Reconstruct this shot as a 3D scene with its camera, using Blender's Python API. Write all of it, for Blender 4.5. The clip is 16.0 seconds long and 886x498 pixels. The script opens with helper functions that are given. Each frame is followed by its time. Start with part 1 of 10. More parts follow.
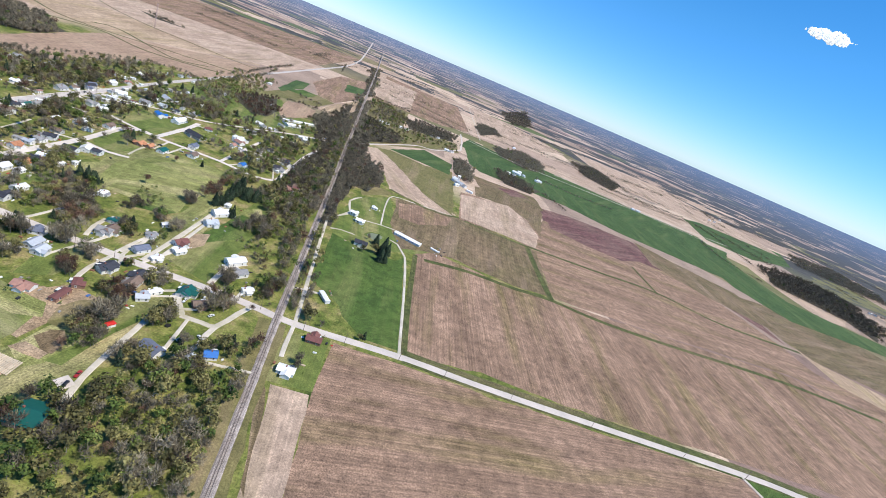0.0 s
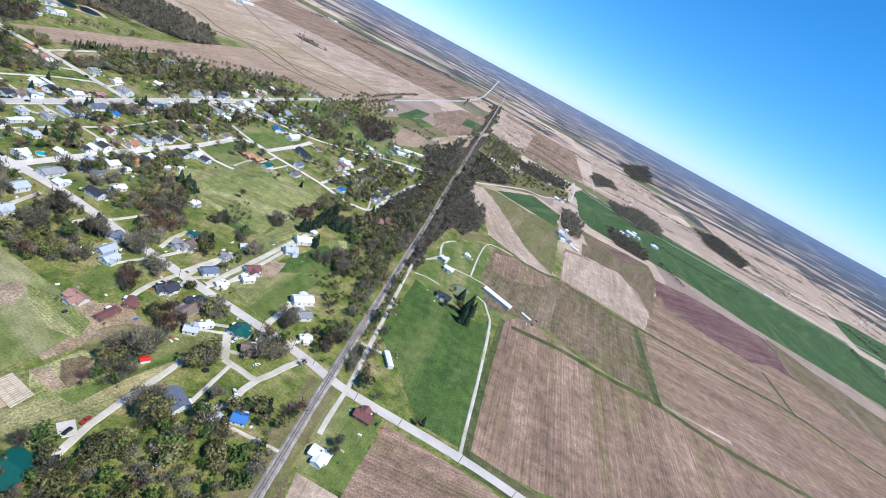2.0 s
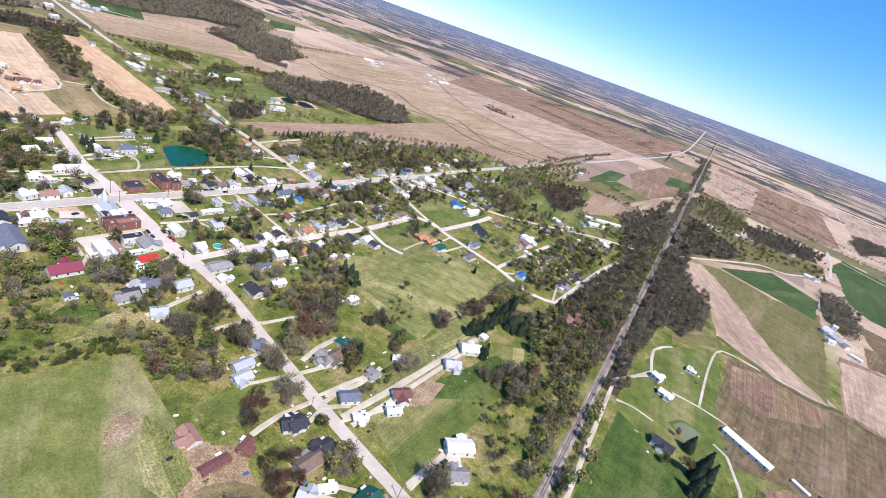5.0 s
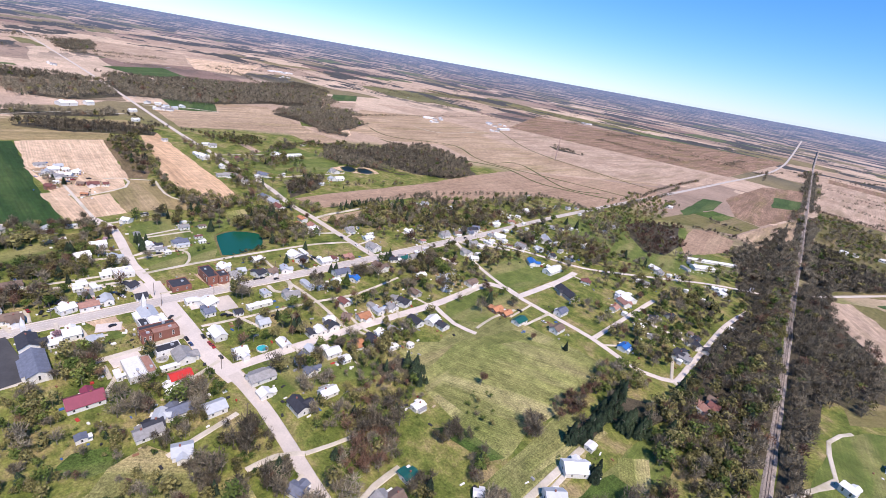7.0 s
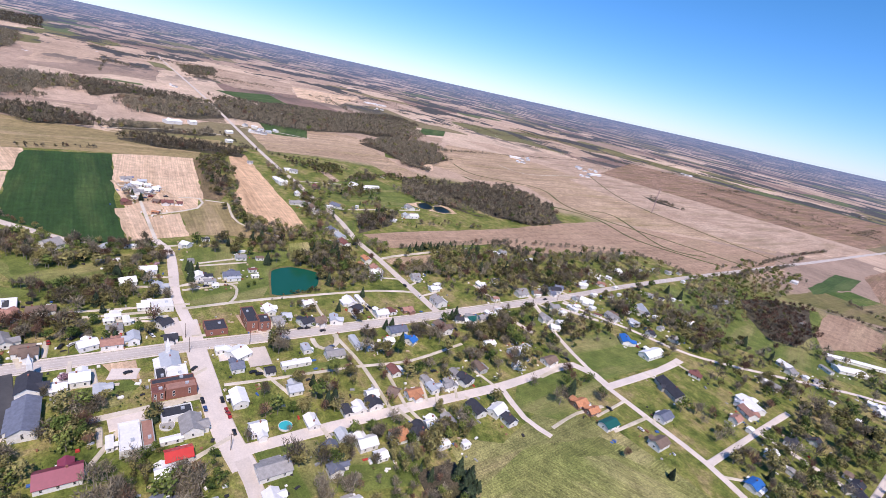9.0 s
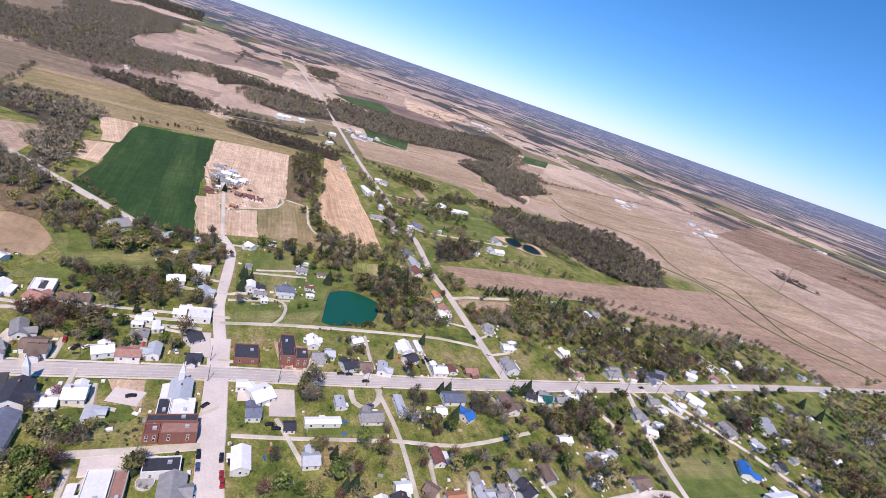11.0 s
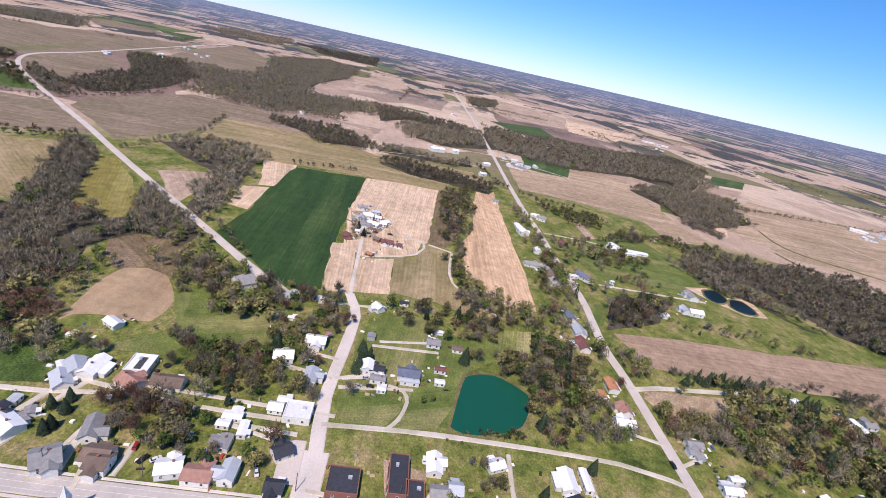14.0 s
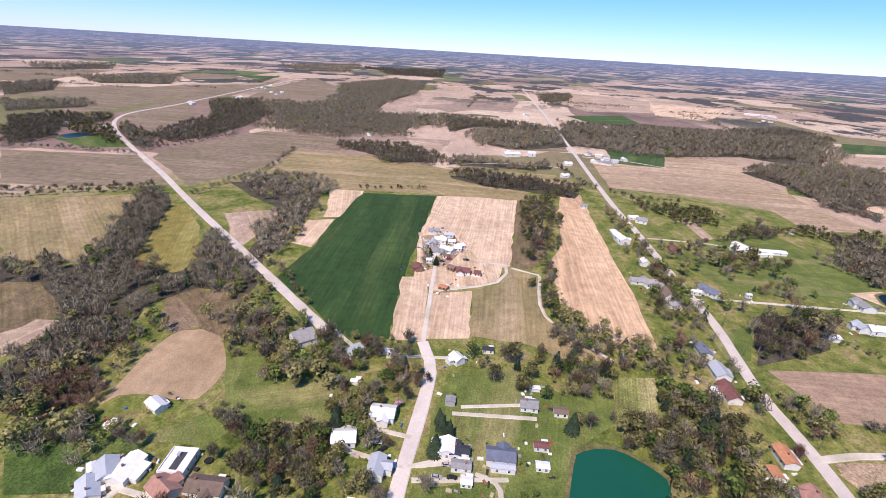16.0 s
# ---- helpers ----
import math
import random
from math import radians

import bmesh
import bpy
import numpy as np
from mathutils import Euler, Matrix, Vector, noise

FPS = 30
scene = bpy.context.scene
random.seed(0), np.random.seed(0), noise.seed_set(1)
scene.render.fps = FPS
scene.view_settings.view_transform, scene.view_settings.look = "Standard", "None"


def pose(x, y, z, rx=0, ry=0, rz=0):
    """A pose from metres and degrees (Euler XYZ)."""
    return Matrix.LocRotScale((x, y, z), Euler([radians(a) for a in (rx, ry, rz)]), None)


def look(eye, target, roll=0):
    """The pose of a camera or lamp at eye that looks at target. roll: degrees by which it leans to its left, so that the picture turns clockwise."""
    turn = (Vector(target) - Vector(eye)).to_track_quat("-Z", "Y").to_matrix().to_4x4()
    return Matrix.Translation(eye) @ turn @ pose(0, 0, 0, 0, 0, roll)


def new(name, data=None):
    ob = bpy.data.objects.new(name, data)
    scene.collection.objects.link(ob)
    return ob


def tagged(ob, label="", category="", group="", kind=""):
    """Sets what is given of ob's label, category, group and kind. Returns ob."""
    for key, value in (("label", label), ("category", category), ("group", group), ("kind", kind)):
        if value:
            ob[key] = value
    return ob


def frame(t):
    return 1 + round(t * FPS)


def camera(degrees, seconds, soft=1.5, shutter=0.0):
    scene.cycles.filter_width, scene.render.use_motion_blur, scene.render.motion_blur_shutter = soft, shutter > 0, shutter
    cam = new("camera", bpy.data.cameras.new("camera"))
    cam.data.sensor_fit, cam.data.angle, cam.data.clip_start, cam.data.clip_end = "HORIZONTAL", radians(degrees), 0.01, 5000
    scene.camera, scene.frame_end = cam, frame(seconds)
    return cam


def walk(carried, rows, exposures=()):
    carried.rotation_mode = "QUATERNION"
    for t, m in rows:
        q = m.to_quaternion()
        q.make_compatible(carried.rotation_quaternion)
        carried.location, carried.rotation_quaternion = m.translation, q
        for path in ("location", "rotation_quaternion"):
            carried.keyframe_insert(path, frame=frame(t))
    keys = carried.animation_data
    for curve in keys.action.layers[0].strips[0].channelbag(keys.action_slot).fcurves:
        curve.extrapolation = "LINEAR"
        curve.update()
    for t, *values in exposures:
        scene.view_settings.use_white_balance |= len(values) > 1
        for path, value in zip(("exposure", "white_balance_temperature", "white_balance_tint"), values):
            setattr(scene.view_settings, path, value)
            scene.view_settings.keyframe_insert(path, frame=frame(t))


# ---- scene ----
cam = camera(86.82, 16.0, soft=0.55)
PATH = [
    (0, (-1.83, 4.71, 222.14), (11.70, 97.09, 186.33), 23.13),
    (0.5, (-1.36, 22.49, 223.09), (9.07, 115.56, 188.03), 26.29),
    (1, (-2.44, 40.36, 223.07), (2.35, 133.78, 187.70), 27.60),
    (1.5, (-4.93, 58.25, 222.30), (-6.13, 151.36, 185.86), 27.76),
    (2, (-8.68, 76.07, 220.96), (-16.09, 168.29, 183.01), 28.35),
    (2.5, (-13.59, 93.74, 219.22), (-26.32, 185.22, 180.88), 28.07),
    (3, (-19.55, 111.20, 217.19), (-39.69, 200.78, 177.57), 26.52),
    (3.5, (-26.46, 128.38, 215.01), (-54.65, 215.08, 173.91), 24.11),
    (4, (-34.25, 145.21, 212.76), (-70.14, 228.50, 170.61), 21.87),
    (4.2, (-37.60, 151.84, 211.85), (-75.99, 233.84, 169.41), 21.26),
    (6.3, (-79.70, 216.65, 203.19), (-133.46, 290.65, 162.77), 15.66),
    (6.5, (-84.31, 222.29, 202.49), (-139.87, 295.46, 163.01), 14.10),
    (7, (-96.23, 235.97, 200.83), (-157.14, 306.00, 163.62), 10.16),
    (7.5, (-108.71, 248.96, 199.32), (-173.76, 316.07, 163.76), 7.56),
    (8, (-121.72, 261.26, 197.94), (-189.88, 325.89, 163.64), 7.46),
    (8.2, (-127.06, 265.97, 197.41), (-196.28, 329.67, 163.46), 8.42),
    (10.3, (-187.73, 308.08, 192.52), (-267.57, 358.28, 159.27), 18.90),
    (10.5, (-193.89, 311.36, 192.06), (-274.77, 359.85, 158.77), 19.33),
    (11, (-209.56, 319.00, 190.88), (-293.01, 362.61, 157.22), 19.23),
    (11.5, (-225.55, 325.83, 189.64), (-311.20, 364.29, 155.20), 18.48),
    (12, (-241.83, 331.83, 188.30), (-329.37, 365.05, 153.18), 17.60),
    (12.5, (-258.34, 337.03, 186.85), (-347.45, 364.76, 150.94), 16.52),
    (13, (-275.01, 341.42, 185.28), (-365.39, 363.50, 148.63), 15.21),
    (13.5, (-291.78, 345.02, 183.59), (-383.01, 361.64, 146.16), 13.83),
    (14, (-308.55, 347.84, 181.78), (-400.42, 359.21, 143.96), 12.77),
    (14.5, (-325.25, 349.89, 179.88), (-417.36, 356.49, 141.50), 10.91),
    (15, (-341.75, 351.20, 177.92), (-433.88, 353.16, 139.07), 8.40),
    (15.5, (-357.94, 351.78, 175.95), (-449.94, 349.49, 136.81), 5.85),
    (16, (-373.68, 351.68, 174.04), (-465.58, 345.40, 135.12), 3.36),
]
walk(cam, [(t, look(eye, target, roll)) for t, eye, target, roll in PATH], [(0, -0.08, 6200, 8), (2, -0.08, 5700, 6), (4, 0.0, 6200, 11), (8, -0.18, 6380, 22), (12, -0.30, 6280, 23), (14, -0.28, 6450, 21), (16, -0.13, 6550, 23)])

# ---- light ----
SUN_TO = Vector((0.93, -0.37, 0.0)).normalized()
SUN_UP = radians(56)
world = bpy.data.worlds.new("sky")
scene.world = world
world.use_nodes = True
wn = world.node_tree.nodes
sky = wn.new("ShaderNodeTexSky")
sky.sky_type, sky.sun_disc = "NISHITA", False
sky.sun_elevation = SUN_UP
sky.sun_rotation = math.atan2(SUN_TO.x, SUN_TO.y)
sky.altitude, sky.air_density, sky.dust_density, sky.ozone_density = 200, 1.0, 0.0, 2.2
tint = wn.new("ShaderNodeMix")
tint.data_type, tint.blend_type = "RGBA", "MULTIPLY"
tint.inputs[0].default_value, tint.inputs[7].default_value = 1.0, (0.69, 0.95, 1.19, 1)
low = wn.new("ShaderNodeValToRGB")
low.color_ramp.elements[0].position, low.color_ramp.elements[0].color = 0.0, (0.66, 0.88, 1.36, 1)
low.color_ramp.elements[1].position, low.color_ramp.elements[1].color = 0.22, (0.69, 0.95, 1.19, 1)
sky_way = wn.new("ShaderNodeTexCoord")
sky_up = wn.new("ShaderNodeSeparateXYZ")
world.node_tree.links.new(sky_way.outputs["Generated"], sky_up.inputs[0])
world.node_tree.links.new(sky_up.outputs[2], low.inputs[0])
world.node_tree.links.new(low.outputs[0], tint.inputs[7])
rich = wn.new("ShaderNodeHueSaturation")
rich.inputs["Saturation"].default_value = 1.15
world.node_tree.links.new(sky.outputs[0], tint.inputs[6])
world.node_tree.links.new(tint.outputs[2], rich.inputs["Color"])
world.node_tree.links.new(rich.outputs[0], wn["Background"].inputs[0])
wn["Background"].inputs[1].default_value = 0.146
sun_data = bpy.data.lights.new("sun", "SUN")
sun_data.energy, sun_data.angle, sun_data.color = 5.6, radians(0.53), (1.0, 0.905, 0.775)
sun = new("sun", sun_data)
to = SUN_TO * math.cos(SUN_UP) + Vector((0, 0, math.sin(SUN_UP)))
sun.matrix_world = look(to * 900, (0, 0, 0))
scene.view_settings.exposure = 0.0


# ---- materials ----
class Nodes:
    """A small builder for node materials."""

    def __init__(self, name):
        self.mat = bpy.data.materials.new(name)
        self.mat.use_nodes = True
        self.tree = self.mat.node_tree
        self.bsdf = self.tree.nodes["Principled BSDF"]
        self.bsdf.inputs["Specular IOR Level"].default_value = 0.25

    def node(self, kind, **inputs):
        n = self.tree.nodes.new("ShaderNode" + kind)
        for key, value in inputs.items():
            self.put(n.inputs[key.replace("_", " ")], value)
        return n

    def put(self, socket, value):
        if isinstance(value, bpy.types.NodeSocket):
            self.tree.links.new(value, socket)
        else:
            socket.default_value = value

    def place(self, local=False):
        if local:
            return self.node("TexCoord").outputs["Object"]
        return self.node("NewGeometry").outputs["Position"]

    def scaled(self, vec, scale):
        m = self.node("Mapping", Vector=vec)
        m.inputs["Scale"].default_value = scale
        return m.outputs[0]

    def noise(self, vec, scale, detail=3.0, rough=0.55):
        n = self.node("TexNoise", Vector=vec, Scale=scale, Detail=detail, Roughness=rough)
        return n.outputs["Fac"]

    def ramp(self, fac, stops, mode="LINEAR"):
        r = self.node("ValToRGB", Fac=fac)
        r.color_ramp.interpolation = mode
        el = r.color_ramp.elements
        while len(el) < len(stops):
            el.new(0.5)
        for e, (p, c) in zip(el, stops):
            e.position, e.color = p, (*c, 1)
        return r.outputs[0]

    def mix(self, fac, a, b, mode="MIX"):
        m = self.node("Mix")
        m.data_type, m.blend_type = "RGBA", mode
        self.put(m.inputs[0], fac)
        for s, v in ((m.inputs[6], a), (m.inputs[7], b)):
            self.put(s, (*v, 1) if isinstance(v, tuple) and len(v) == 3 else v)
        return m.outputs[2]

    def maths(self, op, a, b=0.0):
        m = self.node("Math")
        m.operation = op
        self.put(m.inputs[0], a)
        self.put(m.inputs[1], b)
        return m.outputs[0]

    def smooth(self, value, low, high):
        m = self.node("MapRange")
        self.put(m.inputs[0], value)
        m.inputs[1].default_value, m.inputs[2].default_value = low, high
        return m.outputs[0]

    def bump(self, height, distance, strength=0.6):
        b = self.node("Bump", Height=height, Distance=distance, Strength=strength)
        self.put(self.bsdf.inputs["Normal"], b.outputs[0])

    def done(self, colour, rough=0.9):
        self.put(self.bsdf.inputs["Base Color"], colour if isinstance(colour, bpy.types.NodeSocket) else (*colour, 1))
        self.put(self.bsdf.inputs["Roughness"], rough)
        return self.mat


def field_mat(name, light, dark, blot, rows=0.0, row_gap=6.0, blot_scale=0.012, grain=0.9, speck=0.8):
    """Farm land: two tones in patches, a third in blotches, and rows along the field's own x axis."""
    k = Nodes(name)
    p = k.place()
    loc = k.place(True)
    c = k.mix(k.ramp(k.noise(p, blot_scale, 5, 0.62), [(0.36, (0, 0, 0)), (0.64, (1, 1, 1))]), light, dark)
    c = k.mix(k.ramp(k.noise(k.scaled(loc, (0.004, 0.03, 0)), 1.0, 5, 0.6), [(0.50, (0, 0, 0)), (0.68, (1, 1, 1))]), c, blot)
    streak = k.noise(k.scaled(loc, (0.010, 2.2 / row_gap, 0)), 1.0, 6, 0.82)
    c = k.mix(rows, c, k.ramp(streak, [(0.34, (0.52, 0.51, 0.50)), (0.52, (0.96, 0.96, 0.96)), (0.66, (1.42, 1.40, 1.37))]), "MULTIPLY")
    wave = k.node("TexWave", Vector=loc, Scale=6.2832 / (20 * row_gap * 0.42), Distortion=1.6, Detail=2.0)
    wave.bands_direction = "Y"
    wave.inputs["Detail Scale"].default_value = 0.6
    c = k.mix(rows * 0.35, c, k.ramp(wave.outputs["Fac"], [(0.15, (0.70, 0.69, 0.68)), (0.85, (1.22, 1.21, 1.2))]), "MULTIPLY")
    wide = k.noise(k.scaled(loc, (0.006, 0.045, 0)), 1.0, 3, 0.6)
    c = k.mix(rows, c, k.ramp(wide, [(0.36, (0.74, 0.73, 0.72)), (0.64, (1.2, 1.2, 1.2))]), "MULTIPLY")
    mid = k.noise(p, 0.11, 4, 0.7)
    c = k.mix(0.3 + speck * 0.5, c, k.ramp(mid, [(0.36, (0.58, 0.58, 0.57)), (0.64, (1.32, 1.3, 1.27))]), "MULTIPLY")
    fine = k.noise(p, grain, 5, 0.75)
    c = k.mix(speck, c, k.ramp(fine, [(0.34, (0.28, 0.28, 0.28)), (0.66, (1.55, 1.55, 1.53))]), "MULTIPLY")
    k.bump(fine, 0.6, 0.8)
    return k.done(c, 0.95)


def pave_mat(name, tone, worn):
    """Paving: nearly even, faintly stained and patched."""
    k = Nodes(name)
    p = k.place()
    c = k.mix(k.ramp(k.noise(p, 0.06, 5, 0.6), [(0.38, (0, 0, 0)), (0.68, (1, 1, 1))]), tone, worn)
    fine = k.noise(p, 1.1, 3, 0.6)
    c = k.mix(0.35, c, k.ramp(fine, [(0.32, (0.78, 0.78, 0.78)), (0.68, (1.15, 1.15, 1.15))]), "MULTIPLY")
    k.bump(fine, 0.05, 0.3)
    return k.done(c, 0.9)


def plain_mat(name, colour, rough=0.7, vary=0.25, scale=0.8, metal=0.0, spec=0.3, random_tone=0.0):
    k = Nodes(name)
    n = k.noise(k.place(True), scale, 4, 0.65)
    c = k.mix(vary, colour, k.ramp(n, [(0.3, (0.45, 0.44, 0.42)), (0.7, (1.25, 1.25, 1.25))]), "MULTIPLY")
    if random_tone:
        r = k.node("ObjectInfo").outputs["Random"]
        c = k.mix(random_tone, c, k.ramp(r, [(0.0, (0.5, 0.5, 0.52)), (1.0, (1.4, 1.36, 1.3))]), "MULTIPLY")
    k.bsdf.inputs["Metallic"].default_value = metal
    k.bsdf.inputs["Specular IOR Level"].default_value = spec
    return k.done(c, rough)


def leaf_mat(name, tones, through=0.0):
    """Foliage or twigs: tone by tree, by patch of the wood and by leaf."""
    k = Nodes(name)
    g = k.node("NewGeometry")
    far = k.noise(g.outputs["Position"], 0.11, 3, 0.75)
    tree = k.node("ObjectInfo").outputs["Random"]
    f = k.maths("ADD", k.maths("MULTIPLY", far, 0.9), k.maths("MULTIPLY", tree, 0.35))
    c = k.ramp(k.maths("SUBTRACT", f, 0.15), [(0.30, tuple(v * 0.75 for v in tones[0])), (0.46, tones[1]), (0.66, tones[2])])
    c = k.mix(0.85, c, k.ramp(g.outputs["Random Per Island"], [(0.0, (0.42, 0.42, 0.43)), (0.45, (0.9, 0.9, 0.9)), (1.0, (1.5, 1.49, 1.46))]), "MULTIPLY")
    return k.done(c, 0.9)


FIELD = {
    "stubble": field_mat("corn_stubble", (0.385, 0.255, 0.18), (0.29, 0.19, 0.13), (0.235, 0.18, 0.085), 0.75, 7.0),
    "pale": field_mat("pale_stubble", (0.57, 0.43, 0.325), (0.45, 0.325, 0.24), (0.34, 0.26, 0.17), 0.5, 8.0, speck=0.5),
    "fallow": field_mat("fallow_land", (0.245, 0.175, 0.105), (0.17, 0.14, 0.068), (0.29, 0.21, 0.145), 0.6, 10.0),
    "tilled": field_mat("tilled_soil", (0.18, 0.09, 0.085), (0.25, 0.155, 0.13), (0.145, 0.07, 0.068), 0.8, 8.0),
    "wheat": field_mat("winter_wheat", (0.038, 0.088, 0.022), (0.028, 0.066, 0.018), (0.075, 0.12, 0.035), 0.5, 9.0, speck=0.3),
    "lawn": field_mat("mown_grass", (0.185, 0.22, 0.058), (0.11, 0.155, 0.034), (0.31, 0.275, 0.12), 0.3, 5.0, 0.04, speck=0.5),
    "turf": field_mat("deep_green_turf", (0.10, 0.155, 0.034), (0.07, 0.122, 0.027), (0.165, 0.19, 0.06), 0.25, 6.0, 0.02),
    "tan": field_mat("tan_stubble", (0.54, 0.40, 0.275), (0.41, 0.295, 0.195), (0.36, 0.28, 0.15), 0.55, 14.0, 0.006, speck=0.5),
    "ruddy": field_mat("reddish_tan_stubble", (0.45, 0.315, 0.22), (0.365, 0.25, 0.172), (0.41, 0.30, 0.2), 0.4, 12.0, 0.008, speck=0.45),
    "meadow": field_mat("rough_meadow", (0.31, 0.295, 0.12), (0.20, 0.225, 0.072), (0.42, 0.345, 0.18), 0.6, 5.0, 0.018),
    "hay": field_mat("mown_hay_meadow", (0.32, 0.32, 0.115), (0.22, 0.25, 0.075), (0.45, 0.39, 0.20), 0.7, 4.0, 0.02),
    "straw": field_mat("straw_coloured_field", (0.38, 0.29, 0.15), (0.285, 0.235, 0.11), (0.44, 0.33, 0.20), 0.5, 9.0, speck=0.4),
    "clover": field_mat("green_clover", (0.075, 0.125, 0.038), (0.055, 0.10, 0.03), (0.12, 0.155, 0.055), 0.4, 9.0, speck=0.3),
    "pasture": field_mat("dry_pasture", (0.22, 0.19, 0.08), (0.16, 0.155, 0.055), (0.29, 0.22, 0.13), 0.3, 12.0, speck=0.5),
    "paddock": field_mat("rough_paddock", (0.26, 0.265, 0.085), (0.145, 0.185, 0.045), (0.40, 0.345, 0.19), 0.12, 8.0, 0.045, speck=0.45),
    "dull": field_mat("weathered_stubble", (0.31, 0.235, 0.165), (0.235, 0.185, 0.12), (0.20, 0.165, 0.09), 0.5, 11.0, 0.008, speck=0.5),
    "olive": field_mat("yellowing_crop", (0.30, 0.26, 0.07), (0.25, 0.21, 0.06), (0.32, 0.28, 0.10), 0.45, 8.0, speck=0.5),
    "bare": field_mat("bare_tan_soil", (0.80, 0.595, 0.415), (0.67, 0.485, 0.335), (0.47, 0.335, 0.215), 0.5, 7.0, 0.02, speck=0.3),
    "orange": field_mat("bare_orange_soil", (0.76, 0.52, 0.33), (0.65, 0.44, 0.275), (0.46, 0.30, 0.18), 0.5, 8.0, 0.02, speck=0.3),
    "litter": field_mat("leaf_litter", (0.115, 0.098, 0.07), (0.072, 0.062, 0.042), (0.075, 0.074, 0.034), 0.1, 9.0, 0.05),
    "verge": field_mat("weedy_verge", (0.12, 0.13, 0.045), (0.075, 0.095, 0.03), (0.18, 0.155, 0.075), 0.2, 6.0, 0.05),
    "soil": field_mat("smooth_brown_soil", (0.42, 0.295, 0.18), (0.48, 0.345, 0.215), (0.33, 0.23, 0.135), 0.05, 9.0, 0.04, speck=0.22),
    "dirt": field_mat("packed_brown_dirt", (0.40, 0.285, 0.18), (0.47, 0.35, 0.235), (0.31, 0.215, 0.13), 0.1, 9.0, 0.03),
}
FIELD_WORDS = {
    "stubble": "pinkish tan harvested corn stubble field with faint rows", "pale": "pale tan harvested stubble field with rows",
    "fallow": "olive brown fallow field with streaks of weeds", "tilled": "dark reddish brown freshly tilled field",
    "wheat": "dark green winter wheat field with tramlines", "lawn": "mown bright green grass", "meadow": "rough yellowish green meadow with dry streaks",
    "dull": "weathered greyish tan stubble field",
    "ruddy": "reddish tan stubble field with long smooth rows", "hay": "yellowish mown hay meadow with close rows",
    "straw": "straw coloured field with olive patches", "clover": "long green clover field",
    "pasture": "dry olive pasture", "paddock": "green paddock with dry yellowish patches", "turf": "deep green mown turf", "tan": "wide tan stubble field crossed by grassy waterways", "olive": "yellow green cover crop field", "bare": "bare light tan graded soil",
    "orange": "bare orange tan soil strip with rows", "soil": "smooth bare brown soil with darker patches", "dirt": "packed brown dirt yard",
    "litter": "brown leaf litter under trees", "verge": "weedy grass strip between fields",
}


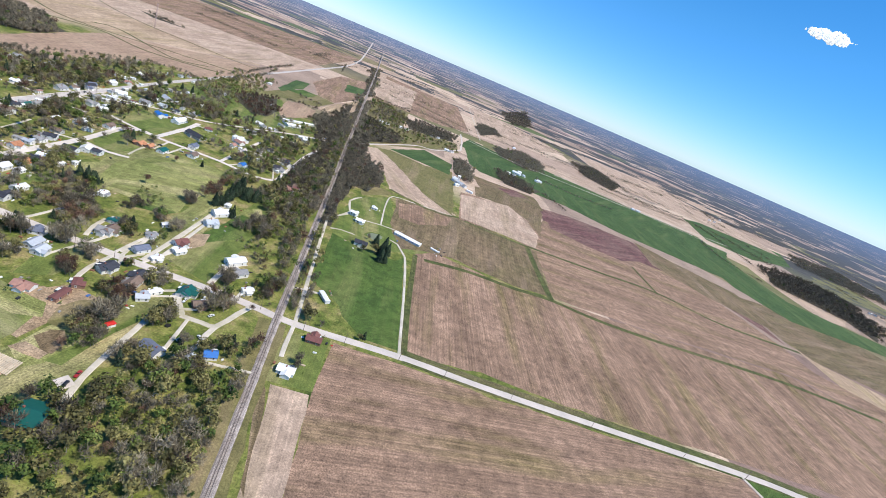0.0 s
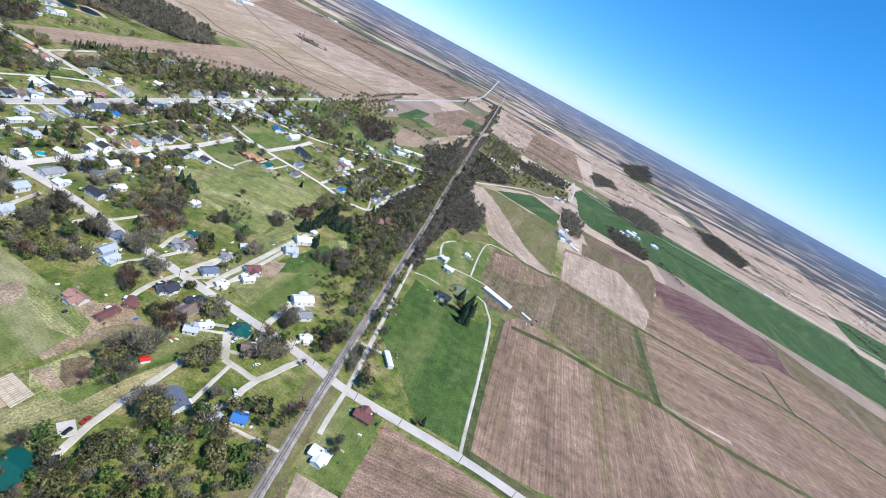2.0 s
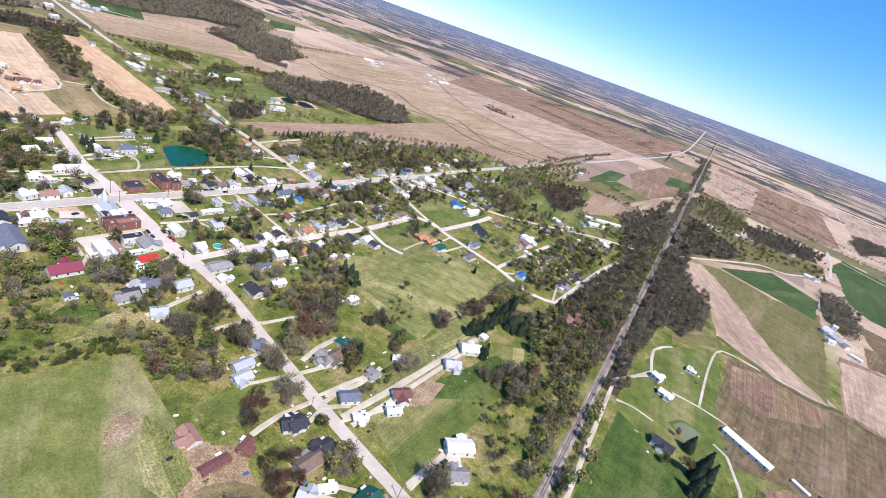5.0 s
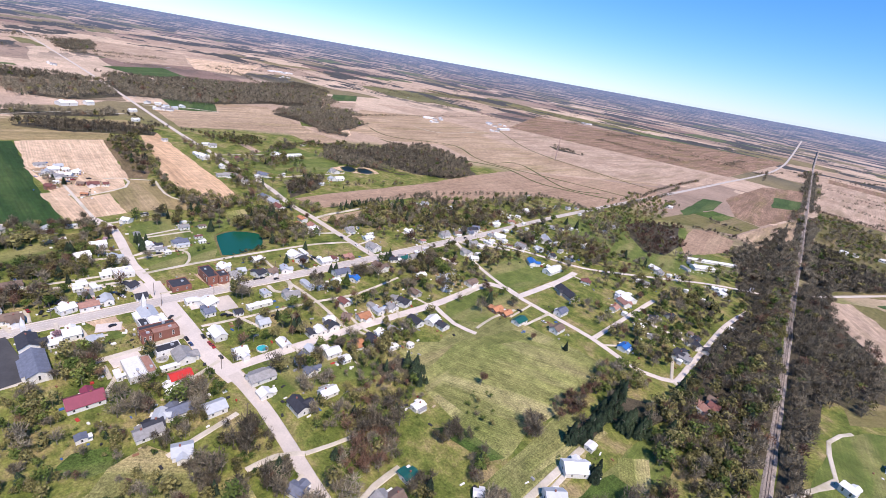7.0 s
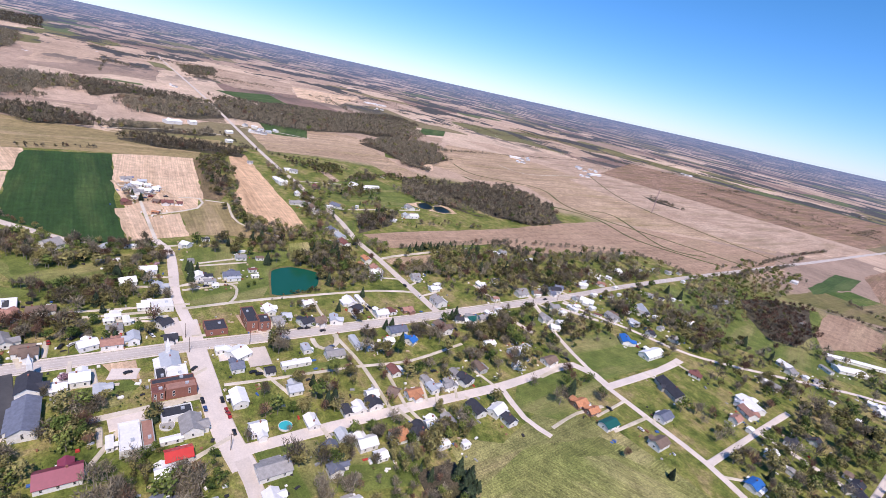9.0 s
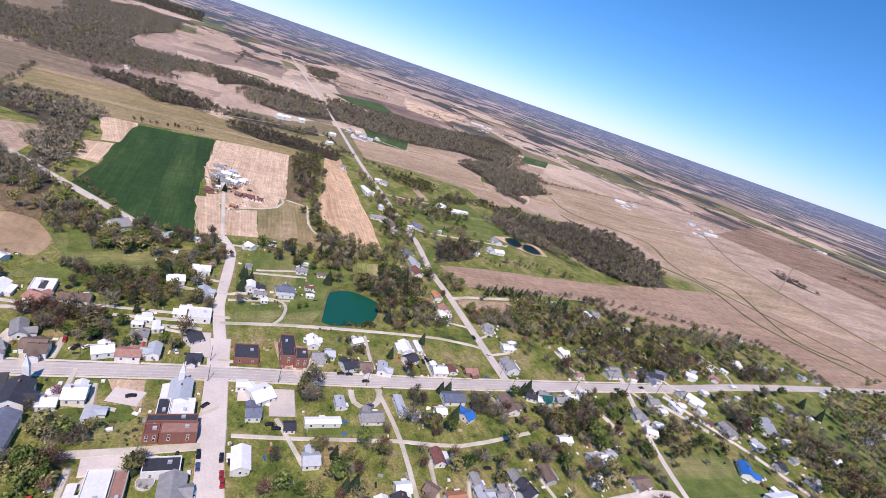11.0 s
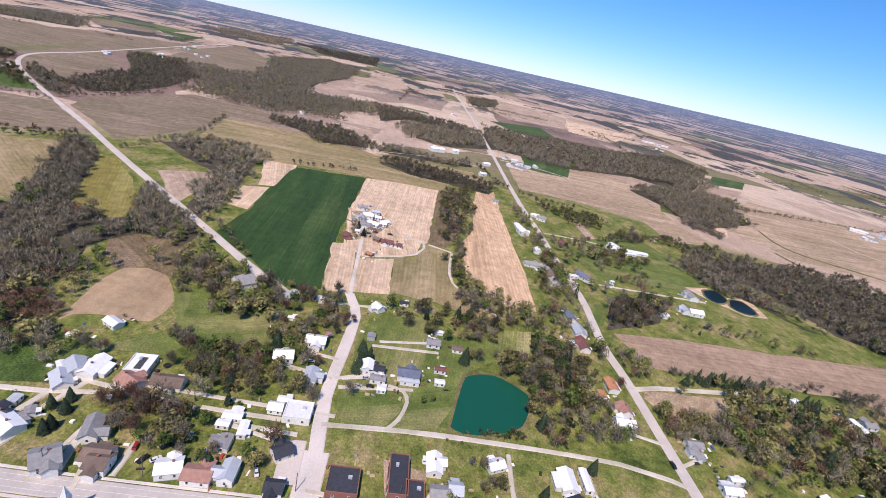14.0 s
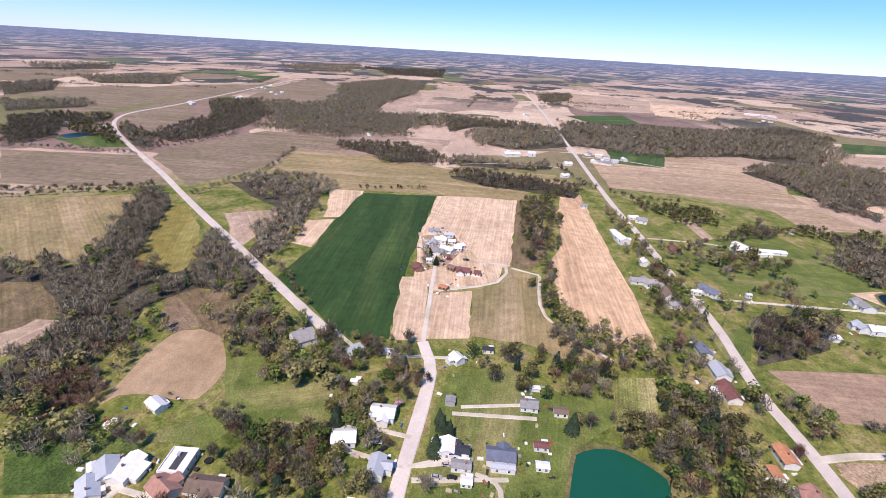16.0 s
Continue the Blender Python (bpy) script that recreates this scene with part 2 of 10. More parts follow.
def farmland(k, p):
    """A patchwork of fields, hedgerows and woods. On the rising rim of the land the pattern is drawn together, as distance does."""
    flat = k.node("VectorMath", )
    flat.operation = "MULTIPLY_ADD"
    k.put(flat.inputs[0], p)
    flat.inputs[1].default_value, flat.inputs[2].default_value = (1, 1, 0), (150, -200, 0)
    size = k.node("VectorMath")
    size.operation = "LENGTH"
    k.put(size.inputs[0], flat.outputs[0])
    r = size.outputs["Value"]
    s = k.smooth(r, 3000, 4600)
    inv = k.maths("ADD", k.maths("MULTIPLY", k.maths("SUBTRACT", 1.0, s), 1 / 3000), k.maths("MULTIPLY", s, 1 / 40000))
    stretch = k.maths("MAXIMUM", k.maths("DIVIDE", k.maths("DIVIDE", 1.0, inv), k.maths("MAXIMUM", r, 3000.0)), 1.0)
    q = k.node("VectorMath")
    q.operation = "SCALE"
    k.put(q.inputs[0], flat.outputs[0])
    k.put(q.inputs["Scale"], stretch)
    q = q.outputs[0]
    warp = k.node("TexNoise", Vector=q, Scale=0.0016, Detail=2.0)
    shift = k.node("VectorMath")
    shift.operation = "MULTIPLY_ADD"
    k.put(shift.inputs[0], warp.outputs["Color"])
    shift.inputs[1].default_value = (160, 160, 0)
    k.put(shift.inputs[2], q)
    grid = k.scaled(shift.outputs[0], (1 / 520, 1 / 330, 0))
    cells = k.node("TexVoronoi", Vector=grid, Scale=1.0, Randomness=0.82)
    cells.distance = "CHEBYCHEV"
    pick = k.node("SeparateColor", Color=cells.outputs["Color"])
    crop = k.ramp(pick.outputs[0], [
        (0.0, (0.49, 0.36, 0.265)), (0.17, (0.36, 0.265, 0.205)), (0.30, (0.60, 0.46, 0.345)), (0.44, (0.43, 0.315, 0.24)),
        (0.55, (0.24, 0.20, 0.11)), (0.64, (0.53, 0.395, 0.30)), (0.77, (0.13, 0.16, 0.065)), (0.83, (0.27, 0.185, 0.15)), (0.92, (0.19, 0.18, 0.08))], "CONSTANT")
    crop = k.mix(0.7, crop, k.ramp(k.noise(q, 0.006, 6, 0.65), [(0.3, (0.66, 0.66, 0.64)), (0.7, (1.25, 1.24, 1.22))]), "MULTIPLY")
    crop = k.mix(0.45, crop, k.ramp(k.noise(k.scaled(q, (0.035, 0.06, 0)), 1.0, 5, 0.7), [(0.34, (0.62, 0.6, 0.58)), (0.66, (1.3, 1.3, 1.28))]), "MULTIPLY")
    crop = k.mix(0.6, crop, k.ramp(k.noise(q, 0.35, 4, 0.7), [(0.34, (0.5, 0.5, 0.5)), (0.66, (1.4, 1.4, 1.4))]), "MULTIPLY")
    edge = k.node("TexVoronoi", Vector=grid, Scale=1.0, Randomness=0.82)
    edge.feature = "DISTANCE_TO_EDGE"
    line = k.maths("ADD", edge.outputs["Distance"], k.maths("MULTIPLY", k.noise(q, 0.02, 4, 0.7), 0.09))
    crop = k.mix(k.ramp(line, [(0.026, (1, 1, 1)), (0.034, (0, 0, 0))]), crop, (0.085, 0.085, 0.045))
    wide = k.noise(k.scaled(q, (0.0022, 0.0034, 0)), 1.0, 8, 0.66)
    east = k.node("SeparateXYZ", Vector=flat.outputs[0]).outputs[0]
    spread = k.maths("ADD", k.maths("MULTIPLY", k.smooth(r, 2900, 4300), 0.05), k.maths("MULTIPLY", k.smooth(east, 300, 2600), 0.055))
    copse = k.ramp(k.maths("ADD", wide, spread), [(0.53, (0, 0, 0)), (0.54, (1, 1, 1))])
    copse = k.mix(k.smooth(r, 1900, 2300), (0, 0, 0), copse)
    bark = k.ramp(k.noise(q, 0.03, 5, 0.75), [(0.3, (0.04, 0.042, 0.042)), (0.7, (0.105, 0.10, 0.09))])
    roofs = k.node("TexVoronoi", Vector=k.scaled(q, (1 / 95, 1 / 95, 0)), Scale=1.0, Randomness=1.0)
    chance = k.node("SeparateColor", Color=roofs.outputs["Color"]).outputs[1]
    spot = k.maths("MULTIPLY", k.maths("LESS_THAN", roofs.outputs["Distance"], 0.11), k.maths("GREATER_THAN", chance, 0.93))
    crop = k.mix(k.maths("MULTIPLY", spot, k.smooth(r, 2000, 2200)), crop, (0.75, 0.74, 0.72))
    return k.mix(copse, crop, bark), r, s


def ground_mat():
    """Brushy grass near the village, farmland away from it."""
    k = Nodes("open_ground")
    p = k.place()
    crop, r, s = farmland(k, p)
    grass = k.ramp(k.noise(p, 0.035, 7, 0.7), [(0.32, (0.055, 0.08, 0.018)), (0.42, (0.125, 0.158, 0.034)), (0.51, (0.205, 0.215, 0.06)), (0.58, (0.285, 0.245, 0.105)), (0.70, (0.39, 0.295, 0.175))])
    weeds = k.noise(p, 0.16, 4, 0.7)
    grass = k.mix(0.75, grass, k.ramp(weeds, [(0.34, (0.5, 0.52, 0.45)), (0.62, (1.25, 1.22, 1.15))]), "MULTIPLY")
    fine = k.noise(p, 0.7, 5, 0.75)
    grass = k.mix(0.6, grass, k.ramp(fine, [(0.34, (0.25, 0.25, 0.25)), (0.66, (1.6, 1.6, 1.55))]), "MULTIPLY")
    away = k.node("VectorMath")
    away.operation = "DISTANCE"
    k.put(away.inputs[0], k.scaled(p, (1, 1, 0)))
    away.inputs[1].default_value = (-420, 400, 0)
    reach = k.maths("ADD", away.outputs["Value"], k.maths("MULTIPLY", k.noise(p, 0.004, 3), 300))
    c = k.mix(k.smooth(reach, 820, 900), grass, crop)
    k.bump(fine, 0.5, 0.5)
    return k.done(c, 0.95)


def painted_haze_mat():
    """The far backdrop: the same farmland, with haze painted in, bluer with distance."""
    k = Nodes("distant_land_painted_haze")
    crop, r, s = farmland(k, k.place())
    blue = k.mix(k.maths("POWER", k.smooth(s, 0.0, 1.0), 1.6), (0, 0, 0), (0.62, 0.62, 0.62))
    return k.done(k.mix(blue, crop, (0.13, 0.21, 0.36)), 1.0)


HAZED_LAND = painted_haze_mat()
GROUND = ground_mat()
ASPHALT = pave_mat("worn_grey_asphalt", (0.62, 0.545, 0.48), (0.50, 0.445, 0.395))
TARMAC = pave_mat("grey_highway_asphalt", (0.53, 0.475, 0.43), (0.44, 0.395, 0.36))
CONCRETE = pave_mat("pale_street_concrete", (0.69, 0.61, 0.545), (0.56, 0.50, 0.45))
GRAVEL = pave_mat("pale_gravel", (0.64, 0.575, 0.49), (0.42, 0.375, 0.27))
BALLAST = field_mat("railway_ballast", (0.46, 0.40, 0.37), (0.38, 0.33, 0.30), (0.27, 0.23, 0.20), 0.2, 2.0, 0.06, 2.0)
TAR = pave_mat("dark_tar", (0.06, 0.06, 0.065), (0.085, 0.085, 0.09))
STEEL = plain_mat("rail_steel", (0.09, 0.075, 0.065), 0.6, 0.3, 0.5, 0.3)
TIE = plain_mat("tie_timber", (0.34, 0.29, 0.26), 0.9, 0.5, 2.0, random_tone=0.6)
PAINT = plain_mat("road_paint", (0.75, 0.74, 0.70), 0.7, 0.4, 0.6)
BARK = plain_mat("grey_bark", (0.24, 0.215, 0.18), 0.95, 0.5, 1.5)
LEAF = {
    "brown": leaf_mat("bare_twigs", ((0.115, 0.098, 0.068), (0.195, 0.167, 0.117), (0.29, 0.25, 0.175))),
    "olive": leaf_mat("budding_leaves", ((0.105, 0.098, 0.038), (0.18, 0.163, 0.06), (0.26, 0.235, 0.09))),
    "green": leaf_mat("spring_leaves", ((0.05, 0.085, 0.02), (0.095, 0.135, 0.03), (0.165, 0.20, 0.05))),
    "conifer": leaf_mat("spruce_needles", ((0.022, 0.038, 0.022), (0.032, 0.052, 0.028), (0.045, 0.068, 0.034))),
    "redbud": leaf_mat("reddish_buds", ((0.11, 0.062, 0.045), (0.17, 0.10, 0.068), (0.25, 0.155, 0.10))),
    "blossom": leaf_mat("pink_blossom", ((0.40, 0.24, 0.28), (0.50, 0.31, 0.36), (0.58, 0.40, 0.44))),
}
ROOF_TONE = {
    "W": (0.84, 0.84, 0.83), "D": (0.045, 0.048, 0.062), "G": (0.30, 0.295, 0.295), "N": (0.20, 0.145, 0.115), "R": (0.20, 0.085, 0.075),
    "T": (0.012, 0.10, 0.085), "B": (0.03, 0.15, 0.46), "U": (0.15, 0.17, 0.23), "L": (0.46, 0.49, 0.53), "O": (0.50, 0.23, 0.12),
    "P": (0.38, 0.21, 0.165), "F": (0.60, 0.035, 0.03), "M": (0.25, 0.05, 0.085)}
ROOF_WORDS = {
    "W": "white metal", "D": "dark charcoal shingle", "G": "grey shingle", "N": "brown shingle", "R": "dark red shingle", "T": "teal green metal",
    "B": "bright blue metal", "U": "blue grey shingle", "L": "light grey metal", "O": "orange brown shingle", "P": "faded pinkish red", "F": "bright red metal", "M": "maroon metal"}
METALLIC = "WTBLFM"
ROOF = {c: plain_mat("roof_" + ROOF_WORDS[c].replace(" ", "_"), t, 0.45 if c in METALLIC else 0.9, 0.22 if c in METALLIC else 0.45, 0.5, 0.0, 0.4, 0.25) for c, t in ROOF_TONE.items()}
WALL_TONE = {"W": (0.78, 0.77, 0.74), "N": (0.27, 0.16, 0.12), "G": (0.42, 0.41, 0.39), "K": (0.28, 0.125, 0.092)}
WALL_WORDS = {"W": "white siding", "N": "brown siding", "G": "grey siding", "K": "red brick"}
WALL = {c: plain_mat("wall_" + WALL_WORDS[c].replace(" ", "_"), t, 0.8, 0.25, 0.9, random_tone=0.12) for c, t in WALL_TONE.items()}
GLASS = plain_mat("window_glass", (0.03, 0.035, 0.045), 0.12, 0.1, 1.0, 0.0, 0.6)
TRIM = plain_mat("white_trim", (0.75, 0.74, 0.72), 0.6, 0.15)
DOOR = plain_mat("door_paint", (0.25, 0.12, 0.09), 0.6, 0.2, 1.0, random_tone=0.6)
BRICK = plain_mat("chimney_brick", (0.30, 0.13, 0.10), 0.9, 0.4, 2.0)
CLUTTER = Nodes("yard_clutter")
CLUTTER = CLUTTER.done(CLUTTER.ramp(CLUTTER.node("NewGeometry").outputs["Random Per Island"], [
    (0.0, (0.78, 0.77, 0.74)), (0.34, (0.30, 0.30, 0.30)), (0.5, (0.25, 0.12, 0.07)), (0.62, (0.05, 0.13, 0.36)), (0.70, (0.035, 0.035, 0.04)), (0.86, (0.46, 0.36, 0.24)), (0.95, (0.45, 0.05, 0.04))], "CONSTANT"), 0.6)
WATER = Nodes("pond_water")
WATER.bsdf.inputs["Specular IOR Level"].default_value = 0.3
WATER.bump(WATER.noise(WATER.place(), 0.5, 3), 0.05, 0.25)
WATER = WATER.done(WATER.mix(WATER.noise(WATER.place(), 0.03, 3), (0.005, 0.075, 0.044), (0.01, 0.10, 0.06)), 0.2)
DEEP = plain_mat("deep_pond_water", (0.006, 0.02, 0.026), 0.3, 0.2, 0.1, 0.0, 0.18)
SCUM = plain_mat("pond_algae", (0.20, 0.22, 0.13), 0.5, 0.3, 0.1)

# ---- the lie of the land ----
MID = Vector((-150.0, 200.0, 0.0))


def land(x, y):
    """Height of the ground: a level plain whose rim rises gently to the horizon."""
    r = math.hypot(x - MID.x, y - MID.y)
    if r <= 3000:
        return 0.0
    s = min((r - 3000) / 1600, 1.0)
    return 195 * (1 - r * ((1 - s) / 3000 + s / 40000))


def mesh_of(name, verts, faces, mat):
    me = bpy.data.meshes.new(name)
    me.from_pydata(verts, [], faces)
    me.materials.append(mat)
    return me


def part(name, me, parent, m=None, label=""):
    ob = new(name, me)
    ob.parent = parent
    if m is not None:
        ob.matrix_basis = m
    return tagged(ob, label)


def ground_rings(name, rings, mat, centre):
    around, verts, faces = 160, [], []
    for r in rings:
        for n in range(around):
            a = 2 * math.pi * n / around
            x, y = MID.x + r * math.cos(a), MID.y + r * math.sin(a)
            verts.append((x, y, land(x, y)))
    for k in range(len(rings) - 1):
        for n in range(around):
            a, b = k * around + n, k * around + (n + 1) % around
            faces.append((a, a + around, b + around, b))
    if centre:
        faces.append(tuple(range(around)))
    me = mesh_of(name, verts, faces, mat)
    me.shade_smooth()
    return new(name, me)


tagged(ground_rings("ground", [30.0 * n for n in range(1, 34)] + [1000 + 125.0 * n for n in range(1, 17)], GROUND, True),
       "grassy ground among houses, farmland patchwork beyond", "ground", kind="structure")
tagged(ground_rings("backdrop", [3000 + 40.0 * n for n in range(41)], HAZED_LAND, False),
       "distant farmland and woods with painted blue haze, rising to the horizon", "backdrop", kind="structure")
LAYER = [0.02]


def field(kind, *corners, rows=None):
    """A field with slightly uneven edges; its rows follow the longest side, or the bearing given (degrees)."""
    pts = [Vector(c) for c in corners]
    hub = MID.xy
    pts = [p if (p - hub).length < 2980 else hub + (p - hub).normalized() * 2980 for p in pts]
    sides = [(pts[(n + 1) % len(pts)] - p) for n, p in enumerate(pts)]
    long = max(sides, key=lambda s: s.length)
    turn = math.atan2(long.y, long.x) if rows is None else radians(rows)
    mid = sum(pts, Vector((0, 0))) / len(pts)
    LAYER[0] += 0.001
    edge = []
    for p, s in zip(pts, sides):
        steps = max(1, min(24, int(s.length / 14)))
        for n in range(steps):
            q = p + s * (n / steps)
            j = noise.noise((q.x * 0.045, q.y * 0.045, 3.0)) * min(4.0, s.length * 0.04)
            edge.append(q + Vector((-s.y, s.x)).normalized() * j)
    back = Matrix.Rotation(-turn, 2)
    bm = bmesh.new()
    top = [bm.verts.new((*(back @ (q - mid)), land(q.x, q.y) - land(mid.x, mid.y))) for q in edge]
    face = bm.faces.new(top)
    bmesh.ops.triangulate(bm, faces=[face])
    if bm.faces[:] and sum(f.normal.z for f in bm.faces) < 0:
        bmesh.ops.reverse_faces(bm, faces=bm.faces[:])
    far = math.hypot(mid.x - MID.x, mid.y - MID.y)
    me = bpy.data.meshes.new("field")
    bm.to_mesh(me)
    bm.free()
    me.materials.append(FIELD[kind])
    ob = new("field", me)
    ob.matrix_world = pose(mid.x, mid.y, land(mid.x, mid.y) + LAYER[0], rz=math.degrees(turn))
    return tagged(ob, FIELD_WORDS[kind], "field", kind="structure")


LINES = []  # every road's course, so that trees keep off it


def course(points, step=14.0):
    """A smooth line through the points: x, y pairs."""
    p = [Vector(q) for q in points]
    if len(p) == 2:
        n = max(2, int((p[1] - p[0]).length / step))
        return [p[0].lerp(p[1], k / n) for k in range(n + 1)]
    out = []
    for k in range(len(p) - 1):
        a, b, c, d = p[max(k - 1, 0)], p[k], p[k + 1], p[min(k + 2, len(p) - 1)]
        n = max(2, min(60, int((c - b).length / step)))
        for j in range(n):
            t = j / n
            out.append(0.5 * ((2 * b) + (c - a) * t + (2 * a - 5 * b + 4 * c - d) * t * t + (3 * b - a - 3 * c + d) * t ** 3))
    return out + [p[-1]]


def ribbon(name, line, width, height, mat, slope=0.6, ragged=0.0, offset=0.0):
    """A band of ground along a line: flat top, sloping shoulders. Its x axis runs along the line."""
    verts, faces = [], []
    for k, q in enumerate(line):
        d = (line[min(k + 1, len(line) - 1)] - line[max(k - 1, 0)]).normalized()
        side = Vector((-d.y, d.x))
        w = width / 2 + ragged * noise.noise((q.x * 0.11, q.y * 0.11, 1.0))
        for o, z in ((w + slope, -0.05), (w, height), (-w, height), (-w - slope, -0.05)):
            v = q + side * (o + offset)
            verts.append((v.x, v.y, land(v.x, v.y) + z + 7 * min(1.0, max(0.0, (math.hypot(v.x - MID.x, v.y - MID.y) - 2900) / 300))))
    for k in range(len(line) - 1):
        for j in range(3):
            faces.append((4 * k + j, 4 * k + j + 1, 4 * k + j + 5, 4 * k + j + 4))
    way = line[-1] - line[0]
    turn = Matrix.Translation((*line[0], 0)) @ Matrix.Rotation(math.atan2(way.y, way.x), 4, "Z")
    back = turn.inverted()
    me = mesh_of(name, [back @ Vector(v) for v in verts], faces, mat)
    if me.polygons[0].normal.z + me.polygons[1].normal.z < 0:
        me.flip_normals()
    ob = new(name, me)
    ob.matrix_world = turn
    return ob


ROAD_LOOK = {
    "road": (ASPHALT, 0.30, "worn light grey country road"), "street": (CONCRETE, 0.27, "pale worn village street"),
    "highway": (TARMAC, 0.35, "grey two-lane highway through the village"), "lane": (GRAVEL, 0.25, "pale gravel lane"), "apron": (ASPHALT, 0.26, "worn grey asphalt yard"), "lot": (CONCRETE, 0.24, "pale paved parking lot"), "verge": (FIELD["verge"], 0.22, "weedy grass strip between fields"), "tar": (TAR, 0.24, "dark tarred parking lot")}
RISE = [0.0]


def road(kind, width, *points):
    mat, height, words = ROAD_LOOK[kind]
    RISE[0] += 0.002
    line = course(points)
    width *= 0.68 if kind == "lane" else 1.0
    LINES.append((line, width))
    ob = ribbon("driveway" if kind == "lane" else "verge" if kind == "verge" else "parking_lot" if kind in ("lot", "tar", "apron") else "road", line, width, height + RISE[0], mat, 0.5, 0.0 if kind == "highway" else 0.35)
    tagged(ob, words, "road", kind="structure")
    if kind == "highway":
        for off, w in ((0.0, 0.14), (width * 0.31, 0.12), (-width * 0.31, 0.12)):
            tagged(ribbon("road_marking", line, w, height + RISE[0] + 0.012, PAINT, 0.02, 0.0, off), "worn painted line on the highway", "road marking", kind="structure")
    return ob


TIES = []


def railway(*points):
    line = course(points, 10.0)
    LINES.append((line, 6.0))
    bed = tagged(ribbon("railway_bed", line, 4.2, 0.65, BALLAST, 1.4, 0.4), "grey brown gravel railway embankment", "railway", kind="structure")
    tagged(ribbon("track_side", line[:66], 7.4, 0.10, BALLAST, 0.8, 1.0), "strip of spilled ballast and cinders beside the track", "railway", kind="structure")
    for off in (0.72, -0.72):
        rail = ribbon("rail", line, 0.16, 1.0, STEEL, 0.12, 0.0, off)
        tagged(rail, "dark steel rail on timber ties", "rail", kind="structure")
    TIES.append((line, bed))


def tie_mesh():
    bm = bmesh.new()
    bmesh.ops.create_cube(bm, size=1.0, matrix=Matrix.Diagonal((0.3, 2.6, 0.2, 1)))
    me = bpy.data.meshes.new("tie")
    bm.to_mesh(me)
    bm.free()
    me.materials.append(TIE)
    return me


def lay_ties():
    me = tie_mesh()
    line, bed = TIES[0]
    back = bed.matrix_world.inverted()
    count, carry, rest = 0, 0.0, []
    for a, b in zip(line, line[1:]):
        d = b - a
        s = carry
        while s < d.length:
            q = a + d * (s / d.length)
            m = Matrix.Translation((q.x, q.y, land(q.x, q.y) + 0.72)) @ Matrix.Rotation(math.atan2(d.y, d.x), 4, "Z")
            if 200 < q.y and count < 300:
                ob = new("tie", me)
                ob.parent, ob.matrix_basis = bed, back @ m
                count += 1
            elif q.y < 1400:
                rest.append(m)
            s += 1.05
        carry = s - d.length
    cube = [v.co.copy() for v in me.vertices]
    quads = [tuple(p.vertices) for p in me.polygons]
    verts, faces = [], []
    for m in rest:
        n = len(verts)
        verts += [back @ m @ v for v in cube]
        faces += [tuple(n + i for i in f) for f in quads]
    ob = part("ties", mesh_of("ties", verts, faces, TIE), bed)
    tagged(ob, kind="stuff")


def water(kind, *corners):
    pts = course([*corners, corners[0]], 6.0)[:-1]
    if sum(a.x * b.y - b.x * a.y for a, b in zip(pts, pts[1:] + pts[:1])) < 0:
        pts = pts[::-1]
    mid = sum(pts, Vector((0, 0))) / len(pts)
    bank = [p + (p - mid).normalized() * (3.0 + noise.noise((p.x * 0.1, p.y * 0.1, 0)) * 1.6) for p in pts]
    n = len(pts)
    verts = [(*p, 0.35) for p in pts] + [(*p, 0.06) for p in bank]
    rim = mesh_of("pond_bank", verts, [(k, n + k, n + (k + 1) % n, (k + 1) % n) for k in range(n)], FIELD["pasture" if kind in ("pond", "deep") else "lawn"])
    tagged(new("pond_bank", rim), "low grassy bank round a pond", "bank", kind="structure")
    me = mesh_of("pond", [(*p, 0.3) for p in pts], [tuple(range(n))], WATER if kind == "pond" else DEEP if kind == "deep" else SCUM)
    tagged(new("pond", me), "still teal green pond" if kind == "pond" else "small dark blue green pond" if kind == "deep" else "small pond covered with pale algae", "pond", kind="structure")


# ---- houses ----
HOUSES = []  # x, y, radius, so that trees keep off them


def box(bm, lo, hi):
    v = [bm.verts.new((x, y, z)) for z in (lo[2], hi[2]) for y in (lo[1], hi[1]) for x in (lo[0], hi[0])]
    for f in ((0, 2, 3, 1), (4, 5, 7, 6), (0, 1, 5, 4), (2, 6, 7, 3), (0, 4, 6, 2), (1, 3, 7, 5)):
        bm.faces.new([v[i] for i in f])


def done(bm, name, mat):
    bmesh.ops.recalc_face_normals(bm, faces=bm.faces[:])
    me = bpy.data.meshes.new(name)
    bm.to_mesh(me)
    bm.free()
    me.materials.append(mat)
    return me


def gable_walls(length, width, height, pitch):
    bm = bmesh.new()
    x, y, top = length / 2, width / 2, height + width / 2 * pitch
    prof = [(-y, 0), (y, 0), (y, height), (0, top), (-y, height)]
    a = [bm.verts.new((-x, p, z)) for p, z in prof]
    b = [bm.verts.new((x, p, z)) for p, z in prof]
    bm.faces.new(a)
    bm.faces.new(b[::-1])
    for k in range(5):
        bm.faces.new((a[k], b[k], b[(k + 1) % 5], a[(k + 1) % 5]))
    return bm


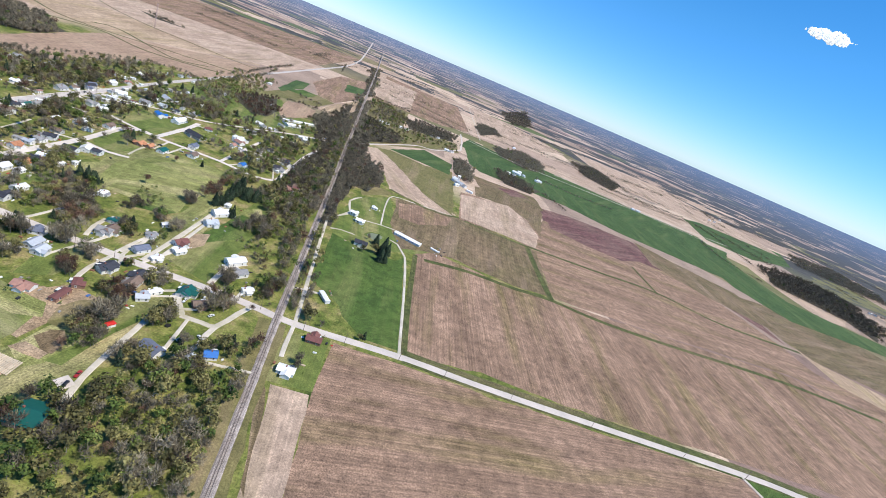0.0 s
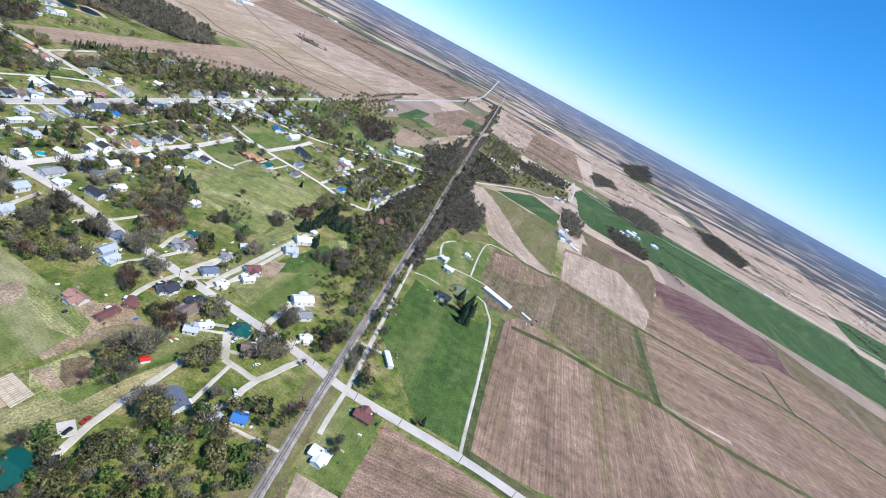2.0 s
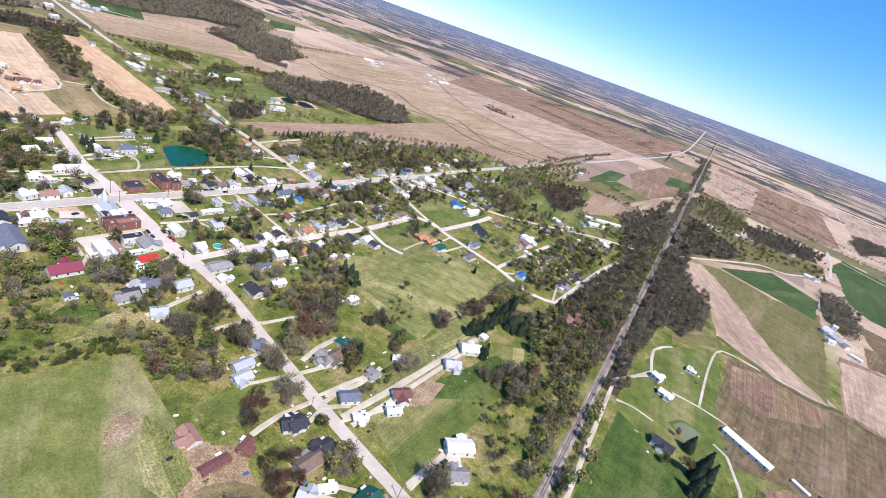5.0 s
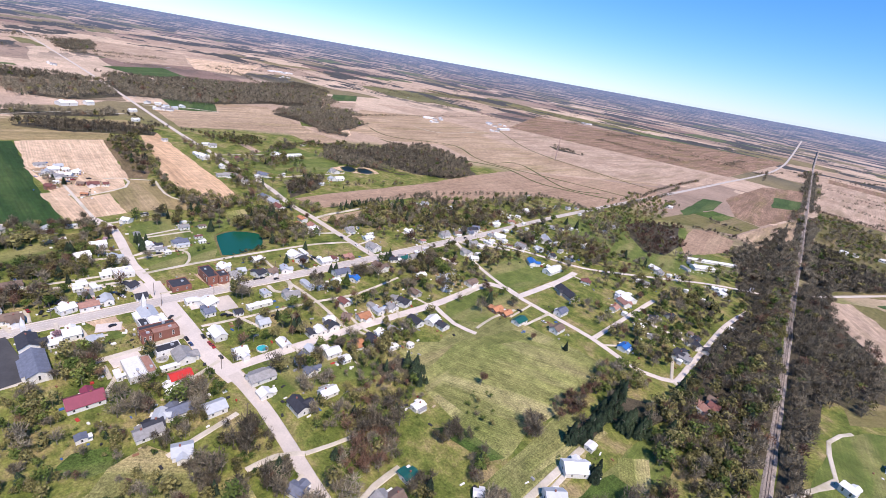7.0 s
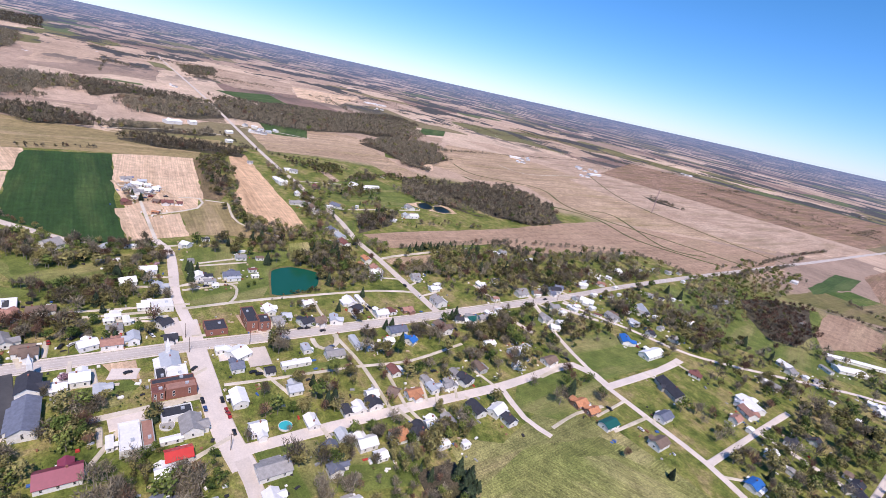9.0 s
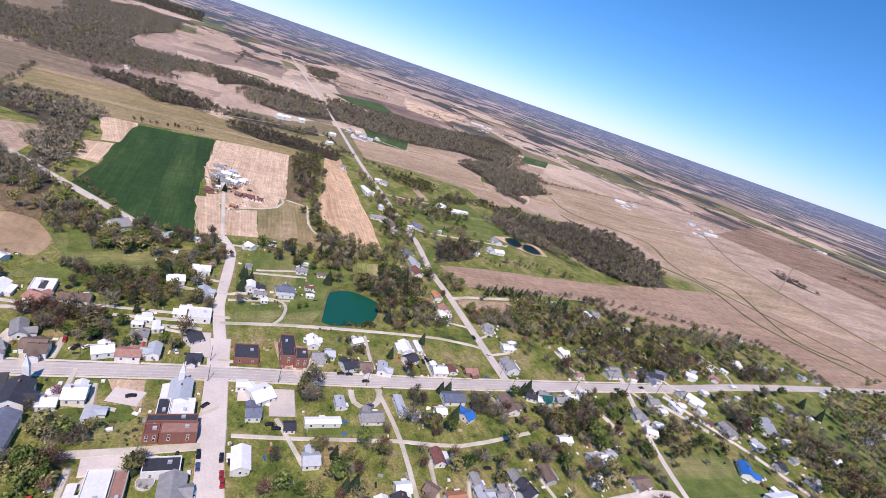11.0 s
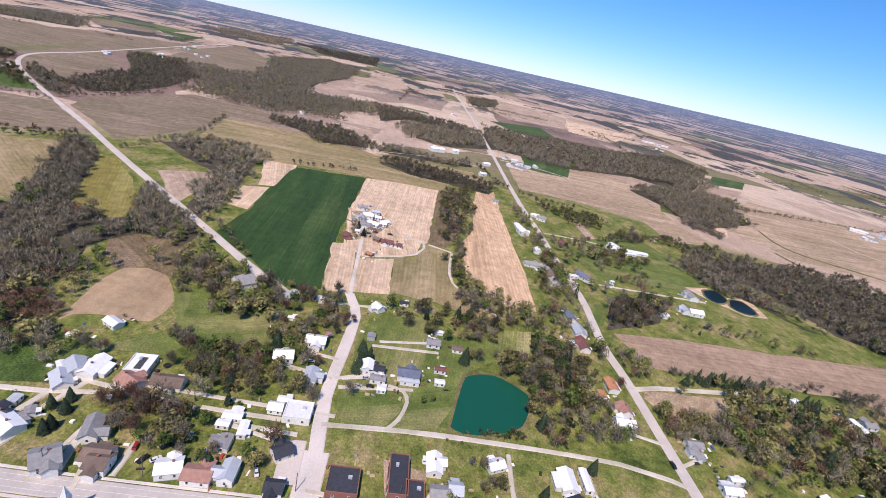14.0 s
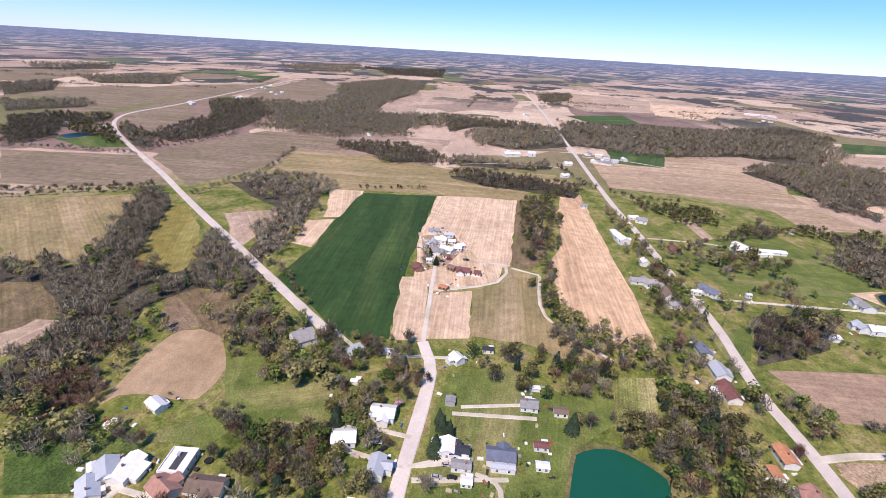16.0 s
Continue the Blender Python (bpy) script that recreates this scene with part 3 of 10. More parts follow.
def gable_roof(length, width, height, pitch, over=0.45, thick=0.22):
    bm = bmesh.new()
    x, y = length / 2 + over, width / 2 + over
    low, top = height - over * pitch + 0.03, height + width / 2 * pitch + 0.03
    prof = [(-y, low), (0, top), (y, low), (y, low + thick), (0, top + thick), (-y, low + thick)]
    a = [bm.verts.new((-x, p, z)) for p, z in prof]
    b = [bm.verts.new((x, p, z)) for p, z in prof]
    for side in (a, b):
        bm.faces.new((side[0], side[1], side[4], side[5]))
        bm.faces.new((side[1], side[2], side[3], side[4]))
    for k in range(6):
        bm.faces.new((a[k], b[k], b[(k + 1) % 6], a[(k + 1) % 6]))
    return bm


def pane_mesh():
    bm = bmesh.new()
    box(bm, (-0.5, -0.04, 0.0), (0.5, 0.05, 1.4))
    return done(bm, "window", GLASS)


def frame_mesh():
    bm = bmesh.new()
    for lo, hi in (((-0.62, -0.03, -0.12), (0.62, 0.09, 0.0)), ((-0.62, -0.03, 1.4), (0.62, 0.09, 1.52)), ((-0.62, -0.03, 0), (-0.5, 0.09, 1.4)), ((0.5, -0.03, 0), (0.62, 0.09, 1.4)), ((-0.5, -0.02, 0.67), (0.5, 0.08, 0.73))):
        box(bm, lo, hi)
    return done(bm, "window_frame", TRIM)


def door_mesh():
    bm = bmesh.new()
    box(bm, (-0.48, -0.03, 0.1), (0.48, 0.07, 2.1))
    return done(bm, "door", DOOR)


def chimney_mesh():
    bm = bmesh.new()
    box(bm, (-0.4, -0.35, -1.4), (0.4, 0.35, 0.9))
    box(bm, (-0.48, -0.43, 0.9), (0.48, 0.43, 1.05))
    return done(bm, "chimney", BRICK)


def step_mesh():
    bm = bmesh.new()
    box(bm, (-1.4, 0, 0), (1.4, 1.8, 0.35))
    for x in (-1.3, 1.18):
        box(bm, (x, 1.6, 0.35), (x + 0.12, 1.72, 2.5))
    box(bm, (-1.6, 0, 2.5), (1.6, 2.0, 2.62))
    return done(bm, "porch", TRIM)


PANE, FRAME, DOORS, CHIMNEY, PORCH = pane_mesh(), frame_mesh(), door_mesh(), chimney_mesh(), step_mesh()


def openings(thing, length, width, height, rng, doors=True):
    """Windows along the long sides and one on each gable; a door with a small porch."""
    spots = []
    at = thing.matrix_world.translation
    away = math.hypot(at.x + 330, at.y - 390)
    near = away < 230
    for side in (1, -1):
        n = max(2, int(length / 5.5)) if away < 420 else 2 if away < 700 else 1
        for k in range(n):
            x = length * ((k + 0.5) / n - 0.5)
            spots.append((x, side * width / 2, 0 if side > 0 else 180, k == n // 2 and side > 0))
        if near:
            spots.append((side * length / 2, 0.0, -90 if side > 0 else 90, False))
    for x, y, turn, middle in spots:
        if middle and doors:
            part("door", DOORS, thing, pose(x, y, 0.05, rz=turn))
            if rng.random() < 0.6:
                part("porch", PORCH, thing, pose(x, y, 0, rz=turn))
        elif height >= 2.4:
            w = part("window", PANE, thing, pose(x, y, height * 0.36, rz=turn))
            if away < 370:
                part("window_frame", FRAME, w)
            if height >= 4.4:
                w = part("window", PANE, thing, pose(x, y, height * 0.68, rz=turn))
                if away < 370:
                    part("window_frame", FRAME, w)


def house(x, y, turn, length, width, height, roof, wall):
    """A gabled building, its ridge along turn (degrees): house, trailer, barn or shed by its size."""
    rng = random.Random(int(x * 7 + y * 13))
    slim, small = width < 5.6, length * width < 45
    kind = "trailer_home" if slim and length > 12 else "shed" if small else "barn" if length > 26 else "house"
    pitch = 0.22 if slim or length > 26 else 0.35 if roof in "WLTB" and width > 11 else rng.uniform(0.42, 0.62)
    thing = new(kind)
    thing.matrix_world = pose(x, y, 0, rz=turn)
    words = f"{WALL_WORDS[wall]} {kind.replace('_', ' ')} with a {ROOF_WORDS[roof]} roof"
    tagged(thing, words, kind.replace("_", " "), "village buildings")
    HOUSES.append((x, y, max(length, width) / 2))
    part("wall", done(gable_walls(length, width, height, pitch), "wall", WALL[wall]), thing)
    part("roof", done(gable_roof(length, width, height, pitch, 0.25 if slim else 0.45), "roof", ROOF[roof]), thing)
    openings(thing, length, width, height, rng, kind != "barn")
    if kind == "house":
        if rng.random() < 0.55:
            part("chimney", CHIMNEY, thing, pose(rng.uniform(-0.3, 0.3) * length, 0, height + width / 2 * pitch))
        side, reach = rng.choice((-1, 1)), rng.uniform(2.0, 4.0)
        if rng.random() < 0.6:
            w, deep = min(length * 0.55, rng.uniform(4.5, 7)), width / 2 + reach
            m = pose(rng.uniform(-0.2, 0.2) * length, side * deep / 2, 0, rz=90)
            part("wing_wall", done(gable_walls(deep, w, height * 0.96, pitch), "wing_wall", WALL[wall]), thing, m)
            part("wing_roof", done(gable_roof(deep, w, height * 0.96, pitch), "wing_roof", ROOF[roof]), thing, m)
        elif rng.random() < 0.7:
            bm = bmesh.new()
            l = length * rng.uniform(0.4, 0.75)
            y0, y1 = width / 2, width / 2 + reach
            v = [(-l / 2, y0, height * 0.95), (l / 2, y0, height * 0.95), (l / 2, y1, height * 0.72), (-l / 2, y1, height * 0.72)]
            t = [bm.verts.new((a, side * b, c + 0.18)) for a, b, c in v]
            u = [bm.verts.new((a, side * b, c)) for a, b, c in v]
            bm.faces.new(t)
            bm.faces.new(u)
            for k in range(4):
                bm.faces.new((t[k], t[(k + 1) % 4], u[(k + 1) % 4], u[k]))
            part("porch_roof", done(bm, "porch_roof", ROOF[rng.choice((roof, "W", "G"))]), thing)
            bm = bmesh.new()
            box(bm, (-l / 2 + 0.2, min(side * y0, side * (y1 - 0.4)), 0), (l / 2 - 0.2, max(side * y0, side * (y1 - 0.4)), height * 0.74))
            part("porch_room", done(bm, "porch_room", WALL[wall]), thing)
    return thing


def block(x, y, turn, length, width, height, roof, wall, words, category="building"):
    """A flat-roofed building with a parapet."""
    thing = tagged(new("flat_roofed_building"), words, category, "village buildings")
    thing.matrix_world = pose(x, y, 0, rz=turn)
    HOUSES.append((x, y, max(length, width) / 2))
    bm = bmesh.new()
    a, b = length / 2, width / 2
    box(bm, (-a, -b, 0), (a, b, height))
    for lo, hi in (((-a, -b), (a, -b + 0.4)), ((-a, b - 0.4), (a, b)), ((-a, -b + 0.4), (-a + 0.4, b - 0.4)), ((a - 0.4, -b + 0.4), (a, b - 0.4))):
        box(bm, (*lo, height + 0.002), (*hi, height + 0.7))
    part("wall", done(bm, "wall", WALL[wall]), thing)
    bm = bmesh.new()
    box(bm, (-a + 0.42, -b + 0.42, height + 0.01), (a - 0.42, b - 0.42, height + 0.15))
    part("roof", done(bm, "roof", ROOF[roof]), thing)
    bm = bmesh.new()
    box(bm, (-0.9, -0.7, 0), (0.9, 0.7, 1.0))
    part("roof_unit", done(bm, "roof_unit", ROOF["L"]), thing, pose(a * 0.4, b * 0.2, height + 0.15))
    openings(thing, length, width, height, random.Random(5))
    return thing


def driveways():
    """A gravel drive from each house to the nearest street."""
    rng = random.Random(9)
    lines = [(line, w) for line, w in LINES if w > 4.0]
    for hx, hy, r in list(HOUSES):
        if math.hypot(hx + 330, hy - 420) > 330 or r < 4.0 or rng.random() < 0.5:
            continue
        best = min(((math.hypot(q.x - hx, q.y - hy), k, w) for k, (line, w) in enumerate(lines) for q in line), key=lambda e: e[0])
        gap, k, w = best
        if not r + w / 2 + 2 < gap < 45:
            continue
        q = min(lines[k][0], key=lambda p: math.hypot(p.x - hx, p.y - hy))
        d = Vector((q.x - hx, q.y - hy)).normalized()
        n = Vector((-d.y, d.x)) * (r * 0.8 * rng.choice((-1, 1)))
        a, b = Vector((hx, hy)) + n, Vector((q.x, q.y)) + n
        mid = a.lerp(b, 0.4)
        if all((ox - mid.x) ** 2 + (oy - mid.y) ** 2 > (o * 0.7) ** 2 for ox, oy, o in HOUSES):
            road("lane", rng.uniform(2.2, 3.0), tuple(a), tuple(a.lerp(b, 0.5)), tuple(b))


def yard_clutter():
    """Bins, tanks, boxes, benches and toys strewn about the yards."""
    rng = random.Random(21)
    verts, faces = [], []
    for hx, hy, r in HOUSES:
        if math.hypot(hx + 330, hy - 420) > 560:
            continue
        for _ in range(rng.randint(2, 7)):
            a, d = rng.uniform(0, 6.283), r + rng.uniform(1.0, 11.0)
            x, y = hx + d * math.cos(a), hy + d * math.sin(a)
            if not (off_roads(x, y, 0.8) and off_houses(x, y, 1.0)):
                continue
            m = pose(x, y, 0, rz=rng.choice((0, 90)) + rng.gauss(0, 12))
            u, v, h = rng.uniform(0.4, 1.6), rng.uniform(0.3, 0.9), rng.uniform(0.4, 1.3)
            n = len(verts)
            for z, t in ((0.05, 1.0), (h * 0.8, 0.97), (h, 0.7)):
                verts += [m @ Vector((i * u * t, j * v * t, z)) for i, j in ((-1, -1), (1, -1), (1, 1), (-1, 1))]
            for k in range(4):
                j = (k + 1) % 4
                faces += [(n + k, n + j, n + 4 + j, n + 4 + k), (n + 4 + k, n + 4 + j, n + 8 + j, n + 8 + k)]
            faces.append((n + 8, n + 9, n + 10, n + 11))
    me = mesh_of("yard_clutter", verts, faces, CLUTTER)
    tagged(new("yard_clutter", me), "bins, tanks, boxes and toys strewn about the yards", "clutter", kind="stuff")


def foundation_shrubs():
    """Low bushes against the houses."""
    rng = random.Random(31)
    spots = []
    for hx, hy, r in HOUSES:
        if math.hypot(hx + 330, hy - 420) > 480:
            continue
        for _ in range(rng.randint(2, 6)):
            a, d = rng.uniform(0, 6.283), r * 0.8 + rng.uniform(1.0, 7.0)
            x, y = hx + d * math.cos(a), hy + d * math.sin(a)
            if off_roads(x, y, 1.0) and off_houses(x, y, 1.0):
                spots.append((x, y, rng.uniform(0.22, 0.5)))
    stand(spots, "green", "garden_bushes", "low green and olive bushes beside the houses", True, rng)


# ---- trees ----
def crown_points(rng, n, kind, broad=1.0):
    """Leaf or twig triangles of one tree of height 1, as an array (n, 3, 3)."""
    tris = []
    if kind == "conifer":
        for k in range(n):
            h = 0.08 + 0.92 * rng.random() ** 1.25
            r = 0.31 * (1 - h) ** 0.65 * (0.7 + 0.4 * rng.random()) + 0.012
            a = rng.random() * 6.283
            d = Vector((math.cos(a), math.sin(a), 0))
            s = Vector((-d.y, d.x, 0)) * (0.035 + 0.05 * (1 - h))
            tip = d * r + Vector((0, 0, h - 0.05))
            root = d * (r * 0.35) + Vector((0, 0, h + 0.03))
            tris.append((root + s, root - s, tip + s * rng.uniform(-0.6, 0.6)))
        return np.array([[list(v) for v in t] for t in tris], dtype=np.float32)
    lobes = []
    for k in range(9):
        a, e = rng.random() * 6.283, rng.random()
        lobes.append((Vector((math.cos(a) * 0.24 * e, math.sin(a) * 0.24 * e, 0.5 + 0.33 * rng.random() - 0.12 * e)), 0.13 + 0.11 * rng.random()))
    for k in range(n):
        c, r = lobes[int(rng.random() * len(lobes))]
        d = Vector((rng.gauss(0, 1), rng.gauss(0, 1), rng.gauss(0.2, 0.9))).normalized()
        p = c + d * r * (0.35 + 0.75 * rng.random() ** 0.5)
        if kind in ("brown", "redbud"):
            grow = (d * 0.75 + Vector((rng.gauss(0, 0.45), rng.gauss(0, 0.45), 0.75))).normalized()
            side = grow.cross(d + Vector((rng.gauss(0, 0.5), rng.gauss(0, 0.5), rng.gauss(0, 0.5)))).normalized() * rng.uniform(0.007, 0.013) * broad
            l = rng.uniform(0.11, 0.20) * broad ** 0.45
            tris.append((p - grow * l * 0.5 + side, p - grow * l * 0.5 - side, p + grow * l * 0.6))
        else:
            out = (d + Vector((rng.gauss(0, 0.45), rng.gauss(0, 0.45), rng.gauss(0.15, 0.45)))).normalized()
            u = out.cross(Vector((rng.gauss(0, 1), rng.gauss(0, 1), rng.gauss(0, 1)))).normalized()
            v = u.cross(out).normalized()
            s = rng.uniform(0.026, 0.055) * broad ** 0.7
            tris.append((p + u * s, p - u * s * 0.6 + v * s, p - u * s * 0.6 - v * s))
    return np.array([[list(v) for v in t] for t in tris], dtype=np.float32)


def limb_tris(rng, kind):
    """Trunk and limbs of a tree of height 1 as slim three-sided spikes."""
    out = []

    def spike(a, b, r):
        d = (b - a).normalized()
        u = d.orthogonal().normalized()
        w = d.cross(u)
        ring = [a + (u * math.cos(t) + w * math.sin(t)) * r for t in (0, 2.094, 4.189)]
        for k in range(3):
            out.append((ring[k], ring[(k + 1) % 3], b))

    if kind == "conifer":
        spike(Vector((0, 0, 0)), Vector((0, 0, 0.95)), 0.018)
    else:
        spike(Vector((0, 0, 0)), Vector((0.01, 0, 0.72)), 0.024)
        for k in range(7):
            a, h = rng.random() * 6.283, rng.uniform(0.22, 0.5)
            tip = Vector((math.cos(a) * rng.uniform(0.16, 0.30), math.sin(a) * rng.uniform(0.16, 0.30), h + rng.uniform(0.2, 0.38)))
            spike(Vector((0, 0, h)), tip, 0.011)
            for _ in range(2):
                root = Vector((0, 0, h)).lerp(tip, rng.uniform(0.4, 0.8))
                spike(root, root + Vector((rng.gauss(0, 0.10), rng.gauss(0, 0.10), rng.uniform(0.08, 0.20))), 0.006)
    return np.array([[list(v) for v in t] for t in out], dtype=np.float32)


def soup(name, tris, mats, index=None):
    """A mesh of loose triangles from an array (n, 3, 3)."""
    n = len(tris)
    me = bpy.data.meshes.new(name)
    me.vertices.add(3 * n)
    me.vertices.foreach_set("co", np.ascontiguousarray(tris, dtype=np.float32).ravel())
    me.loops.add(3 * n)
    me.loops.foreach_set("vertex_index", np.arange(3 * n, dtype=np.int32))
    me.polygons.add(n)
    me.polygons.foreach_set("loop_start", np.arange(0, 3 * n, 3, dtype=np.int32))
    if index is not None:
        me.polygons.foreach_set("material_index", np.asarray(index, dtype=np.int32))
    me.update(calc_edges=True)
    for m in mats:
        me.materials.append(m)
    return me


KINDS = ("brown", "olive", "green", "conifer", "redbud", "blossom")
TREE_WORDS = {
    "brown": "leafless grey brown deciduous tree in early spring", "olive": "tree with budding olive yellow spring leaves", "green": "tree in fresh green spring leaf",
    "conifer": "dark green spruce tree", "redbud": "tree with dull reddish buds", "blossom": "small tree in pink blossom"}
shaper = random.Random(11)
TREE = {k: [(soup("trunk", limb_tris(shaper, k), [BARK]), soup("crown", crown_points(shaper, 620 if k in ("brown", "redbud") else 760, k, 0.85), [LEAF[k]])) for _ in range(6)] for k in KINDS}
WOODY = ("brown", "olive", "green", "conifer", "redbud")
NEAR = {k: [crown_points(shaper, 200 if k == "brown" else 205, k, 1.26) * np.array([1.12, 1.12, 1.0]) for _ in range(5)] for k in WOODY}
MIDDLE = {k: [crown_points(shaper, 100 if k == "brown" else 115, k, 1.85) * np.array([1.15, 1.15, 1.0]) for _ in range(6)] for k in WOODY}
FAR = {k: [crown_points(shaper, 46, k, 3.3) * np.array([1.2, 1.2, 1.0]) for _ in range(6)] for k in WOODY}
REMOTE = {k: [crown_points(shaper, 24, k, 4.4) * np.array([1.2, 1.2, 1.0]) for _ in range(6)] for k in WOODY}
BUSH = {k: [crown_points(shaper, 44, k, 2.4) * np.array([1.3, 1.3, 1.0]) for _ in range(4)] for k in WOODY}
BRANCHES = [limb_tris(shaper, "brown")[:24] for _ in range(4)]
STEMS = [np.array([[[-w, 0, 0], [w, 0, 0], [0.02, 0, 0.8]], [[0, -w, 0], [0, w, 0], [0, 0.03, 0.75]]], dtype=np.float32) for w in (0.02, 0.028)]


ROAD_SPOTS = [0, None]


def off_roads(x, y, gap):
    """Whether a spot keeps that gap from the edge of every road, lane and track."""
    if ROAD_SPOTS[0] != len(LINES):
        rows = []
        for line, width in LINES:
            for a, b in zip(line, line[1:]):
                n = int((b - a).length / 3.5) + 1
                rows += [(*a.lerp(b, k / n), width / 2) for k in range(n)]
        ROAD_SPOTS[:] = [len(LINES), np.array(rows)]
    spots = ROAD_SPOTS[1]
    return bool(((spots[:, 0] - x) ** 2 + (spots[:, 1] - y) ** 2 > (spots[:, 2] + gap) ** 2).all())


CLEARINGS = []


def off_houses(x, y, gap):
    if any(inside(x, y, poly) for poly in CLEARINGS):
        return False
    return all((hx - x) ** 2 + (hy - y) ** 2 > (r * 0.8 + gap) ** 2 for hx, hy, r in HOUSES)


def inside(x, y, poly):
    hit = False
    for (ax, ay), (bx, by) in zip(poly, poly[1:] + poly[:1]):
        if (ay > y) != (by > y) and x < (bx - ax) * (y - ay) / (by - ay) + ax:
            hit = not hit
    return hit


def tree(kind, tall, x, y, rng=random):
    trunk, crown = TREE[kind][int(abs(x) * 3 + abs(y)) % 6]
    thing = tagged(new("tree"), TREE_WORDS[kind], "tree", "village trees")
    spread = rng.uniform(0.9, 1.25)
    thing.matrix_world = pose(x, y, 0, rz=rng.uniform(0, 360)) @ Matrix.Diagonal((tall * spread, tall * spread, tall, 1))
    part("trunk", trunk, thing)
    part("crown", crown, thing)
    return thing


SINGLE = [0]


def grove(count, *poly):
    """Single trees scattered among the houses of one block."""
    rng = random.Random(int(poly[0][0] * 3 + poly[0][1] * 5))
    xs, ys = [p[0] for p in poly], [p[1] for p in poly]
    made, more = 0, []
    for _ in range(count * 14):
        x, y = rng.uniform(min(xs), max(xs)), rng.uniform(min(ys), max(ys))
        if made < count and inside(x, y, list(poly)) and off_roads(x, y, 3.0) and off_houses(x, y, 2.0):
            made += 1
            if made % 2 == 0 or SINGLE[0] >= 245:
                more.append((x, y, rng.uniform(0.7, 1.3)))
                continue
            SINGLE[0] += 1
            kind = rng.choices(("brown", "olive", "green", "redbud", "conifer"), (48, 26, 12, 8, 6))[0]
            tree(kind, rng.uniform(7.5, 13.5) if kind != "redbud" else rng.uniform(8, 13), x, y, rng)
    stand(more, "mix", "shrubbery", "bare and budding trees and shrubs between the gardens", True, rng, fine=count < 60)


MIXES = {"brown": ((92, 3, 1, 1, 3), (9, 15)), "mix": ((42, 32, 14, 3, 9), (7, 14)), "conifer": ((6, 0, 0, 94, 0), (10, 16)), "red": ((25, 6, 4, 0, 65), (6, 10)), "green": ((6, 34, 60, 0, 0), (4, 8)), "spring": ((30, 42, 20, 2, 6), (5.5, 12))}


def stand(spots, kind, name, words, near, rng, thin=False, fine=False):
    """Many trees at the spots, joined as one mass."""
    kinds = ("brown", "olive", "green", "conifer", "redbud")
    weights, (low, high) = MIXES[kind]
    groups, index = [], []
    for x, y, size in spots:
        k = rng.choices(range(5), weights)[0]
        tall = rng.uniform(low, high) * size
        a, w = rng.uniform(0, 6.283), tall * rng.uniform(0.8, 1.2)
        turn = np.array([[math.cos(a) * w, -math.sin(a) * w, 0], [math.sin(a) * w, math.cos(a) * w, 0], [0, 0, tall]], dtype=np.float32)
        if not near and math.hypot(x + 260, y - 300) > 1400:
            leaf = rng.choice(REMOTE[kinds[k]])
        else:
            leaf = rng.choice((BUSH if high * size < 5 else NEAR if fine else MIDDLE if near else FAR)[kinds[k]])
        leaf = leaf[:11 if thin else None]
        at = np.array([x, y, land(x, y) - 0.1], dtype=np.float32)
        groups.append(leaf @ turn.T + at)
        index.append(np.full(len(leaf), k))
        if near:
            limbs = rng.choice(BRANCHES)
            if tall > 4:
                groups.append(limbs @ turn.T + at)
                index.append(np.full(len(limbs), 5))
        elif not thin:
            stem = rng.choice(STEMS)
            groups.append(stem @ turn.T + at)
            index.append(np.full(len(stem), 5))
    if not groups:
        return
    me = soup(name, np.concatenate(groups), [LEAF[k] for k in kinds] + [BARK], np.concatenate(index))
    tagged(new(name, me), words, "trees", kind="stuff")


WOOD_WORDS = {"brown": "leafless grey brown wood in early spring", "mix": "thicket of bare and budding trees and shrubs", "conifer": "close stand of dark green spruces", "red": "thicket of reddish budding shrubs", "green": "fresh green bushes and young trees", "spring": "scrub of budding olive bushes and bare trees"}


def wood(kind, gap, *poly):
    rng = random.Random(int(poly[0][0] * 3 + poly[0][1] * 5))
    poly = list(poly)
    xs, ys = [p[0] for p in poly], [p[1] for p in poly]
    mid = Vector((sum(xs) / len(xs) + 260, sum(ys) / len(ys) - 300))
    near = mid.length < 620
    poly_hub = (sum(xs) / len(xs), sum(ys) / len(ys))
    gap = gap if near else gap * 0.95
    sway, curl = (16, 0.03) if near else (38, 0.013)
    spots, y = [], min(ys)
    while y < max(ys):
        x = min(xs)
        while x < max(xs):
            px, py = x + rng.uniform(-0.5, 0.5) * gap, y + rng.uniform(-0.5, 0.5) * gap
            drift = noise.noise((px * 0.03, py * 0.03, 7.0))
            ex, ey = px + sway * noise.noise((px * curl, py * curl, 7.0)), py + sway * noise.noise((px * curl, py * curl, 2.0))
            if drift > -0.42 and inside(ex, ey, poly) and off_roads(px, py, 1.6) and off_houses(px, py, 1.0):
                spots.append((px, py, max(1.0, min(1.15, gap / 10))))
            x += gap
        y += gap
    if mid.length < 2600 and kind not in ("spring", "mix"):
        field("litter", *[Vector(poly_hub).lerp(Vector(p), 1.0 if near else 0.9) for p in poly])
    stand(spots, kind, "wood", WOOD_WORDS[kind], near, rng)


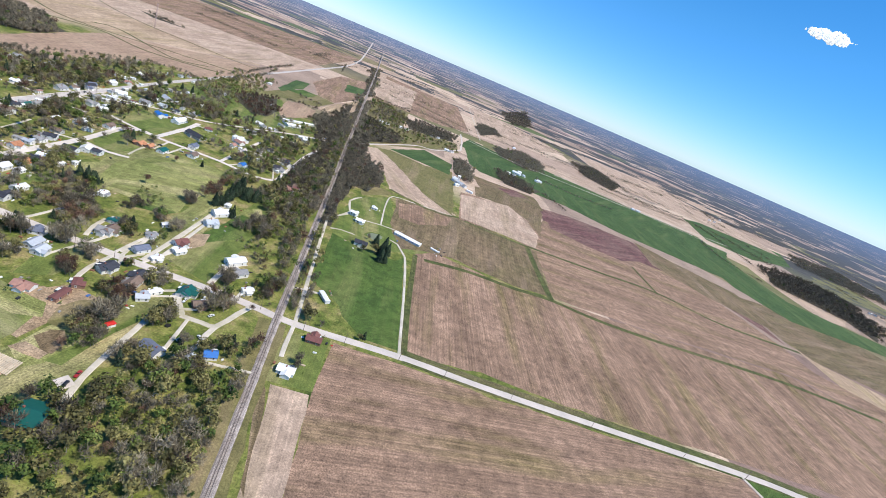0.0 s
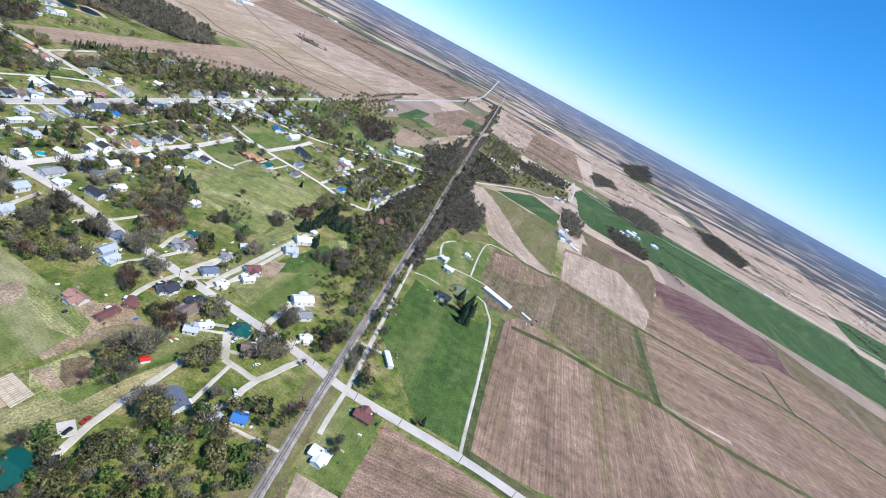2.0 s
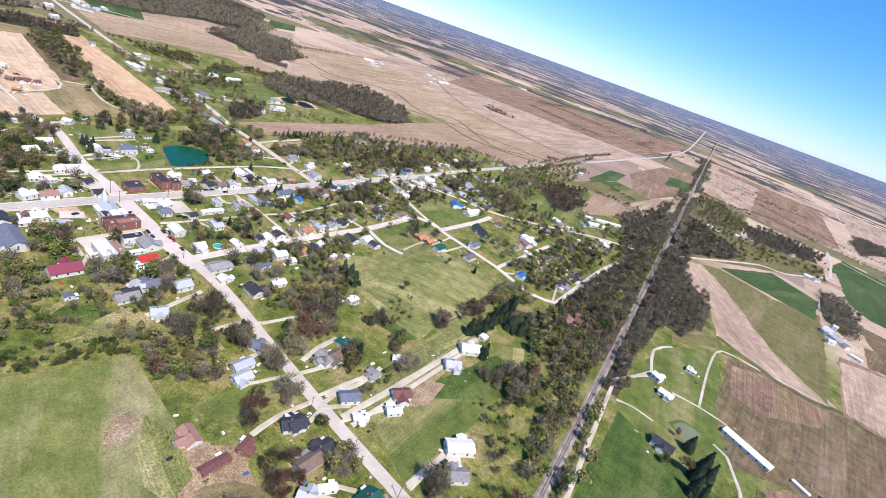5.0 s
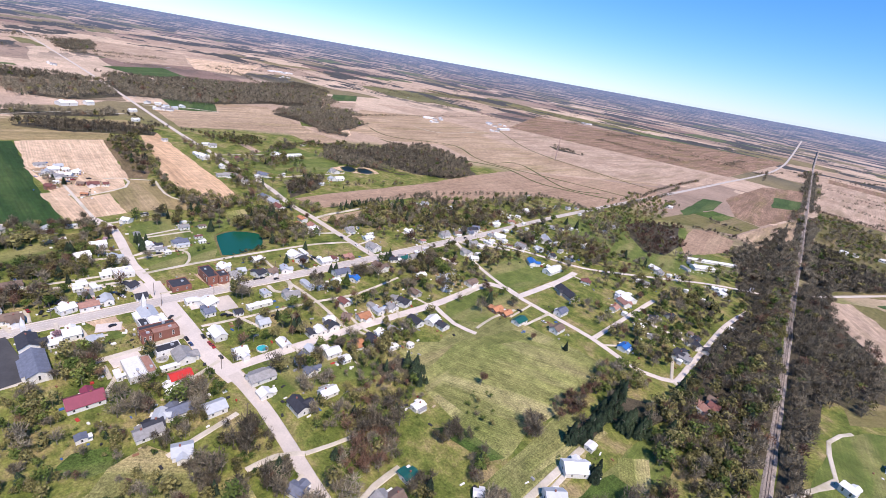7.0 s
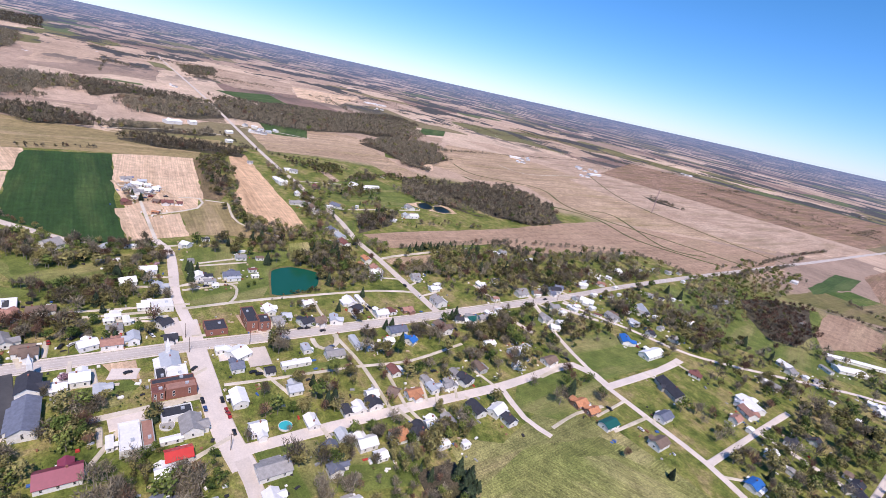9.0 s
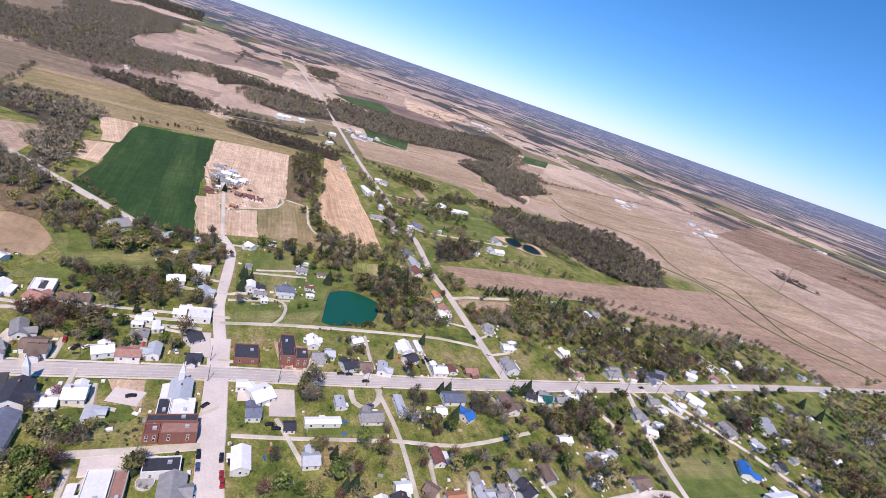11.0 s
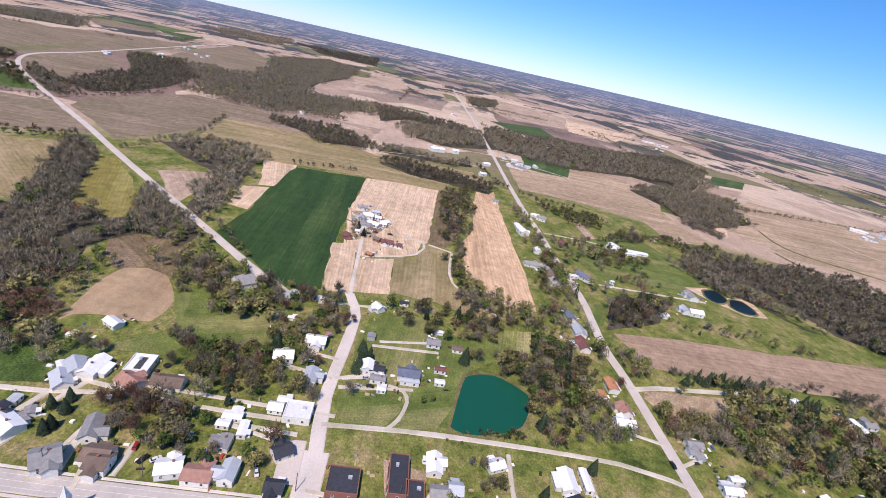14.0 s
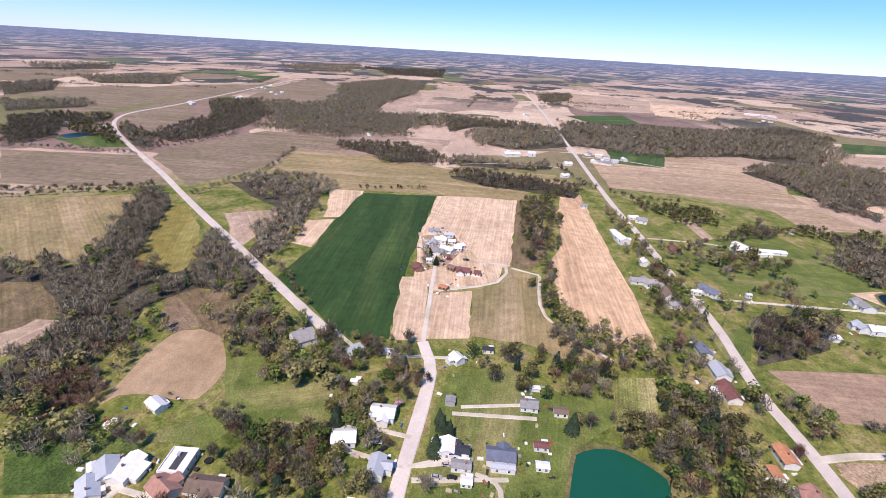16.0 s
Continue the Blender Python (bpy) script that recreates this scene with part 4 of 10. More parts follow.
def far_strips(count):
    """Woodlots and tree lines scattered over the distant farmland."""
    rng = random.Random(77)
    spots = []
    for _ in range(count):
        a, r = rng.uniform(0, 6.283), 1650 + 1300 * rng.random() ** 0.65
        x, y = -300 + r * math.cos(a), 350 + r * math.sin(a)
        turn = rng.choice((0.0, 0.0, 1.571)) + rng.gauss(0, 0.12)
        long, deep = rng.uniform(100, 480), rng.choice((5, 5, 8, 30, 70))
        for _ in range(int(min(190, 10 + long * max(deep, 14) / 110))):
            u, v = rng.uniform(-0.5, 0.5) * long, rng.uniform(-0.5, 0.5) * deep
            px, py = x + u * math.cos(turn) - v * math.sin(turn), y + u * math.sin(turn) + v * math.cos(turn)
            if math.hypot(px - MID.x, py - MID.y) < 2990:
                spots.append((px, py, rng.uniform(0.6, 1.0)))
    stand(spots, "brown", "distant_trees", "grey brown tree lines and woodlots over distant farmland", False, rng, True)


def thicket(kind, count, size, *poly):
    """A close clump of garden trees and bushes."""
    rng = random.Random(int(poly[0][0] * 3 + poly[0][1] * 5))
    xs, ys = [p[0] for p in poly], [p[1] for p in poly]
    spots = []
    for _ in range(count * 20):
        x, y = rng.uniform(min(xs), max(xs)), rng.uniform(min(ys), max(ys))
        if len(spots) < count and inside(x, y, list(poly)) and off_roads(x, y, 2.5) and off_houses(x, y, 1.5):
            spots.append((x, y, size * rng.uniform(0.6, 1.15)))
    stand(spots, kind, "thicket", WOOD_WORDS[kind], True, rng, fine=True)


def hedge(kind, gap, *points):
    rng = random.Random(int(points[0][0] * 3 + points[0][1] * 5))
    spots = []
    for q in course(points, gap):
        for _ in range(2):
            x, y = q.x + rng.uniform(-3, 3), q.y + rng.uniform(-3, 3)
            if off_houses(x, y, 1.0) and off_roads(x, y, 1.2):
                spots.append((x, y, rng.uniform(0.35, 0.75)))
    near = (Vector(points[0]) - Vector((-260, 300))).length < 700
    stand(spots, kind, "hedgerow", "line of bare trees and shrubs along a field edge", near, rng)



# ---- vehicles and small things ----
CAR_TONE = {"k": (0.02, 0.021, 0.025), "w": (0.75, 0.75, 0.74), "r": (0.36, 0.03, 0.03), "b": (0.05, 0.09, 0.22), "s": (0.40, 0.41, 0.42), "n": (0.16, 0.09, 0.06)}
CAR_WORDS = {"k": "black", "w": "white", "r": "red", "b": "blue", "s": "silver", "n": "brown"}
CAR_PAINT = {c: plain_mat("car_paint_" + CAR_WORDS[c], t, 0.3, 0.1, 1.0, 0.1, 0.5) for c, t in CAR_TONE.items()}
RUBBER = plain_mat("tyre_rubber", (0.02, 0.02, 0.02), 0.9, 0.2)


def car_body_mesh(c, truck):
    bm = bmesh.new()
    prof = [(-2.4, 0.35), (2.35, 0.35), (2.4, 0.75), (1.2, 0.95), (-2.4, 0.98)]
    if truck:
        prof = [(-2.8, 0.5), (2.6, 0.5), (2.65, 1.0), (1.4, 1.15), (-2.8, 1.12)]
    a = [bm.verts.new((x, -0.9, z)) for x, z in prof]
    b = [bm.verts.new((x, 0.9, z)) for x, z in prof]
    bm.faces.new(a)
    bm.faces.new(b)
    for k in range(5):
        bm.faces.new((a[k], b[k], b[(k + 1) % 5], a[(k + 1) % 5]))
    bmesh.ops.bevel(bm, geom=bm.edges[:], offset=0.08, segments=1, affect="EDGES")
    return done(bm, "body", CAR_PAINT[c])


def cabin_mesh(truck):
    bm = bmesh.new()
    lo, hi = ((-1.9, 1.15), (-1.5, 0.75)) if not truck else ((-0.7, 1.35), (-0.5, 0.85))
    z0, z1 = (0.94, 1.45) if not truck else (1.1, 1.75)
    v = [bm.verts.new(p) for p in ((lo[0], -0.82, z0), (lo[1], -0.82, z0), (lo[1], 0.82, z0), (lo[0], 0.82, z0), (hi[0], -0.65, z1), (hi[1], -0.65, z1), (hi[1], 0.65, z1), (hi[0], 0.65, z1))]
    for f in ((0, 3, 2, 1), (4, 5, 6, 7), (0, 1, 5, 4), (1, 2, 6, 5), (2, 3, 7, 6), (3, 0, 4, 7)):
        bm.faces.new([v[i] for i in f])
    return done(bm, "cabin_glass", GLASS)


def car_top_mesh(c, truck):
    bm = bmesh.new()
    if truck:
        box(bm, (-0.45, -0.62, 1.751), (0.8, 0.62, 1.80))
    else:
        box(bm, (-1.45, -0.62, 1.451), (0.7, 0.62, 1.50))
    return done(bm, "car_roof", CAR_PAINT[c])


def wheel_mesh():
    bm = bmesh.new()
    bmesh.ops.create_cone(bm, cap_ends=True, segments=10, radius1=0.36, radius2=0.36, depth=0.24, matrix=Matrix.Rotation(math.pi / 2, 4, "X"))
    return done(bm, "wheel", RUBBER)


WHEEL = wheel_mesh()
CAR_MESH = {}


def car(x, y, turn, colour, truck=False):
    key = (colour, truck)
    if key not in CAR_MESH:
        CAR_MESH[key] = (car_body_mesh(colour, truck), cabin_mesh(truck), car_top_mesh(colour, truck))
    kind = "pickup_truck" if truck else "car"
    thing = tagged(new(kind), f"parked {CAR_WORDS[colour]} {kind.replace('_', ' ')} with dark windows", kind.replace("_", " "), "parked vehicles")
    thing.matrix_world = pose(x, y, 0.36, rz=turn)
    body, cabin, top = CAR_MESH[key]
    part("body", body, thing)
    part("cabin_glass", cabin, thing)
    part("car_roof", top, thing)
    for wx in (-1.5, 1.5):
        for wy in (-0.85, 0.85):
            part("wheel", WHEEL, thing, pose(wx, wy, 0.36))


WOODPOLE = plain_mat("weathered_pole", (0.16, 0.125, 0.10), 0.9, 0.4, 1.5)


def pole_meshes():
    bm = bmesh.new()
    bmesh.ops.create_cone(bm, cap_ends=True, segments=8, radius1=0.2, radius2=0.13, depth=11, matrix=Matrix.Translation((0, 0, 5.5)))
    shaft = done(bm, "shaft", WOODPOLE)
    bm = bmesh.new()
    box(bm, (-1.25, -0.07, 10.1), (1.25, 0.07, 10.28))
    for x in (-1.1, -0.4, 0.4, 1.1):
        box(bm, (x - 0.05, -0.05, 10.28), (x + 0.05, 0.05, 10.48))
    return shaft, done(bm, "crossarm", WOODPOLE)


SHAFT, CROSSARM = pole_meshes()


def pole_row(gap, offset, *points):
    """Utility poles beside a road."""
    line = course(points, gap)
    for k, q in enumerate(line):
        d = (line[min(k + 1, len(line) - 1)] - line[max(k - 1, 0)]).normalized()
        p = q + Vector((-d.y, d.x)) * offset
        thing = tagged(new("utility_pole"), "weathered timber utility pole with a crossarm", "utility pole", "roadside poles")
        thing.matrix_world = pose(p.x, p.y, land(p.x, p.y), rz=math.degrees(math.atan2(d.y, d.x)) + 90)
        part("shaft", SHAFT, thing)
        part("crossarm", CROSSARM, thing)


MAST = plain_mat("painted_mast", (0.55, 0.40, 0.36), 0.6, 0.3, 0.2)


def lattice_mast(x, y, tall):
    thing = tagged(new("radio_mast"), "tall slim lattice mast standing in open farmland", "mast")
    thing.matrix_world = pose(x, y, 0)
    for k in range(3):
        a = k * 2.094
        bm = bmesh.new()
        p = Vector((math.cos(a) * 1.1, math.sin(a) * 1.1, 0))
        box(bm, (p.x - 0.22, p.y - 0.22, 0), (p.x + 0.22, p.y + 0.22, tall))
        part("leg", done(bm, "leg", MAST), thing)
    bm = bmesh.new()
    z = 2.0
    while z < tall:
        for k in range(3):
            a, b = k * 2.094, (k + 1) * 2.094
            p, q = Vector((math.cos(a) * 1.1, math.sin(a) * 1.1, z)), Vector((math.cos(b) * 1.1, math.sin(b) * 1.1, z + 2.5))
            u = (q - p).cross(Vector((0, 0, 1))).normalized() * 0.09
            w = Vector((0, 0, 0.09))
            v = [bm.verts.new(c) for c in (p - u, p + u, p + w, q - u, q + u, q + w)]
            for f in ((0, 1, 4, 3), (1, 2, 5, 4), (2, 0, 3, 5)):
                bm.faces.new([v[i] for i in f])
        z += 3.0
    part("bracing", done(bm, "bracing", MAST), thing)


BOARD = plain_mat("pale_sawn_boards", (0.66, 0.56, 0.42), 0.8, 0.3, 1.2, random_tone=0.3)
POOL_WATER = plain_mat("pool_water", (0.04, 0.42, 0.46), 0.08, 0.1, 0.4, 0.0, 0.5)


def round_pool(x, y, radius, words, filled=True):
    thing = tagged(new("swimming_pool"), words, "pool")
    thing.matrix_world = pose(x, y, 0.02)
    bm = bmesh.new()
    ring = 28
    rows = []
    for r, z in ((radius + 0.15, 0), (radius + 0.15, 1.2), (radius - 0.05, 1.2), (radius - 0.05, 0.9)):
        rows.append([bm.verts.new((r * math.cos(6.2832 * k / ring), r * math.sin(6.2832 * k / ring), z)) for k in range(ring)])
    for a, b in zip(rows, rows[1:]):
        for k in range(ring):
            bm.faces.new((a[k], a[(k + 1) % ring], b[(k + 1) % ring], b[k]))
    part("pool_wall", done(bm, "pool_wall", TRIM), thing)
    bm = bmesh.new()
    bm.faces.new([bm.verts.new(((radius - 0.06) * math.cos(6.2832 * k / ring), (radius - 0.06) * math.sin(6.2832 * k / ring), 1.0)) for k in range(ring)])
    part("water", done(bm, "water", POOL_WATER if filled else ROOF["G"]), thing)


def trampoline(x, y):
    thing = tagged(new("trampoline"), "round black garden trampoline on the grass", "trampoline")
    thing.matrix_world = pose(x, y, 0.05)
    bm = bmesh.new()
    bmesh.ops.create_cone(bm, cap_ends=True, segments=20, radius1=1.9, radius2=1.9, depth=0.08, matrix=Matrix.Translation((0, 0, 0.9)))
    part("mat", done(bm, "mat", RUBBER), thing)
    for k in range(6):
        a = k * 1.0472
        bm = bmesh.new()
        box(bm, (1.85 * math.cos(a) - 0.05, 1.85 * math.sin(a) - 0.05, 0), (1.85 * math.cos(a) + 0.05, 1.85 * math.sin(a) + 0.05, 0.86))
        part("leg", done(bm, "leg", STEEL), thing)


def board_rows(a, b, c, d):
    """Rows of pale boards laid out to dry between four corners, on low bearers."""
    a, b, c, d = (Vector(p) for p in (a, b, c, d))
    rows = 15
    for k in range(rows):
        p, q = a.lerp(d, (k + 0.5) / rows), b.lerp(c, (k + 0.5) / rows)
        way = q - p
        thing = tagged(new("board_stack"), "long low stack of pale boards on bare dirt", "board stack", "rows of boards")
        thing.matrix_world = pose(p.x, p.y, 0.12, rz=math.degrees(math.atan2(way.y, way.x)))
        n = max(2, int(way.length / 3.2))
        step = way.length / n
        for j in range(n):
            bm = bmesh.new()
            box(bm, (j * step + 0.15, -0.32, 0.25), (j * step + step - 0.15, 0.32, 0.55 + 0.12 * ((j + k) % 3)))
            part("board", done(bm, "board", BOARD), thing)
        bm = bmesh.new()
        box(bm, (0, -0.2, 0), (way.length, 0.2, 0.25))
        part("bearer", done(bm, "bearer", WOODPOLE), thing)


def steeple(x, y, turn, base):
    thing = tagged(new("church_steeple"), "slim white church steeple with a pointed spire", "steeple")
    thing.matrix_world = pose(x, y, 0, rz=turn)
    bm = bmesh.new()
    box(bm, (-1.3, -1.3, 0), (1.3, 1.3, base))
    part("tower", done(bm, "tower", WALL["W"]), thing)
    bm = bmesh.new()
    bmesh.ops.create_cone(bm, cap_ends=True, segments=4, radius1=1.9, radius2=0.02, depth=6, matrix=Matrix.Translation((0, 0, base + 3.01)) @ Matrix.Rotation(math.pi / 4, 4, "Z"))
    part("spire", done(bm, "spire", ROOF["W"]), thing)


CLOUD = Nodes("cloud_white_glow")
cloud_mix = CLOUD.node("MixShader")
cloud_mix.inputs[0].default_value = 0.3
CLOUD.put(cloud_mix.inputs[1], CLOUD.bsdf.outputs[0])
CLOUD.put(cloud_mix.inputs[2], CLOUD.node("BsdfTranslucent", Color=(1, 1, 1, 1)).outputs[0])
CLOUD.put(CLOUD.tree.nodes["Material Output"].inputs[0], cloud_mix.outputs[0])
# added glow, no light of its own: keeps the backlit side white
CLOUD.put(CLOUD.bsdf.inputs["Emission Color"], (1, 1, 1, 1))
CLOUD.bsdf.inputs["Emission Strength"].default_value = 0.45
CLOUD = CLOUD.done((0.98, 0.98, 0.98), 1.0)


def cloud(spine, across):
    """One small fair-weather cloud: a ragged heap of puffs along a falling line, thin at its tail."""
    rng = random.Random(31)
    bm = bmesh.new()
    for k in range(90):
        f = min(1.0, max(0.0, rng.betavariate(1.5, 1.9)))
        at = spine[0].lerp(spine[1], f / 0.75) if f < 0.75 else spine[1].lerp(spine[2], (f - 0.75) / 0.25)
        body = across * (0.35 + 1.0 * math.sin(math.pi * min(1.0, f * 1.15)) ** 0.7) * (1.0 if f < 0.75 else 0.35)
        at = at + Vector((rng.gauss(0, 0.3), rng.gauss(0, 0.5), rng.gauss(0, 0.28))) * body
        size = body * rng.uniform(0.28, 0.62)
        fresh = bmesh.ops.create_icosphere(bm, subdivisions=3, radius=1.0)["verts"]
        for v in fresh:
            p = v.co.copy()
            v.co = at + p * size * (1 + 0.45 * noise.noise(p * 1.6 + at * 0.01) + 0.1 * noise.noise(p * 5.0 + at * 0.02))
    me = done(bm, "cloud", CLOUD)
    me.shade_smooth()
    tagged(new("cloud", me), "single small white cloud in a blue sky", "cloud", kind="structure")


# ---- fields ----
field("fallow", (754.9, 921.1), (1028.9, 957.2), (1120, 861.1), (1172.9, 741.4), (890, 648.6), (771.4, 683.2), (744, 737.7))
field("tan", (757, 723.1), (771.4, 683.2), (875.4, 635), (922.2, 548.5), (784.1, 442.4), (758.6, 534.6))
field("dull", (-1329.4, -406.1), (-1617.4, -446.9), (-2436.1, -572.6), (-2799.1, -673.9), (-2401, -606.6), (-1840, -584.7), (-1542.3, -520.7), (-1391.2, -472.6), (-1236.3, -347.4), rows=90)
field("dull", (-1409.5, -439.2), (-1595.9, -480.5), (-1649.9, -467.1), (-1520.2, -342.8), (-1372.6, -321.3), (-1232.8, -276.5), (-1336.4, -392.3), rows=90)
field("dull", (-1786.1, -1063.2), (-2036.6, -895.7), (-1915.9, -631.7), (-1466.8, -538.1), (-1378.8, -589.7), (-1486.8, -715.3), (-1586.4, -678.5), (-1612.1, -879), rows=90)
field("dull", (-2196.2, -805.2), (-2436.1, -572.6), (-1921.2, -479.9), (-1849.8, -572.1), (-1994.3, -844.3), rows=90)
field("dull", (-2479.9, -1867.4), (-2648.8, -1456.5), (-2239.6, -1306.2), (-1949.1, -1199.6), (-1932.4, -1307.3), rows=90)
field("clover", (-3364.1, -1284.7), (-3443, -1013), (-3121.6, -807.7), (-2543.3, -672.7), (-2959.9, -991.5))
field("dull", (-2859.6, -1585.7), (-3127.3, -1176.1), (-2706.3, -748.3), (-2444.3, -958.7), (-2790.9, -1233.3), rows=90)
field("dull", (-2306.9, -515.7), (-3117.8, -609.4), (-2514.3, -297.7), (-1942.4, -163.7), (-1850.5, -296.5), (-1864.9, -413.3), rows=90)
field("turf", (-1124.5, -379.2), (-1228.5, -364.3), (-1104.3, -226.8), (-1073.6, -280.2))
field("stubble", (-1192.2, 27.5), (-1261.6, 101.1), (-1192.7, 99.7), rows=90)
field("pale", (-1269.6, 121.1), (-1273.8, 208.8), (-1244.6, 281.6), (-1362.7, 270.8), (-1337, 174.9), rows=90)
field("clover", (-1398.1, 612.1), (-1417.3, 747.3), (-1246.1, 684.1), (-1255.7, 600.9))
field("clover", (-1989.8, 616.2), (-2106.1, 827.9), (-1872.3, 835.4), (-1799.5, 685.4))
field("pale", (-3275.3, 642.2), (-3391.7, 953), (-2853.8, 1154.6), (-2275.6, 976.4), (-2165.5, 722.8), (-2610.1, 606.9), rows=90)
field("bare", (-2679.7, 1100.9), (-2667.4, 1469.9), (-2103.8, 1113.5), (-2183, 967.8))
field("pale", (-3187.1, 1406.2), (-3075.9, 1797.6), (-3390.8, 2106.4), (-3446.2, 1657.5), rows=90)
field("stubble", (-3539.9, 1048.5), (-3416.5, 1484.6), (-3053.6, 1302.4), (-3186.4, 1040), rows=90)
field("pale", (-1377.4, 880.2), (-1386.3, 985.2), (-1353.9, 1041.8), (-1340.9, 1001.7), (-1316.3, 882.7), rows=90)
field("lawn", (-1211.3, 866.9), (-1158.3, 873), (-1103.2, 848.7), (-1113.3, 829.8))
field("bare", (-1104, 906.2), (-1104.3, 961.2), (-1009.4, 891.1), (-1042.5, 879.9))
field("pale", (-1542, 1174.7), (-1551.3, 1291.4), (-1398.6, 1178.6), (-1419.9, 1084), rows=90)
field("clover", (-1750.1, 1324.8), (-1753.3, 1440.7), (-1596.4, 1324.7), (-1568.4, 1191.9))
field("straw", (-1129.4, 292.1), (-1123.9, 398.8), (-1127.7, 471.4), (-1053.8, 511.1), (-1055.2, 462.3), (-1070.3, 379.8), rows=90)
field("straw", (-994.1, 304.5), (-1023.7, 355), (-997.7, 417), (-969.5, 411.4), (-941.7, 309.3))
field("pale", (-937.5, 600.9), (-930.6, 615), (-874.7, 614), (-871.6, 600.8))
field("clover", (1144.4, 1848), (1379.6, 2007.3), (1729.9, 1985.1), (1545.6, 1684.4), (1231.7, 1504.3), (1068.4, 1539.3))
field("pale", (484, 1790), (711.7, 1814.5), (934.2, 1856.6), (1143.5, 1797.6), (986.9, 1602.2), (735.5, 1610.7), (536.1, 1619.9))
field("bare", (2053.9, 2529), (2269.1, 2490), (2104.7, 2372.4))
field("clover", (-1120.6, 3332.7), (-972.6, 3531.3), (-857.6, 3432.7), (-968.5, 3067.8))
field("stubble", (-6.9, 309.7), (43.8, 309.7), (140.4, 304.9), (361.0, 305.0), (372.0, 286.0), (385.0, 262.0), (330.0, 180.0), (247.2, 144.6), (4.8, 101.8), (-2.3, 174.3), (-8.5, 254.3))
field("pale", (-34.7, 247.9), (-8.8, 248.6), (-2.3, 174.3), (5.5, 110.7), (-16, 106.6), (-24.1, 174.7))
field("lawn", (-37, 305.9), (-9.6, 311.4), (-8.1, 251.7), (-39.9, 249.9), (-41.3, 288.6))
field("stubble", (46.1, 529.5), (71.4, 555), (175.1, 532.2), (236.8, 541.3), (421.1, 553.2), (635.7, 575.2), (754.4, 530.6), (937.4, 483.2), (684.2, 311.4), (543, 327.8), (449.9, 325.5), (376.3, 327.5), (196.6, 325.5), (117.9, 333.7), (48.2, 323.2), rows=-89)
field("turf", (-53.6, 505.9), (-15.9, 492.1), (24.6, 491.3), (33.9, 510.5), (44.5, 326), (13, 326.4), (-8.4, 348.5), (-15.2, 363.4), (-46.9, 389.8))
field("lawn", (-58.7, 565.8), (-55.4, 645.9), (-7.4, 706.7), (12.3, 608.2), (71.3, 560.5), (46.1, 529.5), (-15.9, 492.1), (-53.6, 505.9))
field("fallow", (0.8, 717), (57.7, 724.5), (107, 735.9), (237.2, 718.4), (234, 547.1), (176.3, 540.9), (71.3, 560.5), (13.4, 597.9))
field("stubble", (117.3, 904.1), (161, 919.6), (251, 893.2), (273.7, 850.4), (262.7, 767.1), (239.7, 720.7), (178, 734.3), (108.9, 729.2))
field("pale", (-106, 973.1), (-42.3, 1004.9), (3.2, 918.2), (105.1, 739.6), (57.7, 724.5), (-12.4, 749.6), (-31.1, 818.7), (-82.5, 873.2))
field("pasture", (-26.4, 974.5), (101, 1047.8), (100.2, 742.9), (28.8, 887.4))
field("stubble", (240.7, 709.4), (281.3, 858.1), (304.8, 940.9), (491.4, 899.5), (635.3, 888.1), (713.9, 699.6), (723.3, 628.5), (895.5, 528), (758.6, 534.6), (639.2, 579.6), (423.1, 557.2), (237.6, 544.9))
field("tilled", (324.5, 1034.4), (404.5, 1061), (568, 1049.6), (687.3, 954.8), (736.8, 813.5), (735.1, 711.2), (635.3, 888.1), (491.4, 899.5), (302.8, 931.5))
field("fallow", (152.3, 1099.4), (319.5, 1120.2), (322.2, 1023.2), (285.5, 878.6), (174.9, 937.3))
field("clover", (146.8, 1539.5), (306.2, 1530), (453.3, 1644.5), (640.1, 1596), (743.2, 1572.3), (952.8, 1537.9), (1026.3, 1526.5), (1005.8, 1215.6), (1023, 1047.4), (1107.3, 1044.7), (930, 934.1), (893.8, 1032.6), (777.4, 1055.2), (554.7, 1094), (417, 1165.7), (257.4, 1169.3), (179.4, 1171), (151.1, 1222.3))
field("stubble", (-267.9, 2788.8), (155.2, 2672.9), (180.7, 1825.7), (66.1, 1716.5), (-185, 1695.1))
field("pale", (260.8, 3064.3), (592.9, 2834), (757.4, 2463.2), (461.8, 2076), (231.4, 1877.1))
field("pale", (893.3, 2836.5), (1513.3, 2744.7), (1732.9, 2203.9), (1651.7, 1886.1), (1300.9, 1926.1), (891.6, 2020.8))
field("ruddy", (-633.9, 542.8), (-639.8, 594.3), (-647, 783.5), (-672.2, 967), (-680.7, 1082.1), (-576.1, 1273.7), (-477.9, 1412.8), (-441.4, 1309.4), (-445.7, 1003.5), (-514.3, 996), (-546.1, 885.6), (-551.3, 751.8), (-589.2, 736.5), (-590.9, 593.2), (-590.1, 556.6), rows=90)
field("tan", (-1099.5, 920), (-964, 975.4), (-921.1, 1108), (-796.1, 1069.5), (-691.7, 1096.2), (-585.3, 1291.6), (-485, 1433.1), (-520.8, 1534.7), (-654.3, 1427.1), (-896.7, 1549.5), (-1101.6, 1488), (-1332.4, 1466.9), (-1401.6, 1204.8), rows=90)
field("pale", (-1306, 1417.3), (-1117.6, 1585.8), (-891.4, 1594), (-663.1, 1492.8), (-520.8, 1534.7), (-758.7, 2209.7), (-1085.4, 2272.9), (-1373.9, 1969.1), (-1526.4, 1770.1), rows=90)
